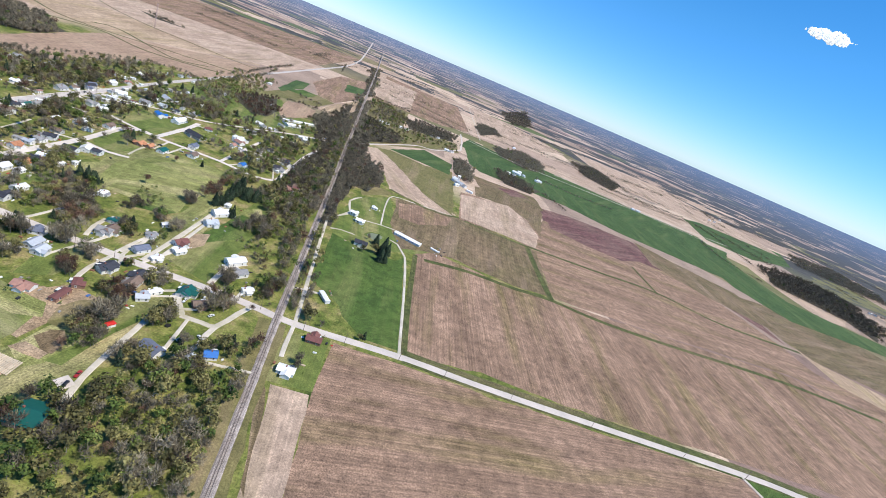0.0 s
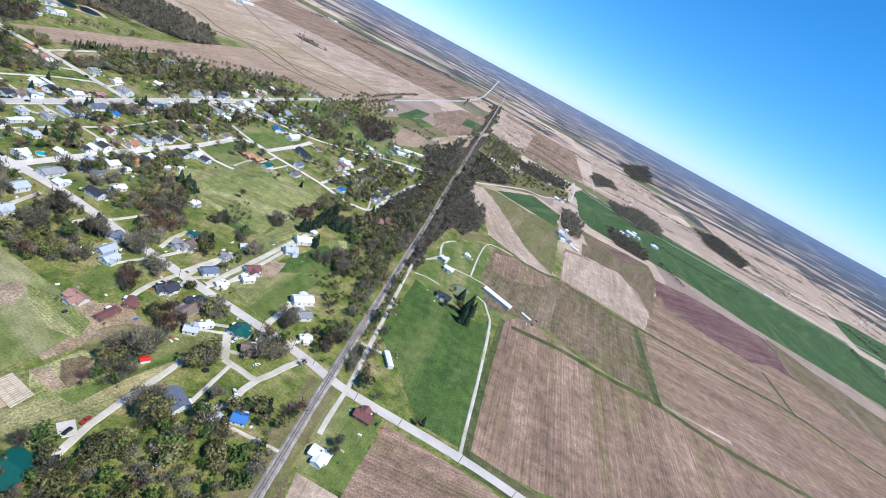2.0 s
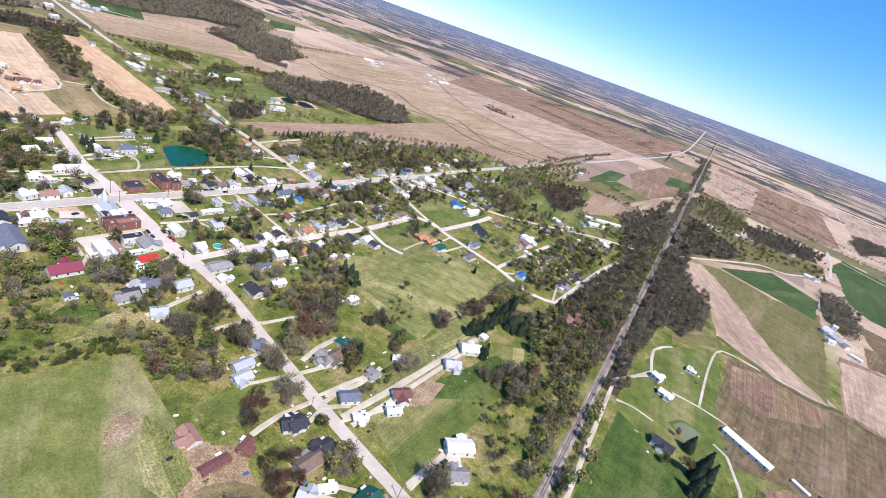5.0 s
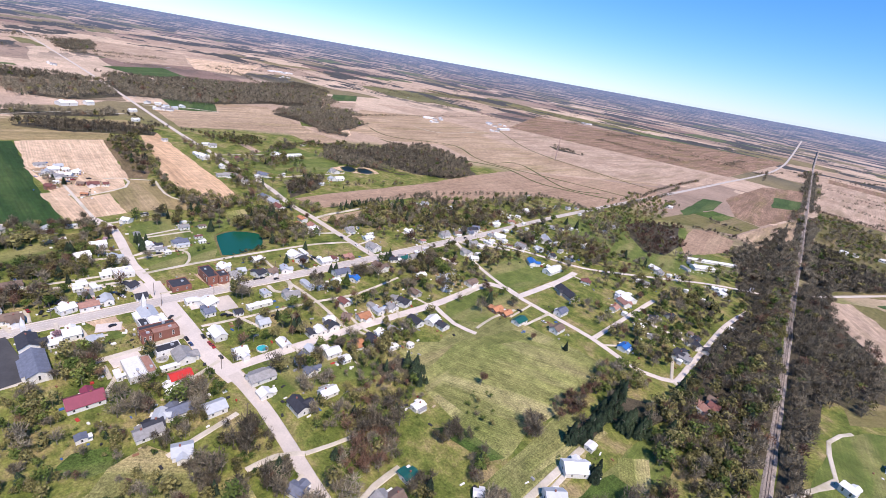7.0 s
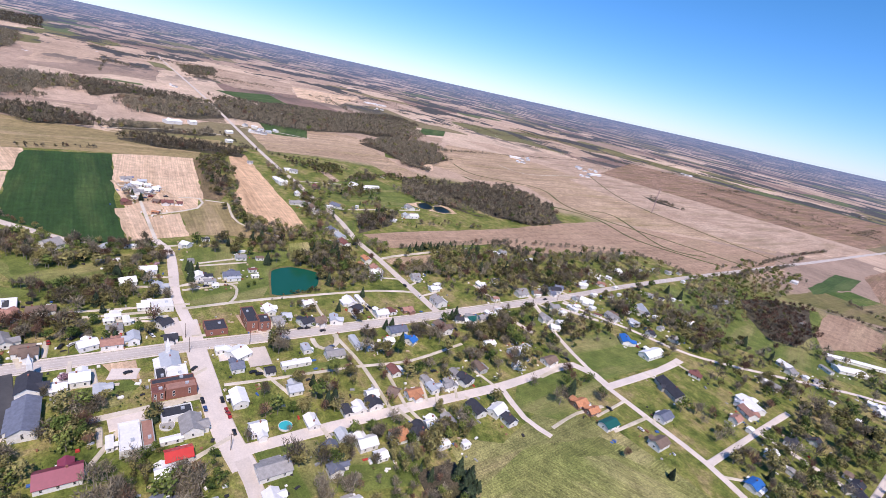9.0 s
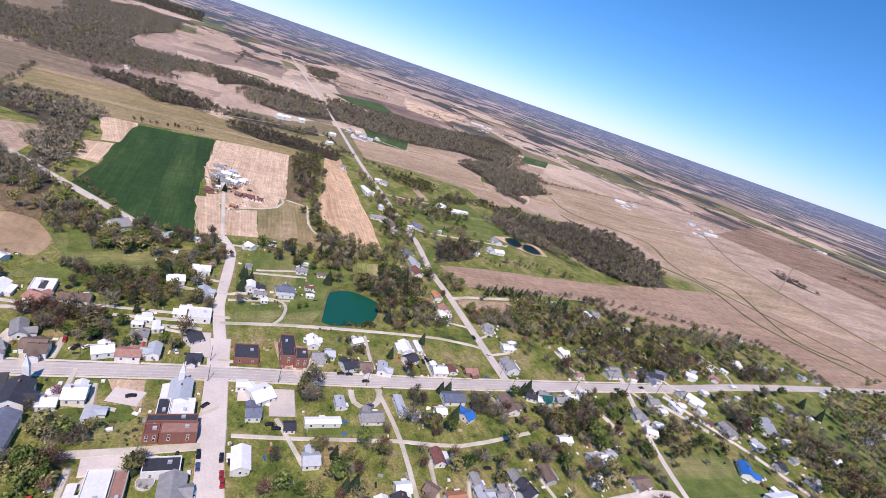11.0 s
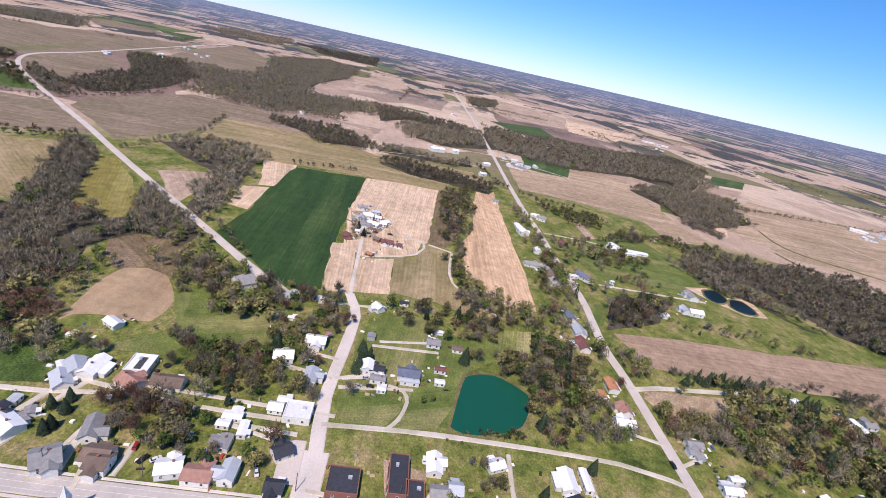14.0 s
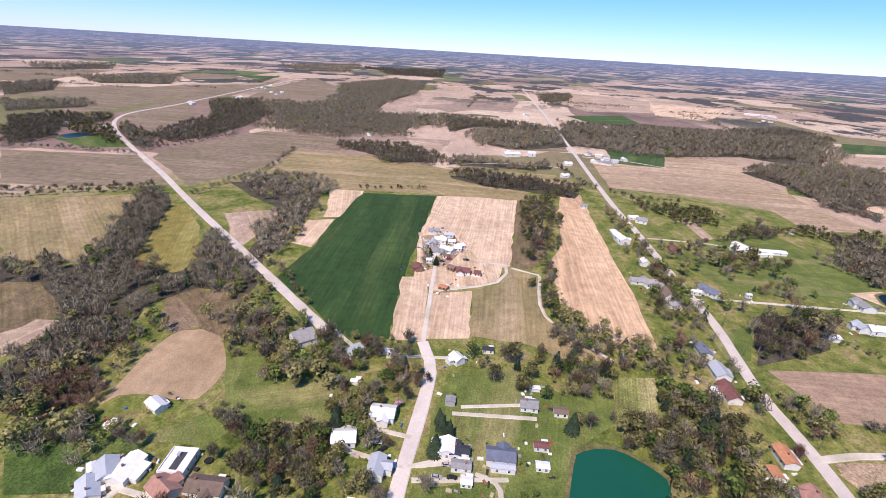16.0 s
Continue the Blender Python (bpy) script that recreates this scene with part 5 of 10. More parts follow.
field("wheat", (-944.4, 198.8), (-959.3, 298.8), (-810.4, 298.9), (-741.2, 295.8), (-627.9, 303.2), (-621.7, 286.1), (-634.5, 263.6), (-698.7, 197.3), (-759.4, 203.4))
field("bare", (-959.7, 300.2), (-975.3, 404.3), (-760.4, 387.6), (-753.3, 382.3), (-759.6, 354.6), (-787.9, 332), (-824.2, 323.5), (-823, 297.2))
field("bare", (-718.6, 295.7), (-722.8, 316.4), (-628.2, 323.5), (-627.7, 302.1))
field("bare", (-694.2, 323.5), (-704.8, 353.9), (-636.8, 354.4), (-632, 326.8))
field("straw", (-705, 354.8), (-718.7, 374.3), (-753.8, 384.8), (-742, 411), (-675.6, 408.6), (-627.2, 445.6), (-622.7, 418.6), (-636.6, 391.5), (-640.2, 355))
field("fallow", (-967.5, 403.9), (-964.6, 440.1), (-793.6, 421.5), (-752, 404.6), (-760.4, 387.6))
field("orange", (-1011, 464.5), (-1018.9, 492.8), (-837.7, 487.3), (-725.3, 485), (-645.1, 479.3), (-639.5, 464.9), (-667.7, 429.7), (-703.5, 420.4), (-761, 419.4), (-827.5, 442.4), (-920.6, 448.8))
field("tan", (-1265.1, 556.6), (-1237.8, 686.3), (-1380.4, 729.1), (-1353.6, 858), (-1163.8, 832), (-1026.5, 817.4), (-948.6, 831.3), (-928, 743.6), (-1033.5, 746.8), (-1060.7, 642.1), (-1070.6, 547.4), rows=90)
field("olive", (-849.7, 11.6), (-844.4, 31.5), (-790.6, 77.7), (-726.8, 114.5), (-688.8, 123.1), (-695.4, 77.3))
field("straw", (-814.3, -159.2), (-873.8, -42.3), (-781, 3.7), (-704.5, 39.4), (-685.8, 21.1), (-689.4, -30.9))
field("dull", (-1023.5, -374.1), (-1052.8, -174.9), (-920.9, -42.1), (-883.9, -121.1), (-869.1, -215.5), rows=90)
field("dull", (-1049, -149.4), (-1117.2, -166.9), (-1264.8, -125), (-1334.6, -99.6), (-1324.5, 12.7), (-1261.6, 101.1), (-1202.3, 96.8), (-1192.2, 27.5), (-1062.5, 32.4), (-916.7, -9.6), rows=90)
field("straw", (-884.7, 13.6), (-1029.1, 47.1), (-1174.7, 23.9), (-1172.6, 155.8), (-1114.3, 308.1), (-1047.8, 436.9), (-968.5, 407.6), (-962.8, 244.6), (-952.5, 160.6), (-998.4, 60.6))
field("pale", (-831.3, 82.1), (-860.9, 134.3), (-806.9, 145), (-752.6, 142.2), (-769.6, 122.6))
field("bare", (-952.5, 160.6), (-956.8, 204.5), (-848.4, 203.2), (-844.7, 188.6))
field("bare", (-831.8, 174.4), (-841.9, 200.1), (-761.9, 202.5), (-768.4, 181.1))
field("soil", (-544.8, 170.8), (-556.7, 169.1), (-589.0, 165.1), (-607.5, 167.0), (-614.5, 170.0), (-619.7, 187.7), (-610.1, 200.5), (-583.9, 217.0), (-569.0, 218.0), (-556.8, 215.6), (-554.3, 204.9), (-556.3, 186.6), (-553.1, 175.0))
field("pale", (-601.6, 59.2), (-613, 96.4), (-573.4, 88.2))
field("meadow", (-610, 443.2), (-612.8, 460.5), (-603.4, 465.7), (-579, 456.4), (-571.5, 433.8))
field("dull", (-1596.6, 330.6), (-1599.5, 544.7), (-1335.1, 525.5), (-1319.9, 406.2), (-1389.7, 336.5), rows=90)
field("meadow", (-311.2, 445.4), (-292.5, 475.7), (-305.4, 519.8), (-281.5, 560.4), (-236.1, 567.1), (-199.1, 569.2), (-196.2, 495.1), (-199.8, 444.2), (-223.8, 427.6), (-253.7, 431.9))
field("lawn", (-371.1, 619.8), (-368.3, 684), (-353.3, 683.3), (-309.3, 699.3), (-313.5, 606), (-359.2, 596.8))
field("meadow", (-266.6, 215.8), (-266.8, 266.9), (-229.9, 266), (-198.1, 260.1), (-179.2, 249.1), (-177.1, 223), (-180.8, 186.1), (-208.1, 157.8), (-276.6, 173))
field("dirt", (-198.1, 260.1), (-181.7, 281.5), (-153.3, 274.7), (-160.6, 246.2), (-179.3, 243.8))
field("lawn", (-861.8, 593.8), (-937.2, 683.8), (-870.2, 703.2), (-794.3, 728.2), (-746.3, 696.7), (-742.4, 573.3), (-783.4, 557.2))
field("lawn", (-151.4, 344.5), (-150.7, 397.9), (-145.3, 462.9), (-145.6, 527.6), (-120.4, 504), (-114.4, 414.4), (-116.5, 366.9), (-115.9, 331.7))
field("lawn", (-227.9, 326.2), (-200.8, 327.2), (-192.4, 303.9), (-195.5, 284.1), (-212.8, 275))
field("lawn", (-588.8, 213.8), (-608.7, 228.6), (-597.3, 265), (-596.3, 292.6), (-546.8, 293.9), (-549.3, 258.4), (-542.4, 238.6))
field("lawn", (-341.3, 342.8), (-335.4, 375.1), (-303.2, 372.6), (-298.4, 343.9))
field("lawn", (-532.3, 377.7), (-560.3, 409.9), (-504.3, 395.2), (-496.9, 373.7), (-495.9, 343.2), (-522, 347.5))
field("lawn", (-599.6, 345.9), (-610.5, 379.4), (-589.8, 410.2), (-620.9, 442.4), (-571.5, 433.8), (-548.8, 406.9), (-522.9, 400.4), (-519.1, 351.8), (-523.2, 339), (-561.3, 338.4))
field("fallow", (-20.2, 168.8), (-35.6, 242), (-39.9, 249.9), (-24.1, 174.7))
field("pasture", (-20.7, 738.3), (-0.7, 731.2), (-47.2, 671.1), (-64.8, 729.3))
field("bare", (-822.3, 294.4), (-837.1, 328.4), (-764.5, 359.6), (-758.8, 380), (-721.8, 374.3), (-698.3, 325.2), (-720.8, 306.3))
field("bare", (-763.9, 679.4), (-772.6, 711.5), (-753.0, 723.7), (-762.3, 740.0), (-748.0, 754.5), (-717.2, 749.0), (-714.6, 721.4), (-727.2, 707.4), (-740.3, 692.7))
field("lawn", (-523.5, 341.4), (-527, 366.3), (-522.9, 400.4), (-502.2, 397.4), (-494.9, 340.5))
field("lawn", (-418.4, 293.2), (-410.8, 298.5), (-395.5, 287.7), (-393.2, 266.4), (-414.5, 263.3))
field("lawn", (-400.7, 374.8), (-400.7, 422.8), (-390.5, 420.4), (-391.2, 374.5))
field("lawn", (-324.5, 392.4), (-312.6, 432), (-285.8, 415.8), (-299.5, 370.6))
field("meadow", (-169.1, 336.8), (-184.6, 397.8), (-190.1, 501.5), (-161.5, 498.6), (-152.7, 400.5), (-149.2, 347.5))
field("lawn", (-672.9, 521.5), (-687.1, 559.5), (-642.3, 537.3), (-639.8, 522))
field("lawn", (-341.5, 534.9), (-331.8, 576.7), (-310.8, 602.9), (-289.7, 533.4), (-314.7, 504.8), rows=90)
field("pale", (-471.2, 384.7), (-447, 379.5), (-444.9, 367.1), (-476.6, 363.1))
field("bare", (-436.5, 281.2), (-435.7, 297.9), (-417, 299.1), (-419.8, 288.4))
field("hay", (-271.3, 442.4), (-284.4, 489.3), (-271.9, 543), (-238.8, 568.3), (-201.1, 559.7), (-196.6, 481.7), (-192.9, 456.3), (-188, 432), (-188.1, 423.7), (-220, 423.6), (-257.5, 427.3))
field("hay", (-180.8, 434.5), (-179.5, 444.8), (-175.2, 494), (-164.7, 500.1), (-169.2, 455.8), (-171.6, 428.3))
field("hay", (-147.1, 484.3), (-133.7, 499.6), (-122.6, 475.8), (-134, 459.8))
field("hay", (-289, 232), (-290.1, 251.6), (-295.4, 268.4), (-296.3, 280.8), (-285.4, 280), (-282.3, 262.7), (-281, 238))
field("hay", (-260.3, 294.1), (-258.2, 309.8), (-245.2, 309.5), (-246.4, 296.3))
field("turf", (-314.2, 247), (-319, 253.4), (-314, 268.4), (-299.2, 269.4), (-299.6, 255.8), (-307.8, 246.9))
field("turf", (-154, 400.1), (-143.2, 469.3), (-127.2, 469.3), (-124, 434.5), (-126.6, 414.3), (-147.5, 386.9))
field("turf", (-230.1, 407.8), (-220, 423.6), (-188.6, 427), (-193.2, 416.1))
field("dirt", (-160.4, 377.9), (-161.3, 397.8), (-147.5, 408.1), (-142.5, 384.8), (-148.9, 370.9))
field("fallow", (-610.4, 165.1), (-653.3, 156.1), (-682, 163.9), (-668.9, 192.7), (-610.4, 202.2), (-619.4, 178.4))
field("dirt", (-813.5, 298.5), (-830.4, 328.9), (-790.6, 343.9), (-748.3, 329.9), (-732.9, 311.8))
field("dirt", (-560.3, 540.7), (-566.7, 600.3), (-546.3, 595.5), (-540.7, 551.2), (-546, 537.9))
field("meadow", (-181.4, 203.2), (-168, 216.9), (-160.9, 255.1), (-144.3, 300.5), (-118.3, 296.6), (-126.3, 249.9), (-126.2, 213.5), (-132.2, 201.6), (-147.1, 185))
field("dirt", (-192.7, 209.2), (-191.4, 228.6), (-191.9, 255.9), (-173.8, 264.8), (-173.7, 246.3), (-176.5, 226.9), (-177.6, 211.4), (-180.9, 202.9))
field("bare", (-169, 197.5), (-170.8, 211.9), (-154.9, 209.1), (-157.3, 194.1))
field("hay", (-168, 216.9), (-164.5, 240), (-157.8, 252.8), (-145.2, 240.3), (-146.8, 213), (-153.9, 206.3))
field("fallow", (-164.8, 229.5), (-161.6, 237.9), (-147.8, 228.4), (-150.3, 217.6))
field("hay", (-611.2, 444.2), (-613.9, 467.5), (-578.4, 457.6), (-573.9, 435.8))
field("pasture", (-130.9, 1088.9), (-66.6, 1356.1), (121.2, 1454.1), (124.7, 1309.4), (33.6, 1195.4), (-102.4, 987.5))
field("clover", (-46.0, 1036.6), (30.0, 1173.1), (102.1, 1126.1), (93.9, 1010.1), (27.4, 1023.2))
field("pale", (-99.3, 942.6), (-69.8, 1002.1), (-21.5, 928.3), (39.2, 800.8), (102.9, 728.5), (72.4, 723.6), (31.5, 755.9), (-20.0, 814.6), (-58.7, 827.4))
field("pasture", (-69.8, 1002.1), (-44.8, 1025.9), (28.0, 1012.6), (104.1, 985.0), (100.7, 843.4), (97.0, 733.6), (39.2, 800.8), (-21.5, 928.3))
field("fallow", (6.4, 708.5), (33.8, 720.4), (106.7, 721.3), (157.4, 732.6), (244.4, 712.7), (234.0, 547.1), (176.3, 540.9), (118.7, 564.1), (56.3, 547.4), (24.4, 528.1), (5.0, 600.6))
field("stubble", (8.6, 696.0), (38.8, 717.3), (96.8, 716.2), (87.0, 673.9), (43.7, 634.0), (13.8, 634.0))
field("pale", (116.6, 883.0), (147.5, 902.7), (226.4, 939.7), (258.8, 867.5), (266.9, 798.6), (247.2, 727.4), (198.4, 733.0), (152.6, 735.9), (113.2, 739.7))
field("fallow", (153.3, 997.3), (211.6, 1038.4), (322.2, 1023.2), (272.5, 804.0), (264.1, 863.1), (228.3, 954.0), (150.7, 914.8))
field("tilled", (215.4, 1073.1), (268.1, 1113.8), (297.4, 1082.7), (246.6, 1037.1))
field("tilled", (312.5, 1003.8), (388.1, 1055.5), (479.3, 1058.6), (555.8, 1020.4), (557.1, 924.9), (459.7, 852.9), (386.8, 860.8), (313.0, 890.2))
field("fallow", (573.1, 1061.7), (666.9, 999.2), (782.5, 940.2), (790.3, 763.6), (727.4, 782.3), (632.2, 835.5), (557.3, 910.4))
field("clover", (824.0, 1332.5), (923.6, 1331.9), (952.0, 1192.2), (975.9, 1075.0), (1259.7, 990.2), (1160.8, 898.8), (890.1, 885.3), (818.3, 993.5))
field("fallow", (-651.0, 8.4), (-676.0, 25.3), (-681.5, 72.1), (-674.4, 116.4), (-625.2, 111.9), (-615.1, 84.8), (-593.3, 67.7))
field("pale", (-587.0, 74.1), (-610.4, 74.3), (-613.2, 97.4), (-590.2, 92.7), (-571.5, 90.1))
field("fallow", (-610.4, 165.1), (-628.0, 147.6), (-661.5, 131.6), (-676.2, 144.6), (-648.6, 175.5), (-619.1, 195.7), (-623.1, 180.0))
field("straw", (-806.1, -150.9), (-827.8, -133.2), (-870.6, -36.5), (-795.5, -7.4), (-697.7, 35.1), (-686.2, -8.3), (-689.3, -30.9))
field("paddock", (-278.9, 209.1), (-271.9, 232.5), (-263.5, 268.5), (-241.4, 266.7), (-209.6, 264.6), (-191.1, 259.5), (-179.9, 248.8), (-172.9, 241.6), (-175.0, 215.9), (-177.3, 191.2), (-180.0, 168.6))
field("dirt", (-200.0, 261.5), (-191.9, 272.1), (-167.4, 269.6), (-171.9, 258.3), (-167.1, 242.1), (-170.1, 224.6), (-173.5, 225.4), (-176.1, 245.0), (-179.9, 260.7))
field("pasture", (-171.9, 258.3), (-167.4, 269.6), (-154.5, 278.8), (-143.7, 268.3), (-150.8, 252.6), (-159.2, 241.0), (-167.1, 242.1))
field("lawn", (-142.3, 267.1), (-131.0, 285.2), (-127.3, 270.5), (-133.9, 249.3), (-136.5, 234.0), (-139.2, 214.8), (-148.5, 214.6), (-144.5, 234.1), (-136.5, 251.2))
field("dirt", (-169.0, 217.1), (-164.6, 223.9), (-150.3, 220.3), (-150.4, 214.6), (-159.3, 215.1))
field("fallow", (-158.5, 223.9), (-162.3, 237.6), (-155.6, 240.1), (-147.7, 230.9), (-148.4, 220.3))
field("hay", (-254.6, 432.4), (-271.7, 488.4), (-256.7, 542.7), (-203.4, 570.1), (-192.1, 526.2), (-190.5, 488.5), (-192.9, 459.0), (-190.4, 432.3), (-204.0, 427.9), (-228.0, 434.1))
field("dirt", (-552.9, 532.5), (-559.6, 556.4), (-562.8, 582.3), (-544.2, 588.8), (-533.1, 561.8), (-541.3, 542.1))
field("lawn", (-517.7, 334.2), (-526.8, 364.6), (-524.0, 370.5), (-509.5, 369.6), (-496.9, 361.0), (-497.1, 336.5))
field("lawn", (-528.9, 376.3), (-537.8, 403.8), (-517.8, 399.0), (-499.7, 389.6), (-495.2, 363.7), (-508.0, 371.0))
field("lawn", (-588.4, 225.4), (-605.4, 266.0), (-590.1, 285.5), (-560.3, 281.0), (-553.9, 251.3), (-565.2, 229.8))
field("lawn", (-522.6, 147.5), (-518.2, 167.8), (-525.0, 201.6), (-548.4, 225.7), (-537.8, 243.4), (-527.7, 236.9), (-526.9, 211.6), (-511.0, 192.4), (-496.2, 171.2))
field("stubble", (-1185.0, 1738.8), (-689.9, 1895.6), (-459.8, 1983.2), (-503.2, 3336.1), (-815.9, 2970.1), (-1267.8, 2584.6), (-1514.5, 2420.9), rows=90)
field("pale", (-1037.0, 1396.9), (-733.0, 1374.0), (-555.2, 1377.4), (-439.0, 1548.0), (-446.9, 1918.3), (-678.3, 1866.4), (-962.7, 1788.0), (-1162.4, 1709.1), rows=90)
field("lawn", (-423.6, 940.0), (-369.0, 1040.3), (-308.6, 1104.2), (-268.7, 956.8), (-206.4, 1000.2), (-150.3, 1097.7), (-130.5, 946.6), (-184.3, 908.1), (-249.6, 847.1), (-302.9, 811.7), (-360.7, 842.8))
field("lawn", (-430.2, 896.9), (-387.2, 929.0), (-324.4, 904.2), (-327.4, 845.8), (-385.3, 837.6))
field("ruddy", (-281.8, 995.6), (-301.6, 1115.3), (-277.3, 1149.4), (-237.1, 1127.6), (-225.6, 1039.9), (-258.1, 941.9))
field("tan", (-244.2, 1176.6), (-233.8, 1303.7), (-198.9, 1565.0), (-158.9, 1238.7), (-171.1, 1180.8), (-181.8, 1102.4), (-222.2, 1138.6))
field("pasture", (-358.5, 1103.9), (-348.5, 1261.0), (-287.8, 1338.4), (-236.0, 1314.8), (-249.2, 1178.2), (-303.4, 1133.5))
field("clover", (-381.8, 1448.6), (-346.8, 1481.6), (-332.0, 1346.5), (-345.0, 1199.3), (-361.4, 1232.0))
field("turf", (-343.4, 1244.8), (-328.6, 1334.1), (-286.3, 1332.5), (-293.1, 1255.0))
field("stubble", (-355.9, 1541.8), (-354.8, 1950.7), (-266.2, 2119.2), (-202.2, 1589.4), (-237.1, 1320.4), (-287.8, 1338.4))
field("clover", (-296.3, 1793.1), (-230.6, 1848.4), (-212.4, 1682.8), (-268.3, 1601.0))
field("pale", (-274.7, 2620.2), (-75.0, 2555.1), (-53.3, 1714.5), (-191.5, 1789.9))
field("pasture", (-188.6, 1742.9), (-52.8, 1696.7), (-39.3, 1175.2), (-120.4, 1034.7), (-148.8, 1328.2))
field("dirt", (-221.3, 238.6), (-228.8, 246.8), (-226.1, 254.8), (-216.9, 251.9), (-211.1, 241.6), (-215.1, 236.3))
field("hay", (-222.0, 256.5), (-204.4, 261.3), (-179.5, 257.9), (-172.1, 245.2), (-186.1, 240.7), (-207.6, 246.1))
field("meadow", (-289.3, 252.9), (-300.8, 263.6), (-305.0, 281.0), (-284.0, 294.8), (-266.5, 293.6), (-264.4, 285.5))
field("turf", (-517.3, 148.4), (-531.8, 151.9), (-528.6, 180.4), (-523.9, 210.4), (-506.1, 208.4), (-497.0, 200.3), (-492.7, 172.1))
field("clover", (129.3, 1444.9), (287.5, 1404.2), (416.8, 1362.1), (548.8, 1263.7), (701.2, 1269.5), (852.1, 1275.1), (933.2, 1206.7), (1091.9, 1445.0), (955.8, 1458.1), (803.3, 1495.9), (639.5, 1536.5), (492.5, 1541.8), (308.2, 1586.2), (171.3, 1652.4))
field("dirt", (-559.7, 535.0), (-562.0, 562.7), (-565.0, 594.8), (-555.5, 601.7), (-537.8, 582.5), (-537.1, 559.2), (-541.8, 537.8), (-550.6, 534.0))
field("turf", (367.0, 306.0), (378.0, 284.0), (395.0, 262.0), (440.0, 255.0), (500.0, 296.0), (430.0, 302.0))
field("pasture", (-41, 100), (-49, 167), (-66, 312), (-45, 312), (-27, 167), (-19, 100))

# ---- roads, railway and ponds ----
railway((44.7, -527.7), (-36.3, 167.6), (-53.6, 316.1), (-71.9, 486.0), (-106.3, 793.0), (-139.5, 1084.5), (-454.7, 3920.6))
road("verge", 17, (532.3, 302), (427.3, 309.5), (365.2, 314.3), (141.7, 317.2), (49.0, 321.0))
road("road", 7, (532.3, 299.1), (427.3, 306.5), (365.2, 311.3), (141.7, 314.2), (45.7, 318.9), (-39.6, 317.1), (-68, 321.5), (-103.7, 325.5), (-141.2, 326.9), (-182.9, 329.4), (-228.7, 333), (-300.0, 338.6), (-336.0, 336.4))
road("street", 11.5, (-330.0, 336.8), (-357.0, 333.0), (-384.2, 331.7), (-437.4, 331.3), (-475.6, 331.3))
road("street", 6.6, (-473.0, 331.3), (-513.2, 328.3), (-552.3, 331), (-597.6, 333.4), (-616.6, 328.7), (-628.3, 324.6))
road("lane", 3.8, (-624, 325.2), (-746.3, 320.1))
road("highway", 8.8, (-447.0, 150.0), (-444.2, 232.0), (-443.6, 290.0), (-443.0, 335.0), (-440.2, 400.0), (-438.2, 510.0), (-438.4, 701.2), (-442.6, 940.1), (-432.7, 1758.9), (-440.5, 2636.6), (-587.1, 4150.6))
road("street", 7.4, (-341.7, 339.7), (-341, 425.2), (-336.5, 513.5), (-337.7, 595.7), (-307.3, 601.4))
road("street", 6.2, (-306.1, 599.7), (-305, 674.9), (-308.2, 714.8))
road("street", 3.9, (-427.8, 683.2), (-360.5, 716.3), (-310.7, 738.1), (-260.4, 792.7), (-202.5, 861.3), (-153.8, 900))
road("street", 4.8, (-306.1, 599.7), (-258.7, 598.9), (-224.9, 598), (-176.6, 588.8), (-152.7, 601.6))
road("street", 3.9, (-152.7, 601.6), (-154.7, 679.2), (-155.7, 756.7), (-150.1, 819.6))
road("street", 3.9, (-223.6, 600.1), (-224, 682.9), (-223.7, 736.4))
road("street", 3.9, (-222, 677.7), (-154.7, 679.2))
road("street", 3.9, (-450.3, 653.6), (-372.5, 617), (-306.1, 599.7))
road("street", 3.9, (-335.3, 512.3), (-304.9, 506.3), (-284.2, 511.3))
road("lane", 3.0, (-289.7, 517.9), (-293.7, 547.2), (-291.6, 574.8))
road("road", 6.6, (-3159, 554), (-1952.1, 547.8), (-1473.2, 540.2), (-1029.3, 530), (-872.9, 531.8), (-755.2, 531.7), (-686.2, 533.1), (-612.8, 525.9), (-567.9, 527.8), (-499.1, 527.6), (-443.4, 527.8))
road("road", 7, (-628.7, 261.7), (-740.6, 148.2), (-933.9, -46.8), (-1342.2, -434.8), (-1684.1, -488.2), (-2436.1, -572.6), (-2873.1, -614.5))
road("lane", 3.8, (-728.3, 551.2), (-730.3, 684.9))
road("lane", 3.0, (-862.2, 537.7), (-859.7, 598.8), (-852.8, 624.8))
road("lane", 3.0, (45.6, 320.3), (33.9, 510.5), (11.6, 544.2))
road("lane", 3.8, (-40, 318.5), (-65, 517), (-65.4, 547.4), (-47.2, 583.3))
road("lane", 3.0, (-47.2, 583.3), (-56.6, 630.5), (-45.1, 659))
road("lane", 3.0, (-62.2, 552.5), (-48.8, 588.7))
road("lane", 2.2, (-58.7, 517), (-46.5, 522.3), (-30, 522))
road("lane", 2.2, (-27.5, 576.6), (-5.4, 581.6), (17.2, 581.5))
road("lane", 2.2, (-5.4, 581.6), (-9.2, 669.2), (-3.5, 717.8), (30.5, 723.8), (102.2, 733.3))
road("lane", 3.8, (-40, 318.5), (-38.5, 290.1), (-37, 275.8))
road("lane", 3.8, (-112.3, 331.7), (-114, 370.1))
road("lane", 3.8, (-158.8, 334.3), (-159.3, 401.7), (-160.8, 458.9))
road("lane", 3.0, (-180, 330.1), (-181.8, 346.2))
road("lane", 6.5, (-125.8, 307.4), (-117.7, 295.4), (-111.2, 285.4))
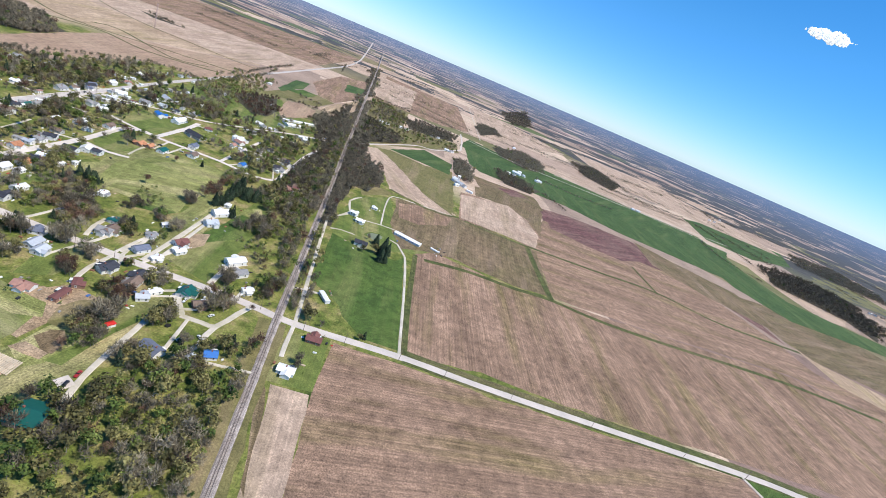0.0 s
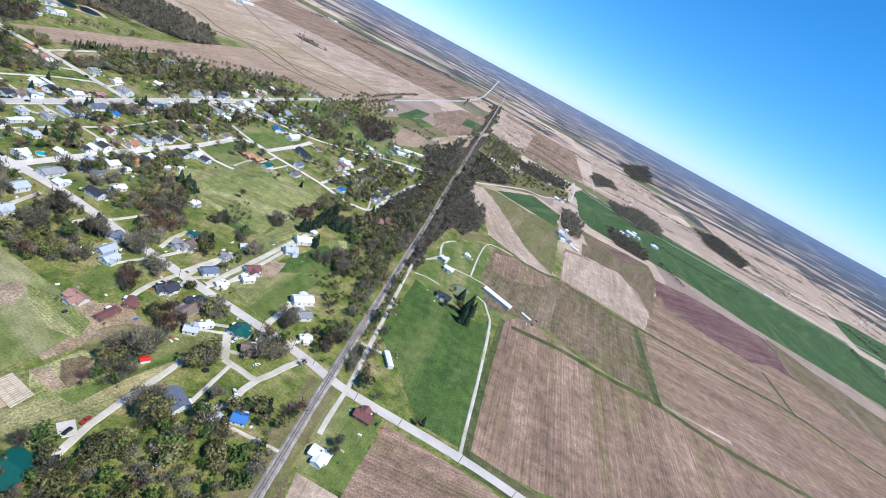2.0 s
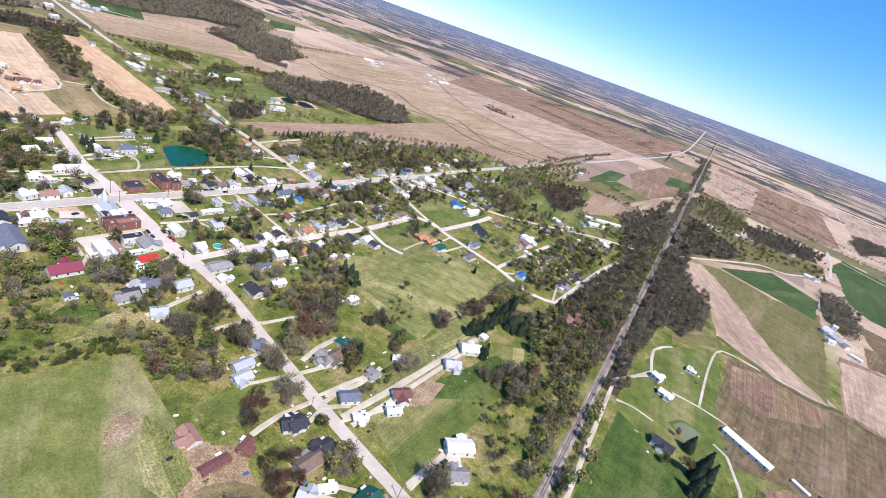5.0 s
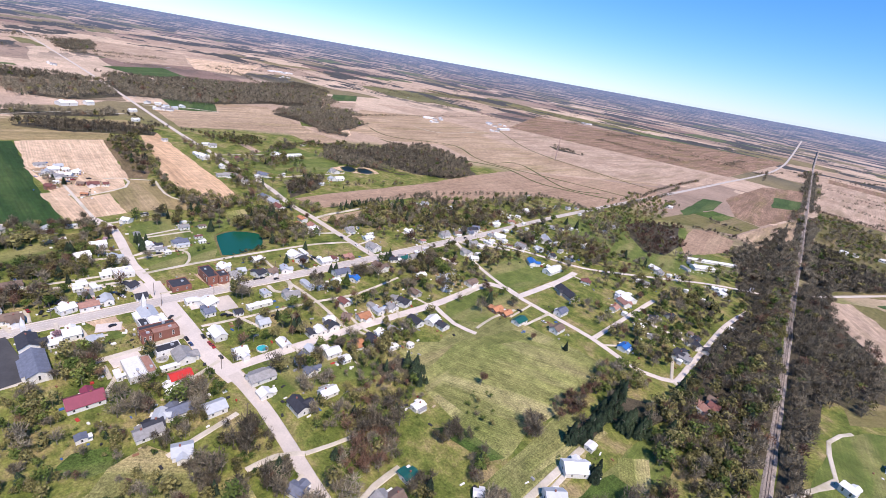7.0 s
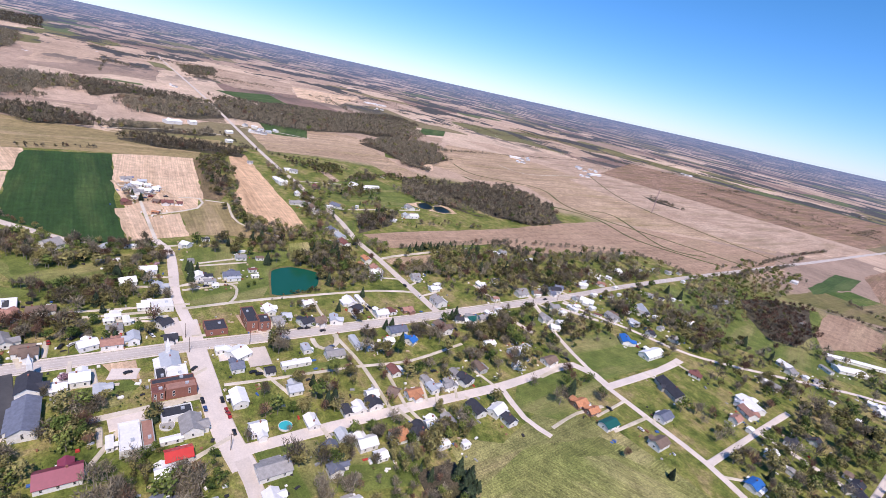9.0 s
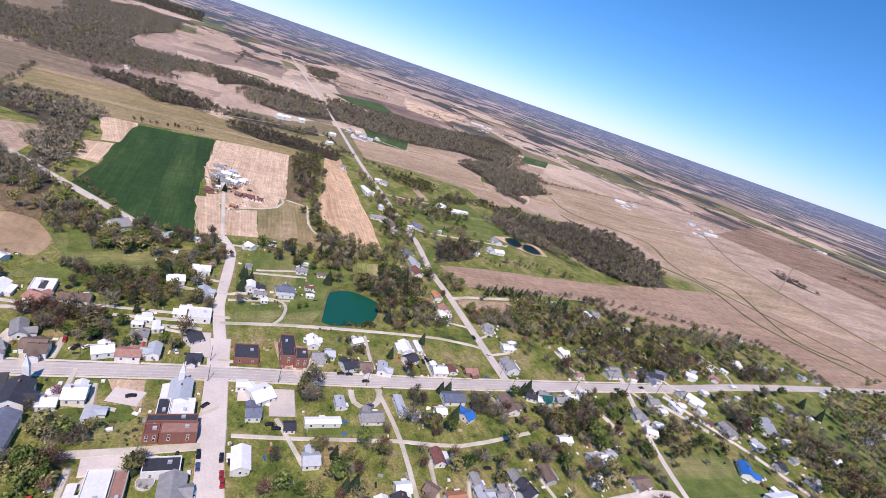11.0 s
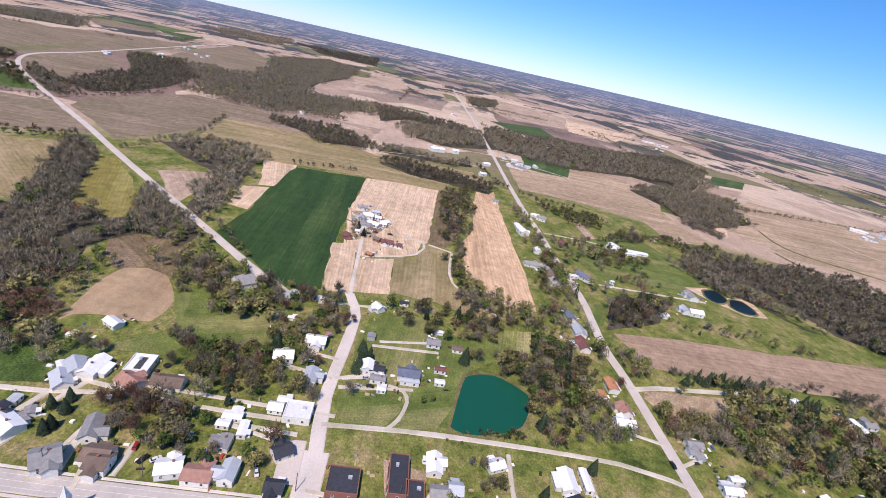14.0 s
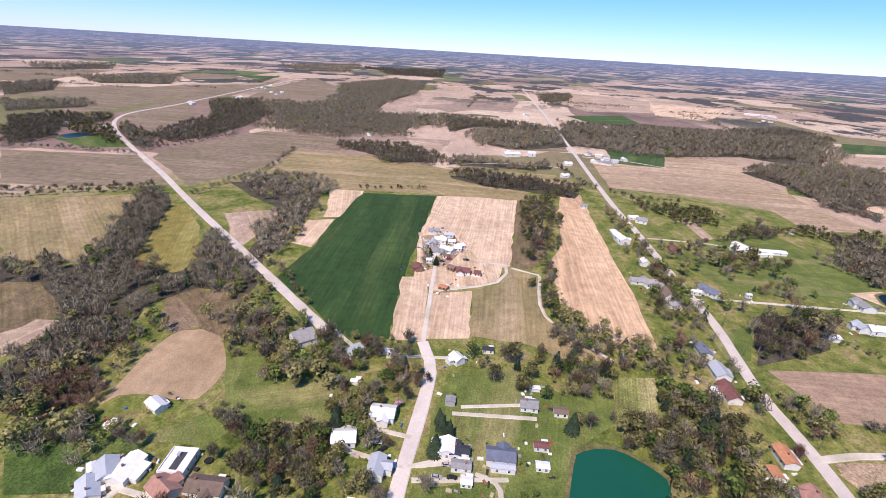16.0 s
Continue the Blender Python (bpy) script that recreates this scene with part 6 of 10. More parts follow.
road("lane", 5.5, (-111.2, 285.4), (-96.4, 285.0), (-86.6, 286.1), (-80.1, 307.6), (-74.0, 323.8))
road("lane", 4.6, (-86.6, 286.1), (-88.3, 273.9), (-87.7, 262.3), (-91.3, 254.0), (-99.2, 251.2))
road("lane", 5.0, (-125.9, 280.4), (-123.4, 289.4), (-119.7, 297.8))
road("lane", 4.4, (-126.6, 281.1), (-125.9, 258.8), (-126.1, 238.3), (-125.5, 211.0), (-121.8, 191.0))
road("lane", 5.5, (-388.0, 232.0), (-388.6, 280.0), (-390.6, 327.0))
road("lot", 9, (-381.5, 283.0), (-383.0, 299.0))
road("lane", 3.0, (-396.7, 340.1), (-393.5, 370.6), (-389.1, 427.8), (-384.1, 463.7), (-392.2, 518.3))
road("lane", 3.0, (-431.8, 423.6), (-389.1, 427.8), (-341, 425.2))
road("lane", 3.8, (-493.0, 330.0), (-494, 342.7), (-496, 393.3), (-492.3, 490.8), (-479.9, 530.3))
road("lane", 3.0, (-504.6, 233.3), (-501.2, 295), (-499.7, 335.9))
road("lane", 3.0, (-571.6, 352.6), (-579.7, 394.7))
road("lane", 3.0, (-566.1, 348.3), (-568.6, 392.5))
road("lane", 3.0, (-550, 310.1), (-546.6, 329.9))
road("lane", 3.0, (-530.2, 334.2), (-534.1, 350.7))
road("lane", 3.0, (-522.4, 333.6), (-528.3, 376.3))
road("road", 4.6, (-106.3, 972.6), (-62.6, 1057.7), (8.0, 1189.2), (51.2, 1217.8), (131.4, 1367.4))
road("road", 4.6, (131.4, 1367.4), (141.5, 1544.9), (141.7, 1688.8))
road("lane", 6.0, (129.6, 1640.3), (302.5, 1550.0), (492.5, 1543.0), (680.0, 1547.0), (865.1, 1552.2), (1186.2, 1584.0))
road("lane", 3.0, (237.2, 2977.1), (219.9, 1721.2))
road("lane", 3.0, (-746.3, 320.1), (-784.4, 316))
road("lane", 3.0, (-699.6, 327.3), (-723.9, 374.4), (-759.4, 382.5), (-760.7, 359.7))
road("lane", 3.0, (-742, 411), (-675.6, 408.6), (-627.2, 445.6))
road("lane", 3.0, (-754.3, 387.4), (-744.2, 411.2))
road("lane", 3.0, (-481.7, 206.8), (-504.8, 215.5))
road("lane", 3.8, (-474.4, 197.8), (-502.9, 206.2))
road("lane", 3.0, (-502.9, 206.2), (-499, 231.9), (-492.9, 269.6))
road("lane", 3.0, (-451, 254.3), (-469, 254.4))
road("lane", 3.8, (-448.5, 234.2), (-474.2, 230.2))
road("lane", 2.6, (-529.5, 361.5), (-525.9, 370.5), (-517.0, 373.0), (-502.7, 368.5), (-495.0, 362.4))
road("lane", 3.4, (-494.2, 271.3), (-493.3, 293.0), (-492.6, 323.4))
road("lane", 3.6, (-490.5, 176.4), (-491.7, 202.2), (-495.0, 222.0), (-492.7, 231.0))
road("apron", 13, (-429.9, 365.9), (-408.6, 364.9))
road("lot", 14, (-418.3, 289.9), (-428.3, 292.7))
road("apron", 10, (-456, 321.7), (-480.7, 320.1))
road("tar", 22, (-437.9, 230.7), (-387.1, 238))
road("lane", 3.0, (364.1, 309.7), (372.9, 289.7))
road("lane", 4.5, (-334.5, 552.6), (-338.8, 580.7))
road("verge", 7, (57.7, 520.6), (114.3, 533.0), (174.6, 533.0), (232.0, 538.0), (297.0, 528.0), (398, 530), (600, 545), (756.5, 532.6))
road("verge", 9, (229.0, 715.0), (229.6, 624.5), (232.6, 541.0))
road("verge", 4, (476.7, 837.3), (479.5, 777.7), (481.9, 726.3))
road("verge", 6, (118.9, 730.0), (182.2, 718.0), (240.8, 720.6), (342.7, 724.0), (477.7, 733.0), (588.7, 695.0), (757, 700))
road("verge", 5, (-12.4, 749.6), (57.9, 718.8), (109, 735.2))
road("verge", 5, (46.3, 526.2), (46.6, 404.1), (49.1, 323.7))
road("verge", 4, (-1111.7, 1023.9), (-1004.9, 1014), (-912, 1140.6), (-757.9, 1087.8), (-565.8, 1162.5), (-419.4, 1217.5))
road("verge", 4, (-1142.8, 1615.8), (-856.7, 1405.9), (-617.4, 1362.9), (-428.2, 1364.6))
road("verge", 5, (-977.9, 957.2), (-830.4, 982.7), (-708.4, 1084.8), (-582.4, 1063.2), (-458.8, 1134.4))
road("verge", 4, (-748, 1136.1), (-713.4, 1174.9), (-552.8, 1096), (-498.1, 1147.8))
road("lot", 14, (-434.9, 349.9), (-420.1, 349.5))
road("lane", 4.5, (-213.9, 341.6), (-218.4, 357.4), (-219.7, 374.3))
road("lane", 4, (-184.3, 335.5), (-179.8, 358.7), (-182.6, 381))
road("lane", 5.5, (-166.2, 333.3), (-165, 371.1), (-164.7, 415.8), (-164.4, 472.2))
road("lane", 4, (-183.9, 288.7), (-186.2, 305.2), (-184.2, 328.6))
road("lane", 6, (-113.2, 332.4), (-112.5, 356.2), (-106.5, 369.7))
road("lane", 4, (-292.8, 286.2), (-297, 302.8), (-302.5, 325))
road("lane", 4, (-263.5, 312.2), (-263, 327.4), (-256, 340.3))
road("lane", 3, (-256, 340.3), (-253, 354.6), (-250.8, 370.8))
road("lane", 3.8, (491.7, 1618.9), (717.4, 1623.6), (839.5, 1536.5), (1000.9, 1502.2), (1150.7, 1391.3))
road("lane", 3, (-1298, 546.9), (-1286.7, 619), (-1248, 689.7))
road("lane", 3, (-1141.7, 291), (-1187.9, 401.2), (-1184.8, 497.8))
road("lane", 3, (-1148.1, 1218.3), (-1062.5, 1251.8), (-1096.1, 1497.1))
road("lane", 4, (-430.5, 406.5), (-420, 406.5), (-415.3, 413.5), (-420.4, 421.4), (-431.3, 425))
road("lane", 2.5, (-488.8, 427.4), (-467.5, 425.8), (-450.3, 426.1))
road("lane", 4, (-484.2, 468.8), (-466.1, 468.5), (-445, 468.5))
road("street", 3.9, (-438.5, 594.6), (-409.2, 594.3), (-387.9, 597.7))
road("street", 3.9, (-436.1, 664.9), (-417.2, 669.7), (-386.6, 693))
road("lane", 3, (-432.7, 276.7), (-417.9, 278.3), (-411.3, 278))
road("lane", 3, (-484.1, 602.7), (-456.9, 604), (-446, 608.4))
road("lane", 2.2, (-496, 813.6), (-463.3, 815.5), (-446.3, 805.8))
road("lane", 2.2, (-524, 769.1), (-484.8, 768.9))
road("lane", 5.5, (-560.4, 527.6), (-566.4, 550.0), (-569.3, 575.4), (-576.8, 635.4))
road("lane", 3, (-803.5, 302.7), (-796.3, 317.5), (-789.7, 340.1))
road("apron", 8, (-132.2, 201.6), (-128.4, 207.5))
water("pond", (-502.8, 397.2), (-540.5, 407), (-549.4, 412.4), (-552.9, 428.8), (-541.9, 445.5), (-533.2, 448.3), (-510.4, 439.1), (-501.3, 420.7), (-499, 404.6))
water("scum", (-17.1, 534.1), (-11.6, 545.2), (1.8, 545.2), (-0.7, 531.9), (-7.1, 525.5))
water("deep", (-762, 701.1), (-768.2, 719.2), (-745.9, 720.4), (-734.7, 702.4), (-743.1, 695.2))
water("deep", (-748.8, 725.3), (-749.8, 741), (-722.9, 739.7), (-720, 721.8), (-730.8, 715.2))
water("deep", (-1149.4, -391.2), (-1176.4, -388.1), (-1193.6, -364.3), (-1167.9, -348.6), (-1132.4, -360.4))

# ---- buildings ----
house(-29.5, 262.8, 0, 11.5, 7.2, 2.8, "W", "W")
house(-21.3, 303.4, 0, 11.5, 7.2, 2.8, "R", "N")
house(-127.2, 179.8, 0, 14.7, 15.3, 2.8, "T", "N")
house(-121.6, 309.9, 90, 11.5, 7.2, 2.8, "T", "W")
house(-176.0, 308.3, 63, 11.6, 8.1, 3.3, "D", "W")
house(-153.2, 300.8, 90, 13.0, 8.1, 2.8, "N", "G")
house(-226.9, 309.5, 90, 11.5, 7.2, 3.3, "L", "W")
house(-218.6, 304.5, 90, 10.0, 7.2, 2.8, "L", "W")
house(-205.3, 356.8, 90, 13.0, 8.1, 3.3, "N", "W")
house(-247.2, 412.7, 90, 8.6, 5.4, 2.8, "W", "W")
house(-18.8, 498.9, 0, 14.4, 9, 3.7, "D", "W")
house(-31.1, 564.6, 0, 11.5, 7.2, 3.3, "W", "W")
house(-42.5, 580.6, -19, 8.4, 7.2, 4.7, "W", "W")
house(-21.5, 630.3, 0, 8.6, 5.4, 2.8, "W", "W")
house(33.0, 564.0, -21, 37.3, 8, 3, "W", "W")
house(70.7, 560.8, -25, 12.6, 3, 1.5, "W", "W")
house(-198.5, 265.4, 0, 11.5, 7.2, 2.3, "P", "W")
house(-178.0, 267.1, 90, 13.5, 5, 2.5, "R", "N")
house(-178.9, 283.1, 115, 9.3, 5, 2.5, "R", "N")
house(-458.1, 245.3, 90, 10.5, 9, 3.7, "N", "W")
house(-322.6, 348.2, 90, 15.7, 9.9, 3.3, "G", "W")
house(-322.7, 378.7, 0, 10.4, 7.2, 3.7, "U", "W")
house(-310.6, 375.4, 0, 6.5, 7.2, 3.7, "U", "W")
house(-320.8, 397.8, 90, 10.6, 8.1, 3.7, "W", "W")
house(-310.4, 401.5, 90, 6.4, 6.3, 2.8, "W", "W")
house(-320.3, 417.9, 90, 9.6, 7.2, 3.7, "O", "W")
house(-318.7, 431.3, 0, 10.7, 8.1, 3.7, "D", "W")
house(-321.4, 443.0, 0, 9.2, 6.3, 3.3, "W", "W")
house(-319.7, 453.2, 0, 8.9, 6.3, 3.3, "G", "W")
house(-321.5, 477.2, 0, 12.8, 8.1, 3.7, "D", "W")
house(-305.0, 491.8, 0, 8.5, 7.2, 3.7, "D", "W")
house(-315.4, 490.4, 106, 12.1, 8.1, 3.7, "W", "W")
house(-288.1, 374.2, 90, 10.6, 7, 3, "W", "W")
house(-307.4, 343.2, 0, 6.7, 7.2, 2.8, "W", "W")
house(-347.2, 310.3, 90, 11.5, 8.1, 3.7, "F", "W")
house(-339.2, 304.1, 90, 8.8, 6.3, 2.8, "W", "W")
house(-352.6, 265.1, 90, 16.8, 10.8, 3.3, "M", "W")
house(-310.8, 316.0, 90, 10.7, 9, 3.7, "L", "W")
house(-348.1, 684.0, -40, 14.4, 9, 3.7, "B", "W")
house(-323.0, 688.9, 90, 25.9, 10.8, 3.7, "W", "W")
house(-281.9, 651.9, -22, 25.7, 12.6, 3.7, "D", "G")
house(-263.8, 609.9, 90, 13.0, 8.1, 3.7, "U", "W")
house(-248.7, 578.6, 90, 13.0, 8.1, 3.7, "N", "W")
house(-275.5, 559.2, 90, 13.0, 8.1, 3.3, "T", "W")
house(-299.3, 556.7, 90, 11.5, 7.2, 2.8, "O", "N")
house(-289.8, 559.1, 90, 10.1, 6.3, 2.8, "O", "N")
house(-242.5, 705.9, -23, 19.9, 12, 4, "W", "W")
house(-286.7, 700.8, 17, 10.1, 6.3, 2.8, "R", "W")
house(-205.9, 686.6, 0, 7.0, 7.2, 3.7, "D", "W")
house(-207.0, 654.8, 90, 10.1, 6.3, 3.3, "W", "W")
house(-199.8, 607.8, 90, 11.5, 7.2, 3.3, "B", "W")
house(-165.4, 640.8, 0, 8.8, 9, 3.7, "D", "W")
house(-246.7, 766.9, 0, 9.7, 7.2, 3.7, "G", "W")
house(-180.8, 837.5, -30, 9.0, 7.2, 3.7, "W", "W")
house(-122.7, 590.9, 0, 7.3, 8.1, 3.7, "R", "W")
house(-161.2, 675.2, -44, 13.0, 8.1, 3.7, "D", "W")
house(-347.5, 807.5, 90, 10.1, 6.3, 2.8, "W", "W")
house(-229.7, 834.9, 16, 10.1, 6.3, 2.8, "G", "W")
house(-616.6, 249.5, 130, 13.1, 14, 4, "G", "W")
house(-800.7, 319.6, 90, 11.2, 8, 4, "W", "W")
house(-780.2, 328.1, 62, 12.6, 8, 3, "W", "W")
house(-734.4, 306.6, 28, 9.6, 6, 4, "R", "N")
house(-735.7, 345.3, 90, 11.7, 8, 3, "R", "W")
house(-725.5, 512.2, 0, 14.4, 9, 3.5, "N", "W")
house(-739.6, 506.4, 54, 13.8, 9, 3.5, "G", "W")
house(-737.6, 550.5, 30, 16.0, 10, 3.5, "U", "W")
house(-843.4, 505.8, 13, 16.0, 10, 5, "W", "W")
house(-787.9, 512.5, 0, 9.6, 6, 4, "W", "W")
house(-915.0, 547.2, 65, 12.6, 10, 4, "G", "W")
house(-830.8, 555.2, 7, 12.8, 8, 3, "R", "N")
house(-841.1, 623.1, 9, 16.0, 10, 4, "W", "W")
house(-835.4, 643.0, 102, 21.0, 5, 3, "W", "W")
house(-735.2, 669.6, 0, 16.0, 10, 4, "G", "W")
house(-1256.2, 407.9, 111, 29.7, 20, 6, "W", "W")
house(-1271.2, 445.9, 111, 14.0, 14, 6, "W", "W")
house(-453.2, 228.7, 124, 9.7, 10.8, 4.7, "G", "W")
house(-454.3, 248.0, 90, 8.3, 9, 4.2, "N", "W")
house(-471.4, 316.4, 125, 8.4, 7.2, 3.3, "D", "W")
house(-456.0, 274.4, 106, 9.9, 8.1, 3.9, "W", "W")
house(-454.4, 286.7, 90, 11.4, 8.1, 3.5, "P", "W")
house(-456.9, 298.1, -180, 10.1, 6.3, 4.2, "L", "W")
house(-473.0, 290.3, -180, 8.6, 5.4, 2.6, "G", "W")
house(-423.7, 314.8, -180, 15.8, 9.9, 4.7, "L", "W")
house(-422.1, 271.5, 90, 8.9, 9.9, 4.2, "W", "W")
house(-417.8, 262.3, 90, 7.3, 8.1, 2.8, "W", "W")
house(-410.2, 279.9, -180, 8.6, 5.4, 2.4, "L", "W")
house(-420.0, 250.3, 180, 15.5, 9.9, 5.6, "D", "W")
house(-395.6, 250.8, -180, 25.8, 10.8, 4.7, "U", "W")
house(-474.7, 387.3, 180, 11.5, 7.2, 3.3, "W", "W")
house(-458.5, 389.5, 90, 8.8, 8.1, 3.3, "G", "W")
house(-461.8, 396.9, 90, 6.5, 7.2, 3.3, "L", "W")
house(-450.9, 408.0, 107, 9.0, 9, 3.7, "D", "W")
house(-449.8, 419.0, 90, 8.6, 8.1, 3.5, "N", "W")
house(-448.9, 430.3, 163, 10.1, 6.3, 4.2, "L", "W")
house(-479.2, 418.5, 112, 8.8, 6.3, 2.8, "W", "W")
house(-474.4, 454.8, 0, 13.0, 8.1, 3.3, "W", "W")
house(-460.5, 454.6, 114, 9.9, 8.1, 3.7, "D", "W")
house(-476.7, 465.3, 0, 13.6, 4, 2.7, "W", "W")
house(-449.1, 472.8, 90, 10.9, 9, 3.7, "W", "W")
house(-451.6, 483.9, 0, 8.6, 5.4, 2.8, "R", "W")
house(-450.5, 499.5, 90, 10.1, 6.3, 2.8, "P", "N")
house(-481.8, 549.3, 90, 10.1, 6.3, 2.8, "W", "W")
house(-456.6, 537.3, 0, 14.0, 10.8, 4.2, "G", "W")
house(-506.3, 542.2, 90, 8.6, 5.4, 2.8, "G", "W")
house(-423.2, 353.6, 117, 11.3, 12.6, 3.7, "W", "W")
house(-409.1, 349.9, 90, 7.3, 8.1, 3.7, "U", "W")
house(-430.4, 344.0, 90, 5.9, 5.4, 3.7, "W", "W")
house(-399.7, 367.5, 90, 5.7, 6.3, 2.8, "D", "W")
house(-402.7, 385.3, 90, 19.3, 5, 3, "W", "W")
house(-417.4, 396.9, 0, 8.6, 5.4, 3.3, "L", "W")
house(-405.3, 413.5, 90, 13.0, 8.1, 2.8, "G", "W")
house(-415.1, 433.9, 0, 16.1, 5, 3, "L", "W")
house(-421.4, 473.0, 90, 14.9, 9.9, 3.7, "U", "W")
house(-405.3, 476.6, 116, 7.3, 8.1, 3.3, "B", "W")
house(-409.9, 459.6, 90, 6.9, 6.3, 2.8, "W", "W")
house(-414.7, 513.6, 0, 15.8, 9.9, 3.7, "N", "W")
house(-421.0, 550.8, 90, 10.1, 6.3, 3.3, "T", "W")
house(-419.9, 563.3, 90, 11.5, 7.2, 3.3, "G", "W")
house(-420.1, 544.0, 90, 6.2, 5.4, 2.8, "W", "W")
house(-378.9, 344.3, 180, 13.0, 8.1, 4.2, "W", "W")
house(-377.4, 376.2, 90, 8.1, 8.1, 3.3, "L", "W")
house(-347.5, 376.3, 0, 10.1, 6.3, 2.8, "W", "W")
house(-351.7, 348.0, 90, 8.1, 9, 3.7, "W", "W")
house(-349.5, 398.3, 0, 8.6, 5.4, 2.8, "D", "W")
house(-349.3, 406.5, 0, 8.8, 6.3, 2.8, "W", "W")
house(-349.1, 415.8, 0, 8.7, 8.1, 3.7, "D", "W")
house(-374.9, 444.6, 0, 10.1, 6.3, 3.3, "R", "W")
house(-355.3, 433.9, 40, 6.6, 7.2, 2.8, "N", "N")
house(-348.9, 445.3, 90, 10.4, 7.2, 3.3, "O", "W")
house(-349.5, 461.1, 0, 8.2, 6.3, 3.3, "L", "W")
house(-349.4, 475.6, 0, 9.6, 6.3, 3.3, "G", "W")
house(-350.3, 489.9, 18, 10.9, 8.1, 3.7, "D", "W")
house(-358.5, 509.6, 0, 10.9, 7.2, 3.3, "N", "G")
house(-358.9, 461.4, 0, 8.2, 5, 3, "G", "W")
house(-366.9, 555.6, 90, 13.0, 8.1, 3.3, "W", "W")
house(-383.4, 540.2, 90, 10.1, 6.3, 2.8, "W", "W")
house(-347.4, 575.6, 90, 13.0, 8.1, 3.3, "N", "W")
house(-350.3, 544.0, -21, 8.6, 5.4, 2.8, "W", "W")
house(-419.3, 713.6, 25, 14.2, 9, 3.7, "W", "W")
house(-412.2, 681.1, 0, 12.0, 5, 3, "W", "W")
house(-393.8, 700.3, 41, 7.9, 4, 2.6, "R", "W")
house(-418.4, 658.9, 90, 11.5, 7.2, 3.3, "G", "W")
house(-402.5, 629.5, 0, 13.0, 8.1, 3.7, "G", "W")
house(-387.3, 625.7, 61, 8.6, 7.2, 2.8, "W", "W")
house(-385.1, 713.9, 0, 14.2, 9, 3.7, "G", "W")
house(-390.2, 751.9, 90, 10.1, 6.3, 2.8, "W", "W")
house(-383.7, 761.5, 39, 10.0, 7.2, 3.3, "G", "W")
house(-368.9, 730.8, 0, 10.0, 7.2, 3.3, "L", "W")
house(-423.7, 551.7, 52, 11.2, 7.2, 3.3, "G", "W")
house(-421.5, 576.1, 90, 11.5, 7.2, 3.3, "W", "W")
house(-423.3, 537.8, 69, 7.5, 6.3, 3.3, "D", "W")
house(-452.3, 643.5, 90, 14.4, 9, 3.3, "G", "W")
house(-449.8, 664.3, 71, 9.2, 7.2, 3.3, "N", "W")
house(-451.0, 695.2, 68, 13.0, 8.1, 3.7, "D", "W")
house(-465.3, 742.8, 0, 10.7, 4, 2.6, "W", "W")
house(-454.6, 748.9, 57, 10.7, 7.2, 3.3, "W", "W")
house(-464.7, 791.6, 0, 9.5, 5, 2.8, "W", "W")
house(-452.6, 782.0, 44, 10.1, 6.3, 2.8, "P", "W")
house(-465.0, 816.4, 20, 7.2, 5.4, 2.6, "W", "W")
house(-473.1, 848.8, 58, 9.9, 6.3, 2.8, "W", "W")
house(-551.3, 696.6, 0, 17.8, 5, 3, "W", "W")
house(-525.3, 719.5, 71, 11.4, 7.2, 2.8, "L", "W")
house(-480.0, 608.6, 0, 10.1, 6.3, 2.8, "W", "W")
house(-571.6, 661.9, 90, 8.6, 5.4, 2.4, "W", "W")
house(-238.6, 691.9, -28, 13.0, 8.1, 3.3, "P", "W")
house(-260.1, 831.8, -14, 13.0, 8.1, 3.3, "W", "W")
house(-224.9, 908.3, 52, 30.2, 12.6, 3.7, "W", "W")
house(-240.9, 914.4, -47, 11.5, 7.2, 3.3, "G", "W")
house(-371.0, 942.7, 90, 10.1, 6.3, 2.8, "G", "W")
house(-286.8, 353.7, 0, 13.0, 8.1, 3.7, "D", "W")
house(-319.1, 300.6, 90, 12.6, 8.1, 3.3, "U", "W")
house(-315.2, 286.8, 90, 9.1, 8.1, 3.3, "D", "W")
house(-794.9, 311.9, 90, 7.8, 6, 3, "G", "G")
house(-774.6, 319.5, 90, 11.2, 7, 3, "G", "W")
house(-790.0, 338.2, 133, 11.2, 7, 3, "W", "W")
house(-740.3, 335.3, 61, 7.0, 6, 3, "N", "N")
house(-703.4, 331.3, 68, 7.0, 5, 2.5, "O", "N")
house(-826.0, 310.2, 103, 11.2, 7, 3, "G", "W")
house(-816.9, 326.7, 90, 9.3, 7, 3.5, "L", "W")
house(-206.6, 353.6, 0, 11.8, 8.1, 3.3, "G", "W")
house(-211.9, 374.2, 90, 8.6, 5.4, 2.8, "T", "W")
house(-178.8, 369.9, 90, 8.6, 5.4, 2.8, "G", "W")
house(-175.3, 309.5, 90, 9.9, 9, 3.3, "D", "W")
house(-155.4, 311.4, 90, 11.5, 7.2, 2.8, "D", "W")
house(-119.8, 310.4, 90, 10.5, 8.1, 3.3, "T", "W")
house(-312.1, 283.7, 90, 12.7, 8.1, 2.8, "G", "W")
house(-319.3, 291.3, 150, 7.7, 6.3, 4.2, "L", "W")
house(-290.4, 292.6, 73, 9.2, 9, 3.3, "L", "W")
house(-325.6, 258.4, 0, 4.5, 5, 2.5, "U", "W")
house(-161.4, 476.3, 90, 6.7, 5.4, 2.8, "W", "W")
house(-127.5, 581.4, -29, 12.7, 8.1, 3.7, "P", "W")
house(-159.8, 640.4, 0, 10.9, 9, 3.7, "G", "W")
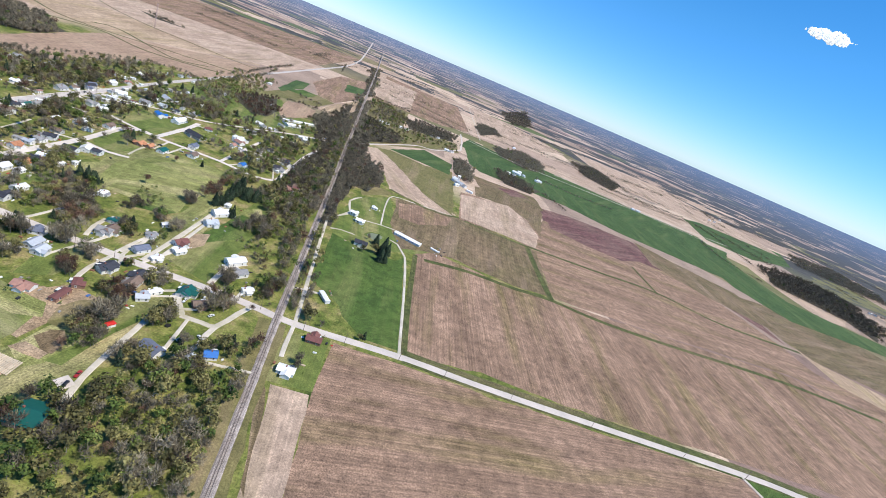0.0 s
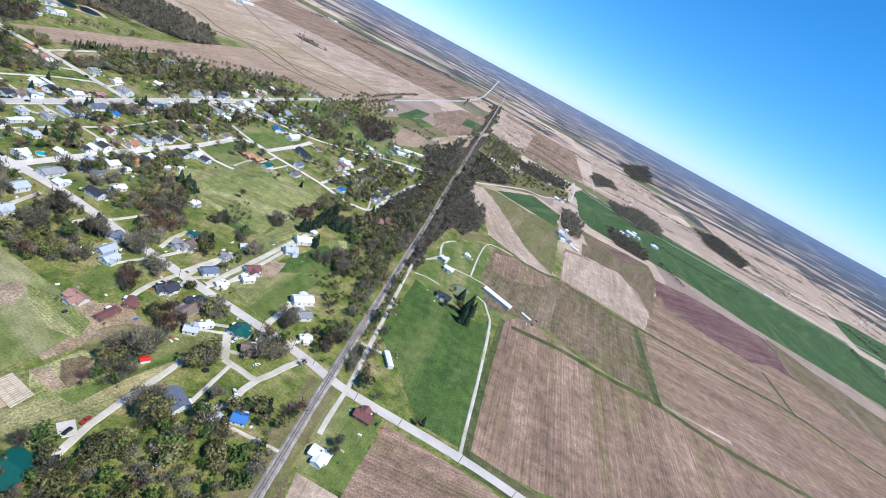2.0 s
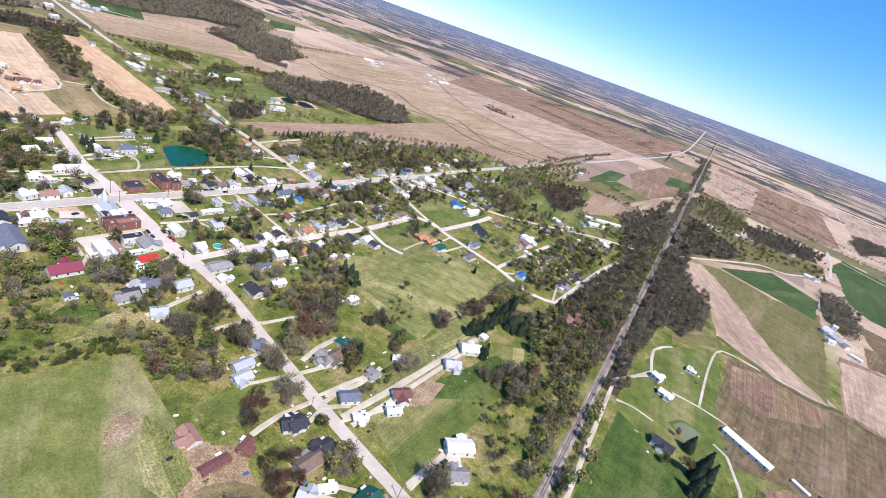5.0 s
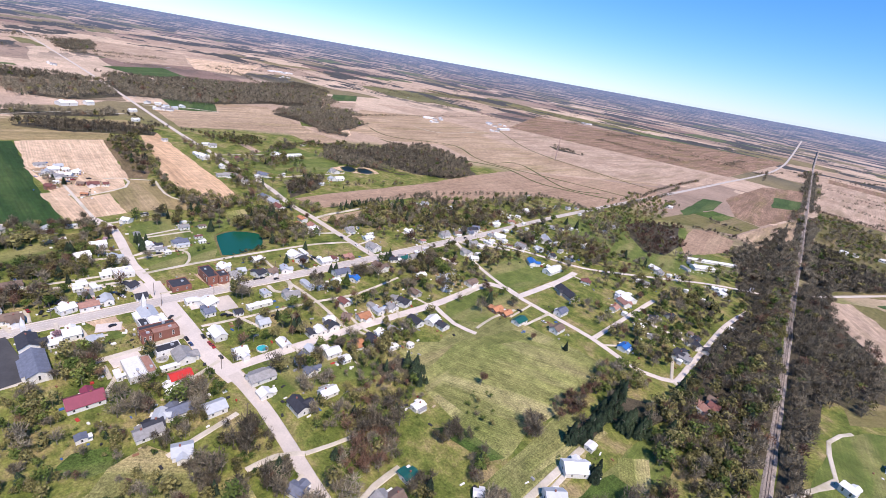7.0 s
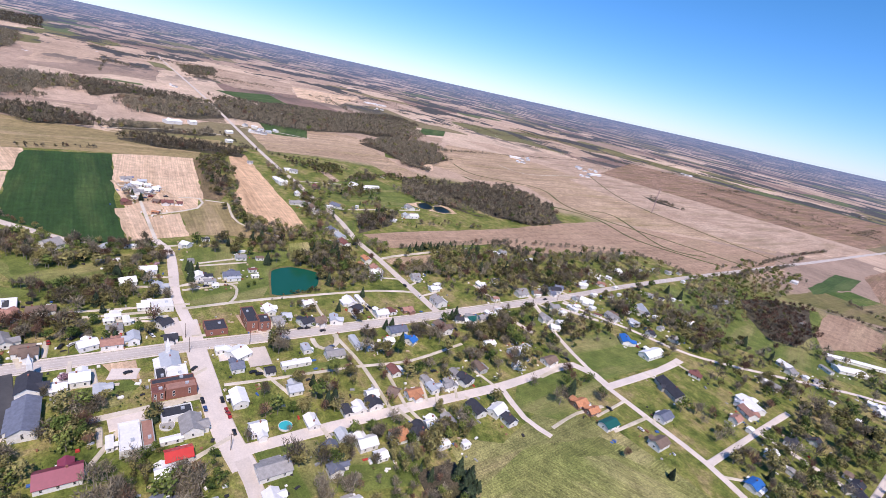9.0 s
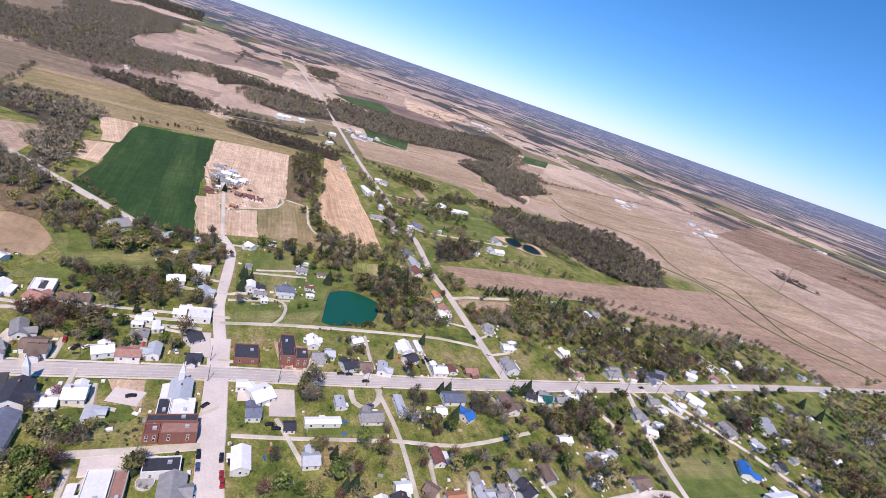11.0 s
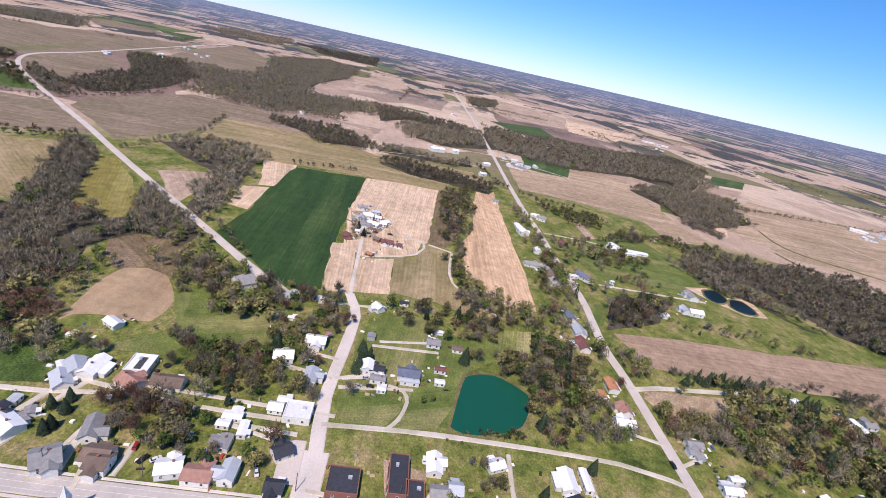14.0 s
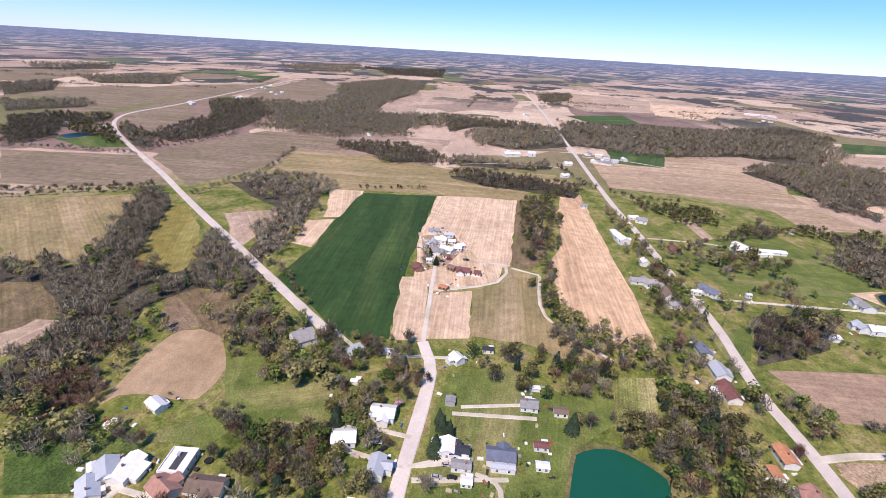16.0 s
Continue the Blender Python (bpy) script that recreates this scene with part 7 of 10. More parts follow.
house(-1239.0, -382.7, 158, 14.4, 9, 4, "W", "W")
house(-1247.5, -465.7, 117, 9.1, 8, 4, "G", "W")
house(-1658.1, -454.8, 177, 16.0, 10, 4, "W", "W")
house(-1882.3, -432.6, 176, 16.0, 10, 4, "W", "W")
house(-2361.6, -544.1, -177, 16.0, 10, 4, "W", "W")
house(-2447.6, 1432.0, 88, 60.0, 14, 5, "W", "W")
house(-2423.9, 1485.9, 85, 58.5, 12, 5, "W", "W")
house(-1210.6, 505.6, 109, 14.4, 9, 4, "W", "W")
house(-1117.0, 487.0, 121, 12.8, 8, 4, "W", "W")
house(-1309.6, 580.6, 77, 12.8, 8, 4, "W", "W")
house(-1319.3, 560.7, 153, 12.8, 8, 4, "G", "W")
house(-1287.3, 623.3, 14, 12.8, 8, 4, "W", "W")
house(-4416.7, 1305.6, 137, 16.0, 10, 4, "W", "W")
house(-1297.9, 1417.7, 56, 35.9, 14, 5, "W", "W")
house(-1238.0, 1683.4, 13, 23.5, 10.8, 4.7, "L", "W")
house(-1130.5, 1636.0, 90, 60.0, 16, 5, "W", "W")
house(-1351.4, 2665.9, 60, 60.0, 14, 5, "W", "W")
house(-382.8, 1223.5, 10, 13.0, 8.1, 3.7, "W", "W")
house(-552.9, 3465.3, 82, 14.4, 9, 3.7, "W", "W")
house(305.6, 1346.0, -30, 25.9, 10.8, 3.7, "W", "W")
house(380.8, 1357.6, -53, 14.4, 9, 3.7, "W", "W")
house(796.4, 1547.0, -36, 14.4, 9, 3.7, "W", "W")
house(-794.4, 312.0, 156, 11.0, 7, 3, "L", "W")
house(-800.8, 330.8, 90, 6.8, 6, 3, "W", "W")
house(-774.0, 316.9, 90, 7.4, 7, 3, "G", "W")
house(-784.7, 337.9, 90, 6.5, 6, 3, "W", "W")
house(-752.0, 314.2, 90, 5.1, 5, 3, "W", "W")
house(-733.4, 357.4, 90, 5.4, 6, 3, "R", "W")
house(-783.8, 306.2, 90, 4.5, 5, 3, "G", "W")
house(-765.0, 328.3, 90, 5.5, 5, 2.6, "N", "W")
house(-449.5, 603.5, 90, 7.6, 5.0, 3.0, "P", "W")
house(-459.0, 650.3, 90, 11.8, 6.7, 3.0, "G", "W")
house(-460.1, 688.6, 90, 6.7, 5.0, 3.0, "D", "W")
house(-455.5, 675.3, 90, 5.0, 3.4, 3.0, "W", "W")
house(-456.1, 707.2, 60, 10.1, 7.6, 3.0, "U", "W")
house(-472.8, 752.2, 90, 5.0, 3.4, 3.0, "W", "W")
house(-460.0, 758.7, 90, 10.1, 5.9, 3.0, "L", "W")
house(-472.9, 801.2, 40, 9.2, 3.4, 3.0, "W", "W")
house(-481.0, 858.0, 90, 7.6, 6.7, 3.0, "W", "W")
house(-473.2, 937.1, 90, 6.7, 4.2, 3.0, "W", "W")
house(-474.4, 901.7, 90, 6.7, 5.0, 3.0, "G", "W")
house(-458.7, 953.7, 90, 8.4, 5.9, 3.0, "G", "W")
house(-454.5, 976.5, 90, 7.6, 5.9, 3.0, "N", "W")
house(-392.4, 638.7, 90, 7.6, 5.9, 3.0, "W", "W")
house(-424.1, 763.9, 90, 6.7, 5.0, 3.0, "N", "W")
house(-423.4, 780.2, 90, 5.0, 3.4, 3.0, "W", "W")
house(-390.1, 721.9, 140, 10.1, 5.0, 3.0, "N", "W")
house(-400.3, 769.0, 90, 6.7, 5.0, 3.0, "D", "W")
house(-387.3, 775.5, 140, 20, 9, 3.0, "L", "W")
house(-412.8, 827.9, 40, 10.1, 6.7, 3.0, "G", "W")
house(-401.4, 837.6, 90, 6.7, 5.0, 3.0, "D", "W")
house(-395.9, 855.5, 90, 5.9, 4.2, 3.0, "W", "W")
house(-349.5, 729.1, 90, 8.4, 5.9, 3.0, "D", "W")
house(-332.7, 746.2, 90, 10.1, 7.6, 3.0, "G", "W")
house(-369.7, 569.2, 90, 8.4, 5.0, 3.0, "L", "W")
house(-373.8, 580.5, 90, 3.4, 2.9, 3.0, "W", "W")
house(-405.9, 441.2, 90, 5.0, 4.2, 3.0, "W", "W")
house(-404.3, 453.8, 90, 6.7, 5.9, 3.0, "D", "W")
house(-357.6, 418.9, 90, 7.6, 6.7, 3.0, "W", "W")
house(-532.8, 939.9, 90, 5.9, 4.2, 3.0, "G", "W")
house(-475.1, 717.6, 90, 5.9, 4.2, 3.0, "N", "W")
house(-480.1, 796.3, 90, 6.7, 4.2, 3.0, "G", "W")
house(-252.5, 824.0, 90, 11.8, 6.7, 3.0, "G", "W")
house(-240.0, 828.5, 90, 6.7, 4.2, 3.0, "W", "W")
house(-254.9, 768.8, 90, 5.9, 4.2, 3.0, "W", "W")
house(-247.1, 699.0, 90, 8.4, 6.7, 3.0, "L", "W")
house(-244.4, 717.0, 90, 6.7, 5.0, 3.0, "W", "W")
house(-238.6, 671.6, 90, 10.1, 6.7, 3.0, "P", "W")
house(-227.4, 669.5, 90, 5.0, 4.2, 3.0, "W", "W")
house(-193.3, 650.8, 90, 5.0, 4.2, 3.0, "G", "W")
house(-165.9, 649.4, 0, 8.4, 6.7, 3.0, "D", "W")
house(-161.0, 631.9, 90, 4.2, 3.4, 3.0, "W", "W")
house(-164.9, 687.6, 90, 7.6, 6.7, 3.0, "D", "W")
house(-171.6, 692.6, 90, 6.7, 5.0, 3.0, "N", "W")
house(-183.6, 852.6, 90, 8.4, 6.7, 3.0, "W", "W")
house(-210.5, 800.9, 90, 5.0, 3.4, 3.0, "W", "W")
house(-189.9, 792.6, 90, 5.9, 3.4, 3.0, "W", "W")
house(-148.0, 749.7, 0, 7.6, 3.4, 3.0, "W", "W")
house(-134.5, 927.9, 90, 6.7, 3.4, 3.0, "W", "W")
house(-163.2, 897.9, 90, 8.4, 2.9, 3.0, "L", "W")
house(-123.9, 599.3, 0, 10.1, 7.6, 3.0, "N", "W")
house(-62.4, 1110.1, 90, 9.2, 3.4, 3.0, "W", "W")
house(-489.3, 557.6, 90, 8.4, 3.4, 3.0, "W", "W")
house(-485.4, 634.3, 90, 7.6, 5.9, 3.0, "D", "W")
house(-428.3, 590.4, 90, 6.7, 5.0, 3.0, "W", "W")
house(-407.4, 659.9, 90, 7.6, 5.0, 3.0, "W", "W")
house(-303.8, 438.7, 90, 7.6, 4.2, 3.0, "W", "W")
house(-298.6, 451.3, 90, 5.0, 3.4, 3.0, "W", "W")
house(-430.6, 740.7, 90, 7.6, 5.0, 3.0, "W", "W")
house(-428.6, 707.6, 90, 8.4, 5.9, 3.0, "G", "W")
house(-370.8, 774.6, 90, 7.6, 5.0, 3.0, "W", "W")
house(-365.7, 904.2, 90, 7.6, 5.0, 3.0, "G", "W")
house(-300.2, 1008.8, 90, 6.7, 5.0, 3.0, "N", "W")
house(-225.7, 950.8, 44, 71.7, 8, 3.0, "W", "W")
house(-237.6, 880.2, -27, 14.0, 5.0, 3.0, "G", "W")
house(-556.8, 707.9, 90, 10.1, 6.7, 3.0, "G", "W")
house(-446.1, 684.6, 90, 8.4, 5.9, 3.0, "U", "W")
house(-439.7, 795.4, 90, 6.7, 4.2, 3.0, "W", "W")
house(-466.4, 854.0, 90, 6.7, 5.0, 3.0, "W", "W")
house(-413.8, 689.3, 90, 8.4, 5.0, 3.0, "W", "W")
house(-406.4, 707.2, 90, 7.6, 5.0, 3.0, "W", "W")
house(-188.7, 846.9, 90, 8.4, 6.7, 3.0, "W", "W")
house(-197.0, 712.0, 90, 8.4, 5.9, 3.0, "D", "W")
house(-151.0, 674.5, 90, 8.4, 5.9, 3.0, "D", "W")
house(-379.7, 769.5, 90, 7.6, 5.9, 3.0, "D", "W")
house(-352.5, 754.2, 90, 7.6, 5.0, 3.0, "G", "W")
house(-430.9, 945.5, 90, 5.9, 4.2, 3.0, "W", "W")
house(-358.7, 486.5, 0, 7.6, 5.9, 3.0, "G", "W")
house(-237.0, 325.0, 20, 9.2, 6.7, 3.0, "U", "W")
house(-331.5, 388.0, 0, 7.6, 5.9, 3.0, "L", "W")
house(-530.4, 730.9, 90, 10.9, 6.7, 3.0, "L", "W")
house(-452.7, 318.2, 90, 7.6, 6.7, 3.0, "D", "W")
house(-926.8, 540.2, 90, 10.9, 7.6, 3.0, "W", "W")
house(-958.3, 487.6, 90, 8.4, 5.9, 3.0, "G", "W")
house(-708.0, 512.0, 90, 10.1, 5.9, 3.0, "G", "W")
house(-734.7, 538.4, 90, 8.4, 5.0, 3.0, "W", "W")
house(-737.1, 581.5, 90, 4.2, 3.4, 3.0, "W", "W")
house(-920.6, 719.5, 90, 8.4, 5.9, 3.0, "N", "W")
house(-855.5, 504.0, 1, 33.6, 7, 3.0, "W", "W")
house(-746.5, 498.6, 87, 21.0, 8, 3.0, "G", "W")
house(-851.1, 634.4, 22, 27.5, 9, 3.0, "W", "W")
house(-845.3, 657.6, 90, 26.8, 8, 3.0, "W", "W")
house(-2090.5, -418.1, 0, 11.8, 7.6, 4, "W", "W")
house(-2044.2, -379.3, 50, 15.1, 7.6, 4, "G", "W")
house(-2114.1, -390.2, 100, 11.8, 7.6, 4, "L", "W")
house(-1865.4, -430.9, 0, 11.8, 7.6, 4, "W", "W")
house(-1829.9, -396.4, 50, 15.1, 7.6, 4, "G", "W")
house(-1681.3, -476.8, 0, 11.8, 7.6, 4, "W", "W")
house(-1280.9, 404.8, 0, 11.8, 7.6, 4, "W", "W")
house(-1267.6, 413.9, 50, 15.1, 7.6, 4, "G", "W")
house(-2468.3, 1478.0, 0, 11.8, 7.6, 4, "W", "W")
house(-2404.6, 1464.9, 50, 15.1, 7.6, 4, "G", "W")
house(-1365.9, 114.9, 0, 11.8, 7.6, 4, "W", "W")
house(-1636.9, 721.3, 0, 11.8, 7.6, 4, "W", "W")
house(-1626.6, 734.7, 50, 15.1, 7.6, 4, "G", "W")
house(-2223.7, 1363.2, 0, 11.8, 7.6, 4, "W", "W")
house(-2204.6, 1378.9, 50, 15.1, 7.6, 4, "G", "W")
house(-2242.2, -525.9, 0, 11.8, 7.6, 4, "W", "W")
house(-2226.7, -503.0, 50, 15.1, 7.6, 4, "G", "W")
house(-1250.6, 559.1, 0, 11.8, 7.6, 4, "W", "W")
house(-1244.4, 569.3, 50, 15.1, 7.6, 4, "G", "W")
house(-1276.8, 587.0, 100, 11.8, 7.6, 4, "L", "W")
house(-1258.6, 578.3, 0, 11.8, 7.6, 4, "W", "W")
house(-1240.4, 582.6, 50, 15.1, 7.6, 4, "G", "W")
house(-1264.6, 600.4, 100, 11.8, 7.6, 4, "L", "W")
house(-1301.6, 1429.3, 0, 11.8, 7.6, 4, "W", "W")
house(-1271.9, 1425.6, 50, 15.1, 7.6, 4, "G", "W")
house(-1312.8, 1491.4, 100, 11.8, 7.6, 4, "L", "W")
house(-1217.7, 1661.5, 0, 11.8, 7.6, 4, "W", "W")
house(-1187.1, 1654.4, 50, 15.1, 7.6, 4, "G", "W")
house(-1226.8, 1735.6, 100, 11.8, 7.6, 4, "L", "W")
house(-1195.1, 1727.2, 150, 15.1, 7.6, 4, "W", "W")
house(-1923.7, 477.7, 0, 11.8, 7.6, 4, "W", "W")
house(-1892.7, 484.6, 50, 15.1, 7.6, 4, "G", "W")
house(273.7, 1296.5, 0, 11.8, 7.6, 4, "W", "W")
house(290.1, 1301.5, 50, 15.1, 7.6, 4, "G", "W")
house(370.5, 1348.1, 0, 11.8, 7.6, 4, "W", "W")
house(776.4, 1547.3, 0, 11.8, 7.6, 4, "W", "W")
house(1456.2, 2156.8, 0, 11.8, 7.6, 4, "W", "W")
house(1495.5, 2173.5, 50, 15.1, 7.6, 4, "G", "W")
house(1637.4, 2351.0, 100, 11.8, 7.6, 4, "L", "W")
house(1511.5, 1420.8, 0, 11.8, 7.6, 4, "W", "W")
house(1589.2, 1357.0, 0, 11.8, 7.6, 4, "W", "W")
house(1616.7, 1363.3, 50, 15.1, 7.6, 4, "G", "W")
house(377.2, 1884.7, 0, 11.8, 7.6, 4, "W", "W")
house(-1229.7, 1368.5, 0, 11.8, 7.6, 4, "W", "W")
house(-1222.5, 1383.7, 50, 15.1, 7.6, 4, "G", "W")
house(-1275.0, 1459.5, 100, 11.8, 7.6, 4, "L", "W")
house(-1102.5, 1535.3, 0, 11.8, 7.6, 4, "W", "W")
house(-1093.7, 1552.9, 50, 15.1, 7.6, 4, "G", "W")
house(-1142.9, 1644.3, 100, 11.8, 7.6, 4, "L", "W")
house(-1133.8, 1663.9, 150, 15.1, 7.6, 4, "W", "W")
house(42.1, 1407.7, 0, 11.8, 7.6, 4, "W", "W")
house(58.1, 1413.7, 50, 15.1, 7.6, 4, "G", "W")
house(-49.0, 1342.3, 0, 11.8, 7.6, 4, "W", "W")
house(-34.3, 1347.6, 50, 15.1, 7.6, 4, "G", "W")
house(-102.6, 1307.9, 0, 11.8, 7.6, 4, "W", "W")
house(-88.7, 1312.9, 50, 15.1, 7.6, 4, "G", "W")
house(-100.4, 1088.4, 0, 11.8, 7.6, 4, "W", "W")
house(-88.7, 1091.6, 50, 15.1, 7.6, 4, "G", "W")
house(86.7, 1273.0, 0, 11.8, 7.6, 4, "W", "W")
house(101.6, 1277.8, 50, 15.1, 7.6, 4, "G", "W")
house(106.8, 972.8, -60, 13.4, 10.1, 6, "W", "W")
house(117.2, 960.0, -50, 20, 10, 4, "L", "W")
house(124.7, 951.5, -50, 13.4, 7.6, 4, "G", "W")
house(108.4, 938.1, 30, 10.1, 6.7, 4, "W", "W")
house(137.2, 925.6, -20, 13.4, 5.9, 3, "W", "W")
house(115.2, 1001.3, 0, 5.9, 5.9, 8, "W", "W")
house(320.1, 1378.1, 10, 11.8, 7.6, 4, "W", "W")
house(327.3, 1346.7, 40, 10.1, 6.7, 4, "L", "W")
house(-547.6, 199.6, 60, 10, 6, 3.0, "W", "W")
house(-531.9, 161.4, 40, 8, 3, 2.2, "N", "W")
house(-532.3, 186.6, 90, 4, 3, 2, "W", "W")
house(-508.0, 204.8, 40, 11, 9, 3, "L", "W")
house(-509.5, 212.6, 177, 14.1, 8, 3.4, "W", "W")
house(-498.2, 204.2, 40, 12, 8, 2.6, "L", "W")
house(-508.1, 197.5, 40, 6, 3.2, 2.2, "W", "W")
house(-502.4, 233.7, 60, 12, 9, 3, "P", "W")
house(-506.0, 250.1, 90, 15, 8.5, 3, "N", "W")
house(-539.9, 298.5, 100, 11, 9, 3.6, "W", "W")
house(-608.4, 284.3, 150, 11, 7, 3, "L", "W")
house(-581.7, 281.9, 90, 6, 3, 2.2, "G", "G")
house(-581.3, 292.8, 90, 5, 3, 2.2, "W", "W")
house(-467.7, 202.9, 60, 12, 9, 3.4, "W", "W")
house(-472.3, 195.5, 90, 9, 7, 3, "D", "W")
house(-482.7, 195.0, 0, 5, 4, 2.4, "L", "W")
house(-477.3, 205.5, 30, 5, 4, 2.2, "G", "W")
house(-471.2, 234.9, 15, 13, 7, 3.4, "G", "W")
house(-489.3, 288.1, 90, 9, 5, 2.4, "W", "W")
house(-483.7, 285.6, 90, 6, 4, 2.4, "W", "W")
house(-482.1, 295.4, 5, 9.4, 4, 2.5, "W", "W")
house(-498.3, 306.0, 90, 7, 6, 3, "W", "W")
house(-611.8, 304.1, 90, 9, 4, 2.6, "W", "W")
house(-610.9, 348.0, 40, 8, 6.5, 3.6, "W", "W")
house(-624.0, 366.9, 90, 7, 4, 2.6, "D", "W")
house(-558.4, 313.5, 90, 12, 9, 4, "W", "W")
house(-573.4, 346.8, 0, 5, 5, 3, "G", "G")
house(-591.4, 393.1, 90, 6, 3, 2.2, "W", "W")
house(-576.2, 388.8, 90, 9, 7, 3.2, "G", "W")
house(-573.8, 405.4, 90, 7, 5, 2.6, "N", "W")
house(-524.7, 317.5, 0, 11, 7, 4.2, "L", "W")
house(-540.0, 347.9, 0, 9, 8, 4.2, "W", "W")
house(-539.6, 351.7, 0, 9, 5, 4, "D", "W")
house(-531.4, 354.9, 90, 9, 5, 3, "G", "W")
house(-523.3, 357.7, 90, 5, 4, 2.4, "W", "W")
house(-538.4, 372.7, 90, 13, 8, 4.4, "U", "W")
house(-533.2, 373.8, 90, 11, 4, 3, "L", "W")
house(-548.4, 392.6, 90, 7, 4, 2.8, "R", "W")
house(-536.6, 392.0, 90, 6, 4, 2.4, "W", "W")
house(-504.6, 308.8, 90, 7, 4, 2.6, "W", "W")
house(-646.3, 508.1, 0, 13, 7, 3, "U", "W")
house(-624.5, 508.7, 0, 14, 9, 3.2, "L", "W")
house(-604.5, 505.6, 0, 16, 8, 3.2, "R", "W")
house(-604.9, 497.9, 0, 5, 4, 2.4, "W", "W")
house(-558.5, 510.8, 0, 12, 7, 3.4, "O", "W")
house(-547.5, 500.1, 0, 7, 5, 2.8, "O", "W")
house(-534.8, 510.0, 0, 10, 8, 3.6, "P", "W")
house(-522.7, 505.2, 90, 12, 7, 3.6, "W", "W")
house(-681.1, 611.7, 90, 9, 5, 2.6, "W", "W")
house(-695.6, 652.0, 90, 14, 9, 4, "W", "W")
house(-697.6, 641.9, 0, 10, 8, 4, "L", "W")
house(-512.5, 545.2, 90, 10, 6, 3, "G", "W")
house(-107.9, 244.0, -25, 14, 9, 3.2, "U", "W")
house(-76.6, 255.1, 20, 8, 7, 2.8, "B", "W")
house(-84.1, 245.2, 20, 8, 6, 2.6, "L", "W")
house(-139.7, 289.3, 30, 8, 6, 3, "L", "W")
house(-136.9, 299.4, 60, 9, 4, 2.6, "W", "W")
house(-139.1, 254.7, 60, 5, 3.5, 2.2, "F", "W")
house(-105.5, 301.8, 40, 11, 7, 3, "N", "N")
house(-85.3, 337.7, 40, 9, 5, 3, "W", "W")
house(-110.0, 372.7, 50, 16, 9, 4.2, "W", "W")
house(-99.9, 356.8, 50, 12, 8, 3.6, "G", "W")
house(-157.5, 373.9, 60, 11, 8, 3.2, "R", "W")
house(-151.4, 360.4, 60, 9, 6, 3, "W", "W")
house(-159.1, 340.9, 60, 9, 5, 2.6, "W", "W")
house(-173.7, 345.0, 60, 11, 8, 3.6, "U", "W")
house(-181.7, 395.0, 40, 6, 5, 2.6, "W", "W")
house(-155.6, 425.8, 50, 11, 9, 3.6, "L", "W")
house(-158.6, 452.5, 50, 15, 10, 3.8, "W", "W")
house(-28.5, 365.8, -55, 16, 4.2, 2.8, "W", "W")
block(-411.0, 308.7, 0, 11.5, 5.4, 5, "D", "W", "white church hall with a black flat roof")
block(-411.0, 317.0, 0, 11.5, 10.6, 5, "W", "W", "white church hall with a white metal roof")
block(-402.2, 313.8, 90, 21.4, 4.6, 6.2, "D", "K", "brick shop row with a black flat roof")
block(-396.2, 317.2, 90, 15.5, 6.8, 6, "P", "K", "old red brick shop with a rusty streaked metal roof")
block(-396.2, 306.0, 90, 6.2, 6.6, 5.2, "R", "K", "small dark brick lean-to beside a shop")
block(-377.5, 312.9, 90, 14.5, 8, 4, "D", "W", "long shop with a dark flat roof")
house(-365.5, 318.1, 0, 13.0, 10, 4, "G", "W")
block(-366.5, 291.5, 0, 20.0, 9.0, 4, "W", "W", "large workshop with a bright white flat roof")
block(-366.5, 299.0, 0, 19.0, 5.2, 3.4, "P", "G", "rust-streaked metal-roofed annex of a workshop")
house(-359.8, 308.6, 90, 10.0, 3.5, 2.5, "W", "W")
house(-367.0, 283.4, 0, 9.0, 3.0, 2.4, "W", "W")
block(-458.7, 346.1, 90, 13.9, 14, 4, "D", "K", "low brick building with a flat black roof")
block(-462.8, 370.0, -180, 22.2, 9, 7, "D", "K", "two-storey red brick hall with a black flat roof")
block(-454.9, 377.4, 90, 8.4, 11, 7, "D", "K", "two-storey red brick wing with a black flat roof")
block(-496.7, 317.6, 90, 13.3, 12, 4, "W", "W", "flat white roof strewn with scrap")
court = block(-516.0, 231.7, -177, 13.6, 11.5, 3.2, "W", "W", "white low building with a dark panel on its flat roof")
# thin dark panel lying on the middle of the white roof
bm = bmesh.new()
box(bm, (-5.2, -1.8, 3.36), (4.4, 1.6, 3.42))
part("dark_roof_panel", done(bm, "dark_roof_panel", TAR), court)
driveways()

# ---- vehicles, poles and small things ----
car(-416.9, 326.9, 135, "k")
car(-438.0, 417.3, 93, "k")
car(-441.2, 384.6, 94, "r", True)
car(-445.0, 402.3, 94, "k")
car(-444.4, 407.6, 94, "k")
car(-385.4, 326.6, -178, "k", True)
car(-378.3, 326.9, -178, "b")
car(-364.7, 326.5, -178, "w")
car(-382.7, 336.3, -180, "k", True)
car(-373.2, 336.8, -180, "r")
car(-355.1, 337.1, -180, "k")
car(-368.8, 337.3, -180, "r", True)
car(-403.0, 358.1, 97, "k")
car(-400.0, 361.2, 83, "k")
car(-462.5, 468.6, 11, "k", True)
car(-466.7, 468.4, 11, "w")
car(-461.2, 472.3, 6, "k")
car(-495.6, 523.6, 2, "k", True)
car(-471.8, 526.1, 2, "w")
car(-540.5, 314.4, 90, "w")
car(-536.8, 317.7, 140, "k", True)
car(-524.9, 344.3, 91, "s")
car(-525.6, 351.2, 91, "k")
car(-526.5, 357.7, 91, "w", True)
car(-532.3, 348.2, 105, "s")
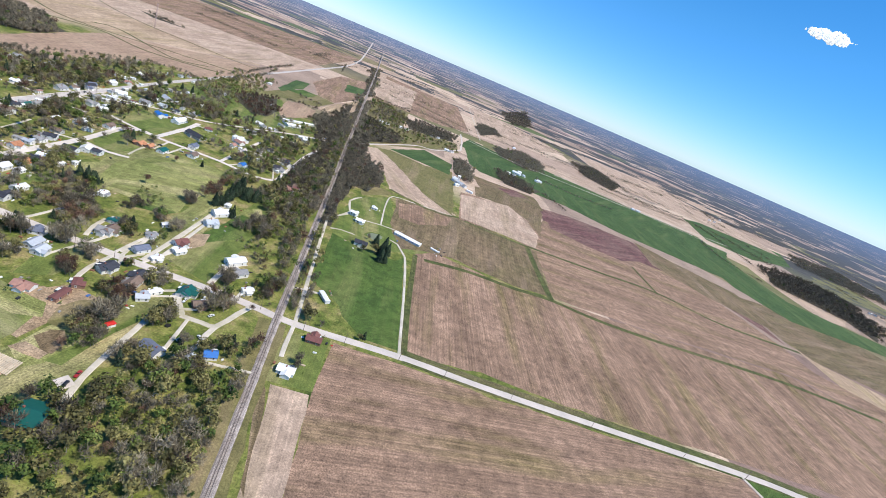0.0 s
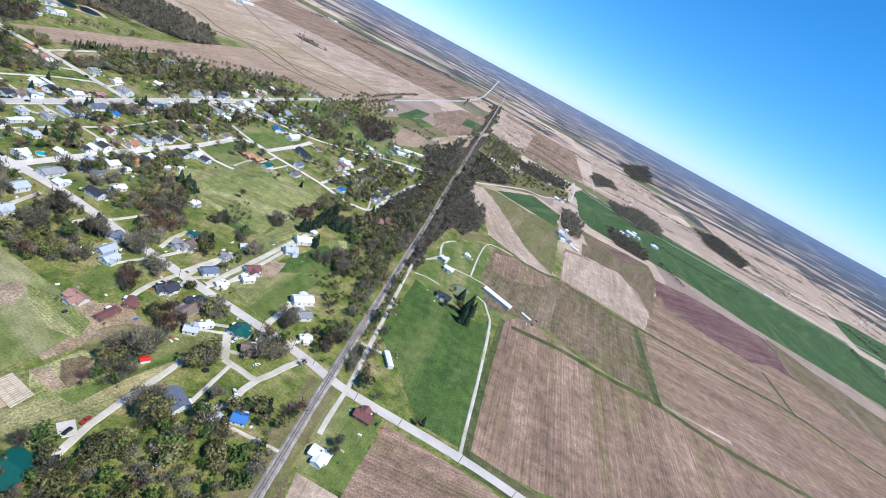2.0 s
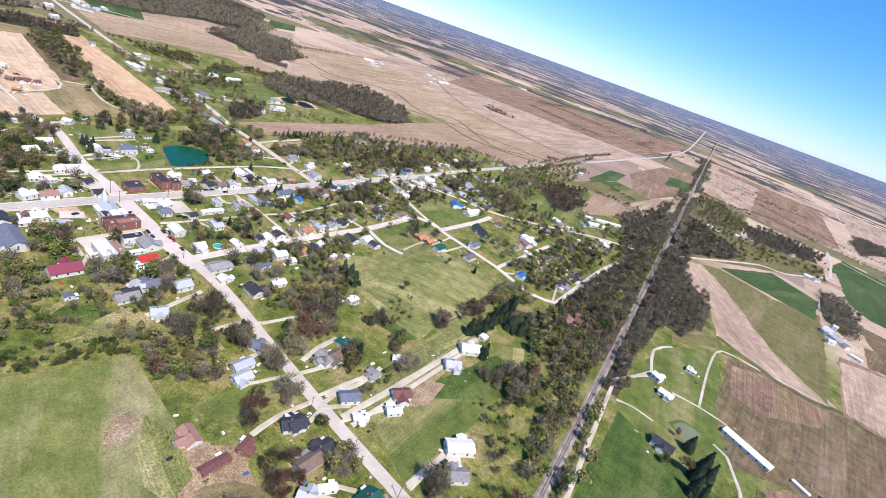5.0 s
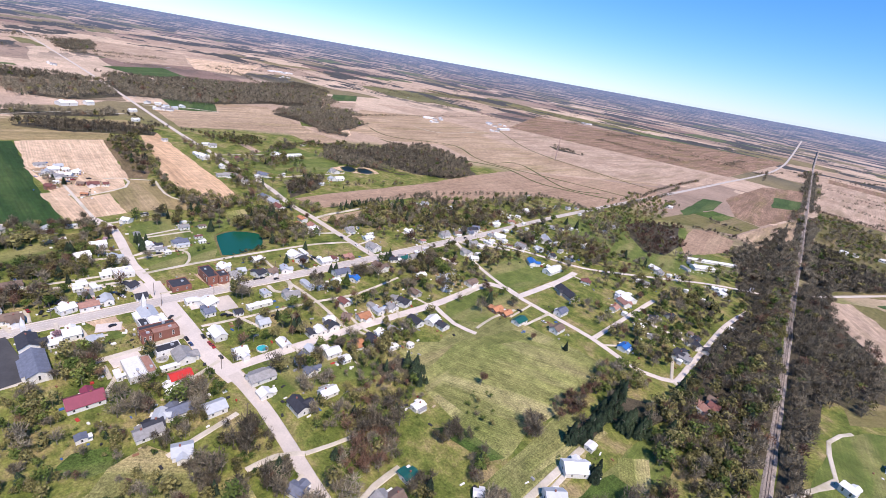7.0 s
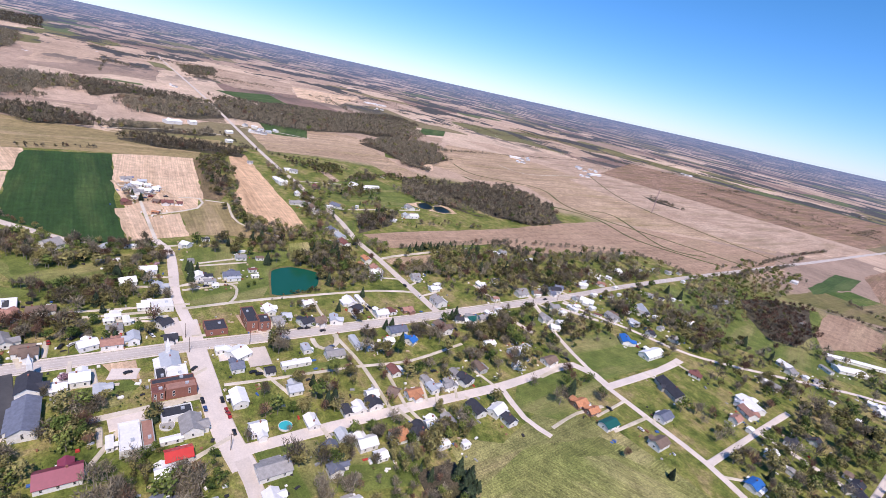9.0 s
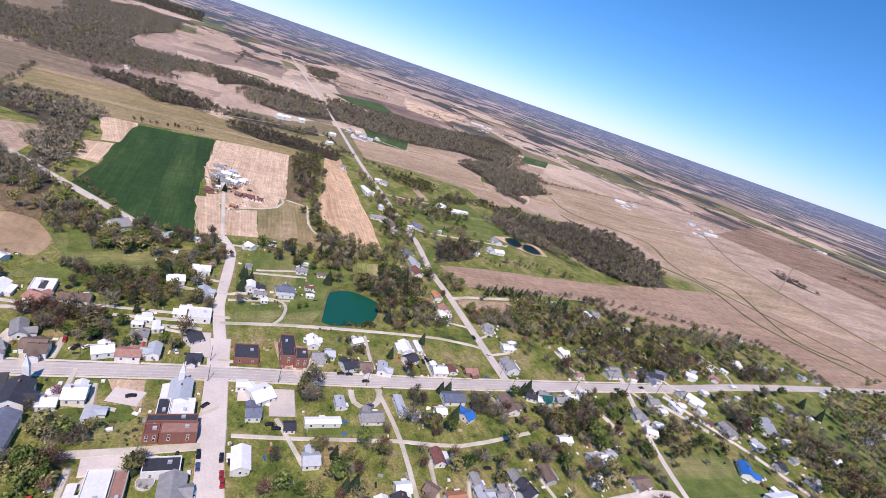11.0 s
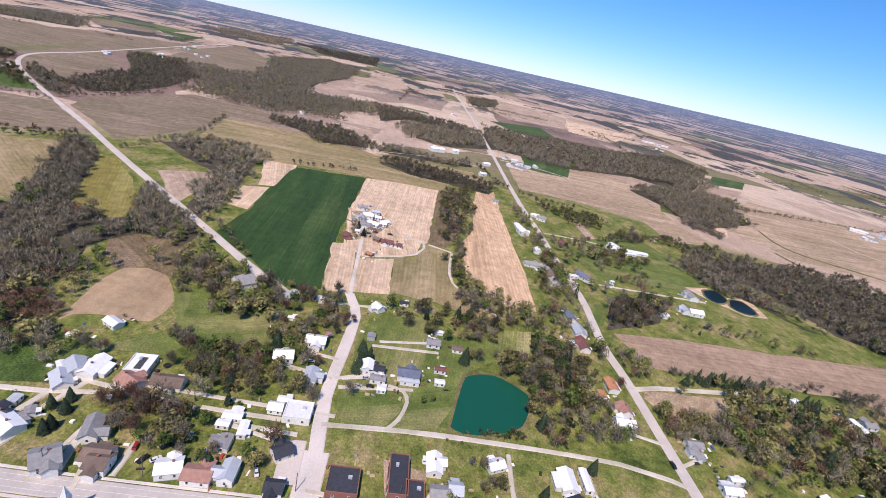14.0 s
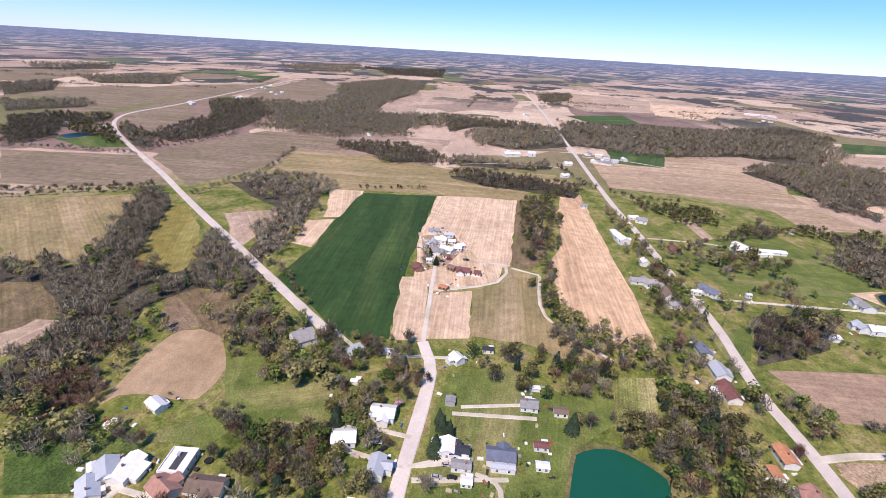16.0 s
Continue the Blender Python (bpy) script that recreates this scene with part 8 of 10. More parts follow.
car(-466.4, 255.5, -172, "r")
car(-460.2, 261.7, 155, "k", True)
car(-460.9, 266.6, 135, "w")
car(-468.1, 267.2, 136, "k")
car(-469.6, 272.0, 146, "k", True)
car(-475.4, 274.3, -177, "w")
car(-465.0, 294.5, -174, "k")
car(-459.7, 295.1, -174, "k", True)
car(-465.0, 306.7, 21, "k")
car(-460.1, 308.6, 21, "w")
car(-543.7, 311.2, 93, "s", True)
car(-110.7, 352.7, 85, "k")
car(-110.1, 359.2, 85, "k")
car(-116.7, 301.5, 90, "w", True)
car(-380.9, 340.1, 1, "k")
car(-423.4, 293.5, 103, "k")
car(-437.3, 665.3, 90, "k", True)
car(-338.0, 688.6, 18, "r")
car(-332.2, 691.1, 4, "k")
car(-721.2, 536.9, 41, "w", True)
car(-601.5, 516.8, 99, "k")
car(-434.6, 633.3, 92, "k")
car(-344.3, 595.5, -8, "k", True)
car(-460.6, 465.2, -2, "k")
car(-411.8, 526.2, -7, "k")
car(-403.0, 520.0, -6, "k", True)
car(-416.4, 415.6, 91, "b")
car(-392.4, 538.8, 38, "w")
car(-287.2, 576.3, -6, "k", True)
car(-263.5, 580.7, 7, "w")
car(-367.1, 473.6, 87, "k")
car(-382.5, 446.4, 85, "s", True)
car(-143.1, 702.1, -55, "w")
car(-331.4, 411.6, 93, "k")
car(-177.4, 318.4, 96, "w", True)
car(-108.2, 354.9, 84, "k")
car(-761.5, 331.3, 102, "r", True)
car(-772.9, 335.7, 102, "w")
car(-755.1, 325.2, 102, "b")
car(-762.2, 346.7, 79, "k", True)
car(-98.7, 251.6, 95, "k")
car(-97.1, 256.2, 85, "k", True)
car(-89.9, 268.6, 140, "w", True)
car(-99.5, 261.6, 60, "w")
car(-128.8, 203.5, 95, "k")
car(-121.7, 191.7, 60, "k")
car(-128.1, 211.7, 95, "r", True)
car(-94.3, 294.4, 60, "w")
car(-88.0, 212.4, 60, "w")
round_pool(-350.5, 362.5, 3.6, "round swimming pool with turquoise water and a white wall")
round_pool(-371.7, 307.9, 3.4, "round empty pool with a pale rim", False)
trampoline(-512.3, 219.8)
trampoline(-519.6, 242.9)
trampoline(-112.1, 270.9)
board_rows((-171.8, 201.8), (-171.1, 211.7), (-154.2, 209.1), (-153.9, 198.4))
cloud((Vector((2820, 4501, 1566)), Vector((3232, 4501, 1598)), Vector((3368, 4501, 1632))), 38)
lattice_mast(-743.8, 1368.9, 62.0)
steeple(-430.2, 314.2, 0.0, 11.0)
steeple(-432.8, 250.0, 0.0, 10.0)
for side in (-5.9, 5.9):
    walk_line = course([(-447.0, 150.0), (-444.2, 232.0), (-443.6, 290.0), (-443.0, 335.0), (-440.2, 400.0), (-438.2, 510.0), (-438.4, 701.2)])
    tagged(ribbon("pavement", walk_line, 1.1, 0.2, CONCRETE, 0.2, 0.15, side), "narrow concrete pavement beside the highway", "pavement", kind="structure")
pole_row(46, 9.0, (-442.2, 229.5), (-444.6, 327), (-440.9, 526), (-438.1, 675.8))
pole_row(48, -8.5, (-444.6, 327), (-440.9, 526), (-438.1, 675.8))
pole_row(48, 8.0, (-67.9, 329.2), (-112.3, 331.7), (-180, 330.1), (-239.5, 330.2), (-343, 340.9))
pole_row(48, -5.5, (-567.9, 527.8), (-612.8, 525.9), (-686.2, 533.1), (-755.2, 531.7))
pole_row(60, 6.0, (365.2, 311.3), (141.7, 314.2), (45.7, 318.9), (-31.9, 318.5))
pole_row(48, 6.0, (-340, 342.3), (-341, 425.2), (-336.5, 513.5))


# ---- trees ----
CLEARINGS.append([(-615.3, 442.8), (-617, 470.2), (-577.3, 458.8), (-571.5, 433.8)])
CLEARINGS.append([(-641, 492.3), (-638.2, 512.5), (-587.8, 514.7), (-563.4, 508.9), (-561.8, 497.3), (-592.9, 490), (-610.3, 477.8)])
CLEARINGS.append([(-574.5, 507.9), (-577.9, 530.9), (-541.3, 514.2), (-538.1, 490.4)])
CLEARINGS.append([(-562.5, 206), (-575, 285.4), (-506.1, 315.5), (-496.9, 246.6)])
CLEARINGS.append([(-575.8, 500.7), (-583.4, 533.9), (-523.5, 523.1), (-511.6, 492.7)])
CLEARINGS.append([(-418.8, 256.7), (-420.4, 306.2), (-426.2, 324.4), (-387.4, 315.7), (-388.5, 264.9)])
CLEARINGS.append([(-398.2, 210.8), (-383.7, 241.6), (-378.4, 268), (-368.9, 279.4), (-351.8, 316.7), (-327.8, 341.5), (-295.6, 427.2), (-310.7, 474.8), (-307.4, 512.7), (-290.3, 548.8), (-255.7, 565.1), (-201.4, 575.3), (-161.7, 576.2), (-120.2, 631.4), (-111.7, 560.9), (-105.9, 499.3), (-101.2, 452.2), (-284, 204)])
CLEARINGS.append([(-265.5, 276.7), (-282.3, 352.3), (-165.1, 600.3), (-124, 518.8), (-113.1, 454.9), (-91.3, 454), (-83, 401.7), (-69.7, 363.6), (-63.2, 328.1), (-56.2, 307.1), (-144.3, 216.1)])
grove(36, (-404.7, 351.7), (-404.8, 484), (-356.8, 494.7), (-349.5, 352.8))
grove(50, (-404.8, 484), (-418.3, 647.3), (-328.2, 626.9), (-328.2, 511.6))
grove(40, (-345, 379.9), (-336.9, 466.5), (-288.1, 471.3), (-278.3, 427.3), (-295.8, 368.5))
grove(54, (-331.3, 329.8), (-315.7, 387.2), (-268.2, 410.1), (-254.6, 377), (-282.5, 336.7))
grove(36, (-421.6, 256.8), (-413.2, 312.6), (-357.3, 305.6), (-341.4, 251.4))
grove(50, (-354.4, 232.7), (-386.1, 232.8), (-373.8, 258), (-349, 269), (-328.1, 320), (-300.7, 321.8), (-293.7, 319.3))
grove(77, (-601.9, 233.6), (-596.3, 330.2), (-506.4, 333.4), (-496.7, 261.9), (-504.6, 233.3))
grove(22, (-512.7, 233.3), (-482.1, 339.7), (-447.3, 334.7), (-461.1, 233.1))
grove(103, (-422.1, 760.4), (-310.3, 837.3), (-217.1, 834.1), (-160.2, 802.1), (-174.5, 680.3), (-246.8, 689.4), (-344.1, 701.8))
grove(59, (-275.6, 638.5), (-215.3, 672.4), (-151.6, 665.9), (-159.3, 600.9), (-214.7, 614.6))
grove(34, (-628.6, 409.8), (-612.9, 500.3), (-531.4, 473.8), (-562.4, 405.2))
grove(34, (-465.9, 758.1), (-431, 902.5), (-347, 838.5), (-361.9, 730.3))
grove(50, (-249.8, 337.7), (-229.5, 406), (-176.2, 364.7), (-205.1, 330.7))
grove(27, (-280.3, 308), (-260.8, 345.6), (-224.3, 332.2), (-227.2, 287.1))
grove(50, (-178.4, 279.2), (-160.6, 348.8), (-113.1, 300.3), (-149.8, 278.9))
grove(36, (-118, 305.3), (-87.9, 340.4), (-77.3, 315.1), (-95.7, 290.6))
grove(30, (-171.6, 253), (-132, 278.7), (-129.8, 245.4), (-150.2, 232.2))
grove(68, (-318.8, 234), (-291.8, 314.6), (-227.2, 287.1), (-269.2, 268.1), (-276.8, 219.4))
grove(27, (-124.3, 364.5), (-118.5, 429.4), (-93.9, 423.2), (-83.2, 345.9))
grove(36, (-143.3, 264.3), (-107.7, 286.5), (-64.8, 269.1), (-85.7, 224.2), (-115.1, 220.3))
grove(30, (-142.6, 181.1), (-133.2, 211.4), (-105.7, 205.5), (-100.1, 168.9), (-121, 155.1))
grove(27, (-544.3, 118), (-539.5, 167.7), (-533.2, 201.6), (-507.9, 186.6), (-512.1, 151.1))
grove(68, (-544.8, 228.6), (-554.3, 291.6), (-510.7, 314.4), (-503.3, 259.5))
grove(36, (-633.6, 177.9), (-639.3, 250.4), (-624.8, 285.3), (-587.1, 268.5), (-588.8, 213.8))
grove(36, (-608.3, 331.4), (-634.5, 416.8), (-615.1, 441.1), (-580.5, 408.9))
grove(103, (-584.8, 437), (-606.9, 519.7), (-536.7, 501.8), (-529.1, 450.1))
grove(36, (-829.5, 519.4), (-863.3, 600.3), (-663.7, 510.2), (-681.5, 485))
grove(22, (-845.8, 593.1), (-817.9, 661.7), (-775.3, 632.7), (-786.8, 573.8))
tree("conifer", 16, -308.6, 556.5, shaper)
tree("conifer", 18, 5.8, 490.9, shaper)
tree("conifer", 20, 8.0, 501.4, shaper)
tree("conifer", 17, 13.0, 496.1, shaper)
tree("conifer", 18, 6.8, 475.0, shaper)
tree("conifer", 15, 12.0, 475.0, shaper)
tree("conifer", 14, -3.2, 515.4, shaper)
tree("olive", 14, -1.2, 490.9, shaper)
tree("brown", 8, -13.6, 522.7, shaper)
tree("olive", 9, -14.3, 484.7, shaper)
tree("conifer", 13, -546.2, 292.9, shaper)
tree("olive", 13, -551.1, 299.9, shaper)
tree("conifer", 8, -543.7, 310.4, shaper)
tree("conifer", 10, -557.8, 342.4, shaper)
tree("conifer", 12, -537.7, 342.2, shaper)
tree("blossom", 7, -565.4, 320.0, shaper)
tree("redbud", 11, -584.2, 327.7, shaper)
tree("redbud", 8, -561.2, 517.7, shaper)
tree("olive", 9, -588.0, 384.4, shaper)
tree("brown", 11, -24.5, 273.9, shaper)
tree("brown", 10, -24.1, 266.4, shaper)
tree("brown", 12, -349.6, 535.5, shaper)
tree("redbud", 11, -368.8, 398.1, shaper)
tree("redbud", 12, -447.5, 447.4, shaper)
tree("redbud", 9, -374.3, 525.4, shaper)
tree("brown", 15, -418.7, 378.7, shaper)
tree("redbud", 11, -152.4, 283.4, shaper)
tree("redbud", 9, -251.5, 544.3, shaper)
tree("redbud", 8, -190.9, 451.5, shaper)
tree("conifer", 12, -359.0, 394.2, shaper)
tree("conifer", 12, -358.1, 389.6, shaper)
tree("conifer", 11, -431.1, 539.3, shaper)
tree("blossom", 8, -423.4, 264.9, shaper)
tree("conifer", 8, -228.2, 558.9, shaper)
tree("redbud", 12, -239.1, 463.7, shaper)
tree("conifer", 8, -482.3, 210.7, shaper)
tree("conifer", 8, -480.5, 217.9, shaper)
tree("conifer", 8, -487.6, 215.5, shaper)
tree("conifer", 8, -468.2, 217.2, shaper)
tree("conifer", 8, -471.0, 218.3, shaper)
tree("conifer", 11, -551.4, 291.8, shaper)
tree("conifer", 11, -553.2, 344.0, shaper)
tree("conifer", 11, -549.4, 348.2, shaper)
tree("conifer", 11, -539.3, 342.6, shaper)
tree("redbud", 11, -487.1, 231.0, shaper)
tree("redbud", 11, -477.4, 243.2, shaper)
tree("redbud", 11, -485.6, 259.6, shaper)
tree("redbud", 11, -483.6, 265.5, shaper)
tree("redbud", 11, -473.0, 249.5, shaper)
tree("olive", 10, -559.0, 299.2, shaper)
tree("olive", 10, -589.2, 388.6, shaper)
tree("olive", 10, -546.0, 307.4, shaper)
tree("olive", 10, -567.0, 413.3, shaper)
tree("redbud", 8, -559.0, 517.3, shaper)
tree("redbud", 8, -588.7, 332.6, shaper)
tree("redbud", 8, -593.0, 324.6, shaper)
tree("redbud", 8, -515.1, 276.6, shaper)
tree("redbud", 8, -526.2, 207.8, shaper)
tree("brown", 10, -518.9, 171.3, shaper)
tree("brown", 10, -524.5, 199.1, shaper)
tree("brown", 10, -522.0, 207.8, shaper)
tree("brown", 10, -518.8, 181.0, shaper)
tree("brown", 10, -520.9, 244.8, shaper)
tree("brown", 10, -516.9, 339.9, shaper)
tree("brown", 10, -585.4, 265.6, shaper)
tree("green", 5, -594.9, 483.7, shaper)
tree("green", 5, -559.3, 473.9, shaper)
tree("green", 5, -518.6, 382.0, shaper)
tree("green", 5, -521.4, 387.8, shaper)
grove(186, (-558.4, 584.9), (-574.6, 661.3), (-551.2, 759.9), (-526.7, 909.3), (-454.9, 944.6), (-441.9, 788.7), (-447.6, 680.4), (-452.2, 592.8), (-486.7, 573))
grove(42, (-379.2, 811.2), (-310.3, 837.3), (-234.7, 856.2), (-183.6, 870.5), (-170.8, 747.9), (-246.3, 755.1), (-321.7, 746.5))
grove(30, (-824.6, 663.6), (-750.2, 662.9), (-631.6, 572.5), (-667.2, 542.2), (-817.5, 533.5), (-844.5, 571.9))
grove(20, (-892.2, 525.9), (-781.3, 544.8), (-560.2, 530.7), (-549.9, 510.3), (-676.5, 515), (-823.1, 510.1))
grove(74, (-570.6, 604.3), (-561.5, 657.9), (-519.1, 727), (-496, 813.6), (-456.6, 886.2), (-442.1, 861.4), (-444, 682.2), (-449.8, 578.2), (-479.9, 557.6))
grove(37, (-381.7, 573.3), (-409.9, 743.2), (-375.6, 819.1), (-294.5, 800.5), (-312.9, 705.8), (-377.8, 697.5), (-355.3, 576.2))
grove(31, (-477.5, 584), (-517.8, 746.9), (-463.9, 837), (-389.6, 839.4), (-404.5, 672.1), (-404, 538.2), (-402.3, 493.5))
grove(37, (-381.5, 468.4), (-387.5, 593.1), (-301.2, 622.9), (-274.8, 469.6), (-299.3, 369.6))
grove(50, (-421.3, 520.2), (-426.7, 644.7), (-381.4, 699.2), (-352.1, 739), (-305.2, 742.2), (-279.5, 777.6), (-355.2, 702.8), (-367.7, 556.3))
tree("conifer", 9, -429.1, 466.7, shaper)
tree("conifer", 9, -429.3, 472.4, shaper)
tree("olive", 9, -442.9, 449.9, shaper)
tree("conifer", 9, -464.3, 440.6, shaper)
tree("conifer", 10, -483.7, 471.5, shaper)
tree("conifer", 9, -747.2, 320.8, shaper)
tree("conifer", 8, -765.7, 313.7, shaper)
tree("redbud", 8, -562.1, 519.1, shaper)

# ---- woods and hedgerows ----
wood("spring", 7, (-119.2, 204), (-98.3, 218.3), (-81.1, 248.1), (-62.8, 283.7), (-58.4, 305), (-57.3, 260.3), (-47.6, 212.3), (-40.6, 162.5), (-36.2, 132.5), (-73.9, 123.1), (-106.4, 137.6), (-127, 162.4), (-114, 174), (-116.6, 192.1))
wood("brown", 9, (-209.2, 1455.4), (-201.2, 1205.8), (-201.6, 985.6), (-172.6, 866), (-149.2, 841.1), (-153.3, 744.7), (-151.6, 665.9), (-146.3, 602.2), (-148.8, 565.3), (-134.9, 537.2), (-106.5, 578), (-121.5, 738.9))
wood("mix", 8, (-111.6, 418.3), (-123.7, 498.6), (-138.6, 581.1), (-137.8, 685.2), (-134.5, 797.2), (-132.4, 1004.5), (-116.6, 862.7), (-102.3, 651), (-92, 535.2), (-79.4, 424.2), (-75.4, 374.4), (-72, 341.5), (-81, 342.6), (-93.1, 373.8))
wood("brown", 8.5, (-76, 604.1), (-86.2, 750.1), (-102.5, 945.9), (-38, 834.1), (-27.2, 795.6), (-41.8, 694.2), (-64.7, 698.4), (-65.1, 622.8))
wood("conifer", 6, (-176.9, 469.6), (-176.7, 518), (-172.4, 544.8), (-148.7, 558.8), (-140.3, 546.8), (-149.5, 511.9), (-166.3, 514.1), (-163.3, 476.9))
wood("conifer", 6, (-295.3, 414.5), (-291.9, 438.9), (-268.2, 434.3), (-266.1, 421.1), (-282.1, 412.9))
wood("brown", 9, (-895.3, 752.3), (-919.3, 943.8), (-878.2, 1028.7), (-747.3, 1019), (-688.5, 977.7), (-660.2, 860.5), (-692.9, 809.2), (-797.3, 789.2), (-830, 736))
wood("brown", 14, (-1489, 329.5), (-1722.4, 605), (-1793.2, 1020.6), (-1803.6, 1312), (-1500.9, 1170.1), (-1325.8, 1037), (-1411.4, 916.9), (-1344, 726.2), (-1403.9, 533.9), (-1312.5, 409.1), (-1336.6, 319.1))
wood("brown", 12, (-1267.5, 813), (-1371.9, 1006.8), (-1150.3, 1052.7), (-1078.3, 946.4), (-1019.8, 843.8), (-1153, 846.8))
wood("mix", 9.5, (-570.6, 431.6), (-588.1, 465.4), (-608.2, 504.2), (-570, 509), (-522.3, 517.6), (-497.6, 488.8), (-493, 452.1), (-525.9, 449), (-555, 438.5))
wood("mix", 8, (-960, 402.3), (-998.9, 450.2), (-906.7, 449.5), (-737.5, 417.8), (-676.8, 418.3), (-634.5, 441.5), (-617.9, 460.9), (-614.5, 449.2), (-647.8, 409.9), (-731.2, 404.6))
wood("mix", 9, (-962.7, 531), (-789.7, 527), (-692.8, 536.8), (-669.5, 509.6), (-760.6, 504.6), (-951.3, 514.4))
wood("brown", 9, (-953.7, 18.5), (-998.4, 60.6), (-989.6, 136.8), (-939.1, 161.2), (-823.5, 177.4), (-754.5, 181.3), (-700.5, 180.1), (-717.9, 157.1), (-857.2, 135.9), (-901.8, 74.8))
wood("brown", 9, (-888.4, -17), (-869, -42.3), (-781, 3.7), (-694.2, 45.3), (-695.2, 76), (-840, 14.7))
wood("brown", 8, (-671.3, -12.4), (-688.2, 43), (-690.4, 79.5), (-683.5, 121.9), (-706.3, 129.1), (-763.9, 98), (-767.3, 112.7), (-697, 188.7), (-668.2, 188.7), (-669.5, 148.6), (-640, 129.3), (-592.5, 134.1), (-557.7, 146.2), (-539.5, 141), (-533.7, 128.9), (-564.4, 97.4), (-612.1, 99.1), (-656.2, 34.5), (-651, 8.4))
wood("red", 6, (-527.8, 140.7), (-546.8, 134.1), (-561.8, 142.6), (-568.5, 153.4), (-551.5, 163.9), (-537.6, 154.7))
wood("brown", 16, (-2594.6, -1867.7), (-2896.7, -1644.9), (-2648.8, -1456.5), (-2459.6, -1685.1))
wood("brown", 16, (-2239.6, -1306.2), (-2573.9, -1066.3), (-2167.9, -832.7), (-2024.9, -1035.5))
wood("brown", 8, (-704.7, 568.3), (-715.8, 629), (-665.7, 601.2), (-636.5, 537.9))
wood("brown", 8, (-766.5, 955), (-720.7, 986.2), (-670.8, 966.9), (-654.6, 861.3), (-685.5, 834.2))
wood("mix", 6, (-58.4, 330.4), (-62.6, 372.4), (-70.6, 443.3), (-78.2, 503.4), (-65.8, 447.5), (-56.4, 377), (-53.4, 329.1))
wood("mix", 6, (-35.6, 331.5), (2.9, 328.9), (42, 326.2), (37.9, 320.1), (-4, 316.9), (-31.5, 325.4))
wood("mix", 7, (-754.1, 414.7), (-703.5, 420.4), (-657.8, 435.7), (-636.8, 467.7), (-634.2, 488), (-607.4, 491.2), (-589.2, 465.7), (-615.1, 441.1), (-661, 412.9), (-700.9, 407))
hedge("brown", 6, (-844, -189.7), (-870.3, -123.8), (-904.9, -49.8))
hedge("brown", 9, (-884.7, 13.6), (-1026.6, 39.6), (-1174.7, 23.9))
hedge("brown", 9, (-1187.4, 485.5), (-1047.2, 528.9), (-1012.8, 621.4))
hedge("mix", 6, (-709.4, 197.5), (-646.3, 248), (-622.4, 271.2), (-625.4, 307.4))
hedge("mix", 7, (-151.4, 344.5), (-107, 342.6), (-74.1, 344.7))
hedge("brown", 5, (-43.8, 398.1), (-42.7, 365.2), (-37.6, 330.3))
hedge("brown", 12, (-154.4, 1962), (176.9, 1748.9), (525.2, 1760.6))
hedge("brown", 5, (-48.9, 336.6), (-57.9, 425.4), (-67.5, 556.1))
hedge("brown", 12, (-1282.6, 1109.1), (-1377.7, 1731.2), (-1611.1, 3045))
hedge("brown", 8, (-586.2, 568.9), (-589.2, 736.5), (-554.1, 895.4), (-506.8, 984.2), (-445.6, 989.2))
wood("mix", 9, (-140.3, 546.8), (-134.3, 601.4), (-118.9, 636), (-104.1, 623.8), (-99.8, 556.8), (-102.9, 496.7), (-128.4, 463.4), (-143.1, 497.3))
hedge("mix", 11, (-345.9, 344.6), (-345, 379.9), (-347, 429.2), (-342.7, 519.6))
wood("brown", 7, (-122.9, 1110.3), (-109, 1185.7), (-39.9, 1193.9), (-38, 1122), (-103.2, 998.3))
wood("brown", 9, (-98.7, 932.1), (-76.8, 803.9), (-58.4, 799.3), (-28.9, 770.9), (-28, 735), (-67.4, 713.2), (-72.2, 629.5), (-88.7, 751.3))
wood("mix", 7, (-265.4, 427.5), (-264.1, 389.3), (-257.2, 352.5), (-240.7, 354.3), (-233.8, 397.7), (-237, 426.8))
wood("brown", 13, (-1809, -1180.6), (-1995.3, -1158.6), (-1764.1, -950.3), (-1569.2, -934.4))
wood("brown", 12, (-1475.8, -838.5), (-1586.4, -678.5), (-1485.7, -611.2), (-1338.3, -697.3))
wood("brown", 10, (-1235.1, -591.3), (-1320.3, -601.5), (-1388.6, -477.3), (-1315.7, -433.1), (-1224.2, -452.4), (-1147.8, -395), (-1068.8, -381.7), (-1040.3, -391.2))
hedge("brown", 8, (-1033.5, -384.3), (-1059.9, -315.8), (-1052.8, -174.9))
wood("brown", 10, (-1741.3, -454.5), (-1850.4, -351.1), (-1550.6, -182.6), (-1367.1, -152.1), (-1218.5, -156), (-1166.9, -178.5), (-1143.6, -194.4), (-1221.3, -302.2), (-1270.2, -355.6), (-1206.9, -258.6), (-1315.6, -260.2), (-1488.3, -295.9))
wood("brown", 11, (-1821.9, -337.9), (-1846.1, -168.3), (-2147.7, -187.5), (-2671.1, -344.8), (-3260.2, -183.1), (-3054.3, 26.7), (-2486.5, 60), (-2068.5, 18.7), (-1736.6, 35.1), (-1725.2, 135), (-1779, 232.8), (-1559.7, 252.9), (-1488.6, 200.5), (-1365.9, 193.7), (-1361.4, 97.8), (-1281.6, 72.9), (-1347.5, -19.7), (-1338.4, -125.8), (-1505.2, -162.6))
wood("brown", 9, (-1253.7, 81.3), (-1277.7, 141.4), (-1273.8, 208.8), (-1194.9, 286.2), (-1150.2, 290.2), (-1121.4, 205.7), (-1176, 165), (-1209.5, 115.6))
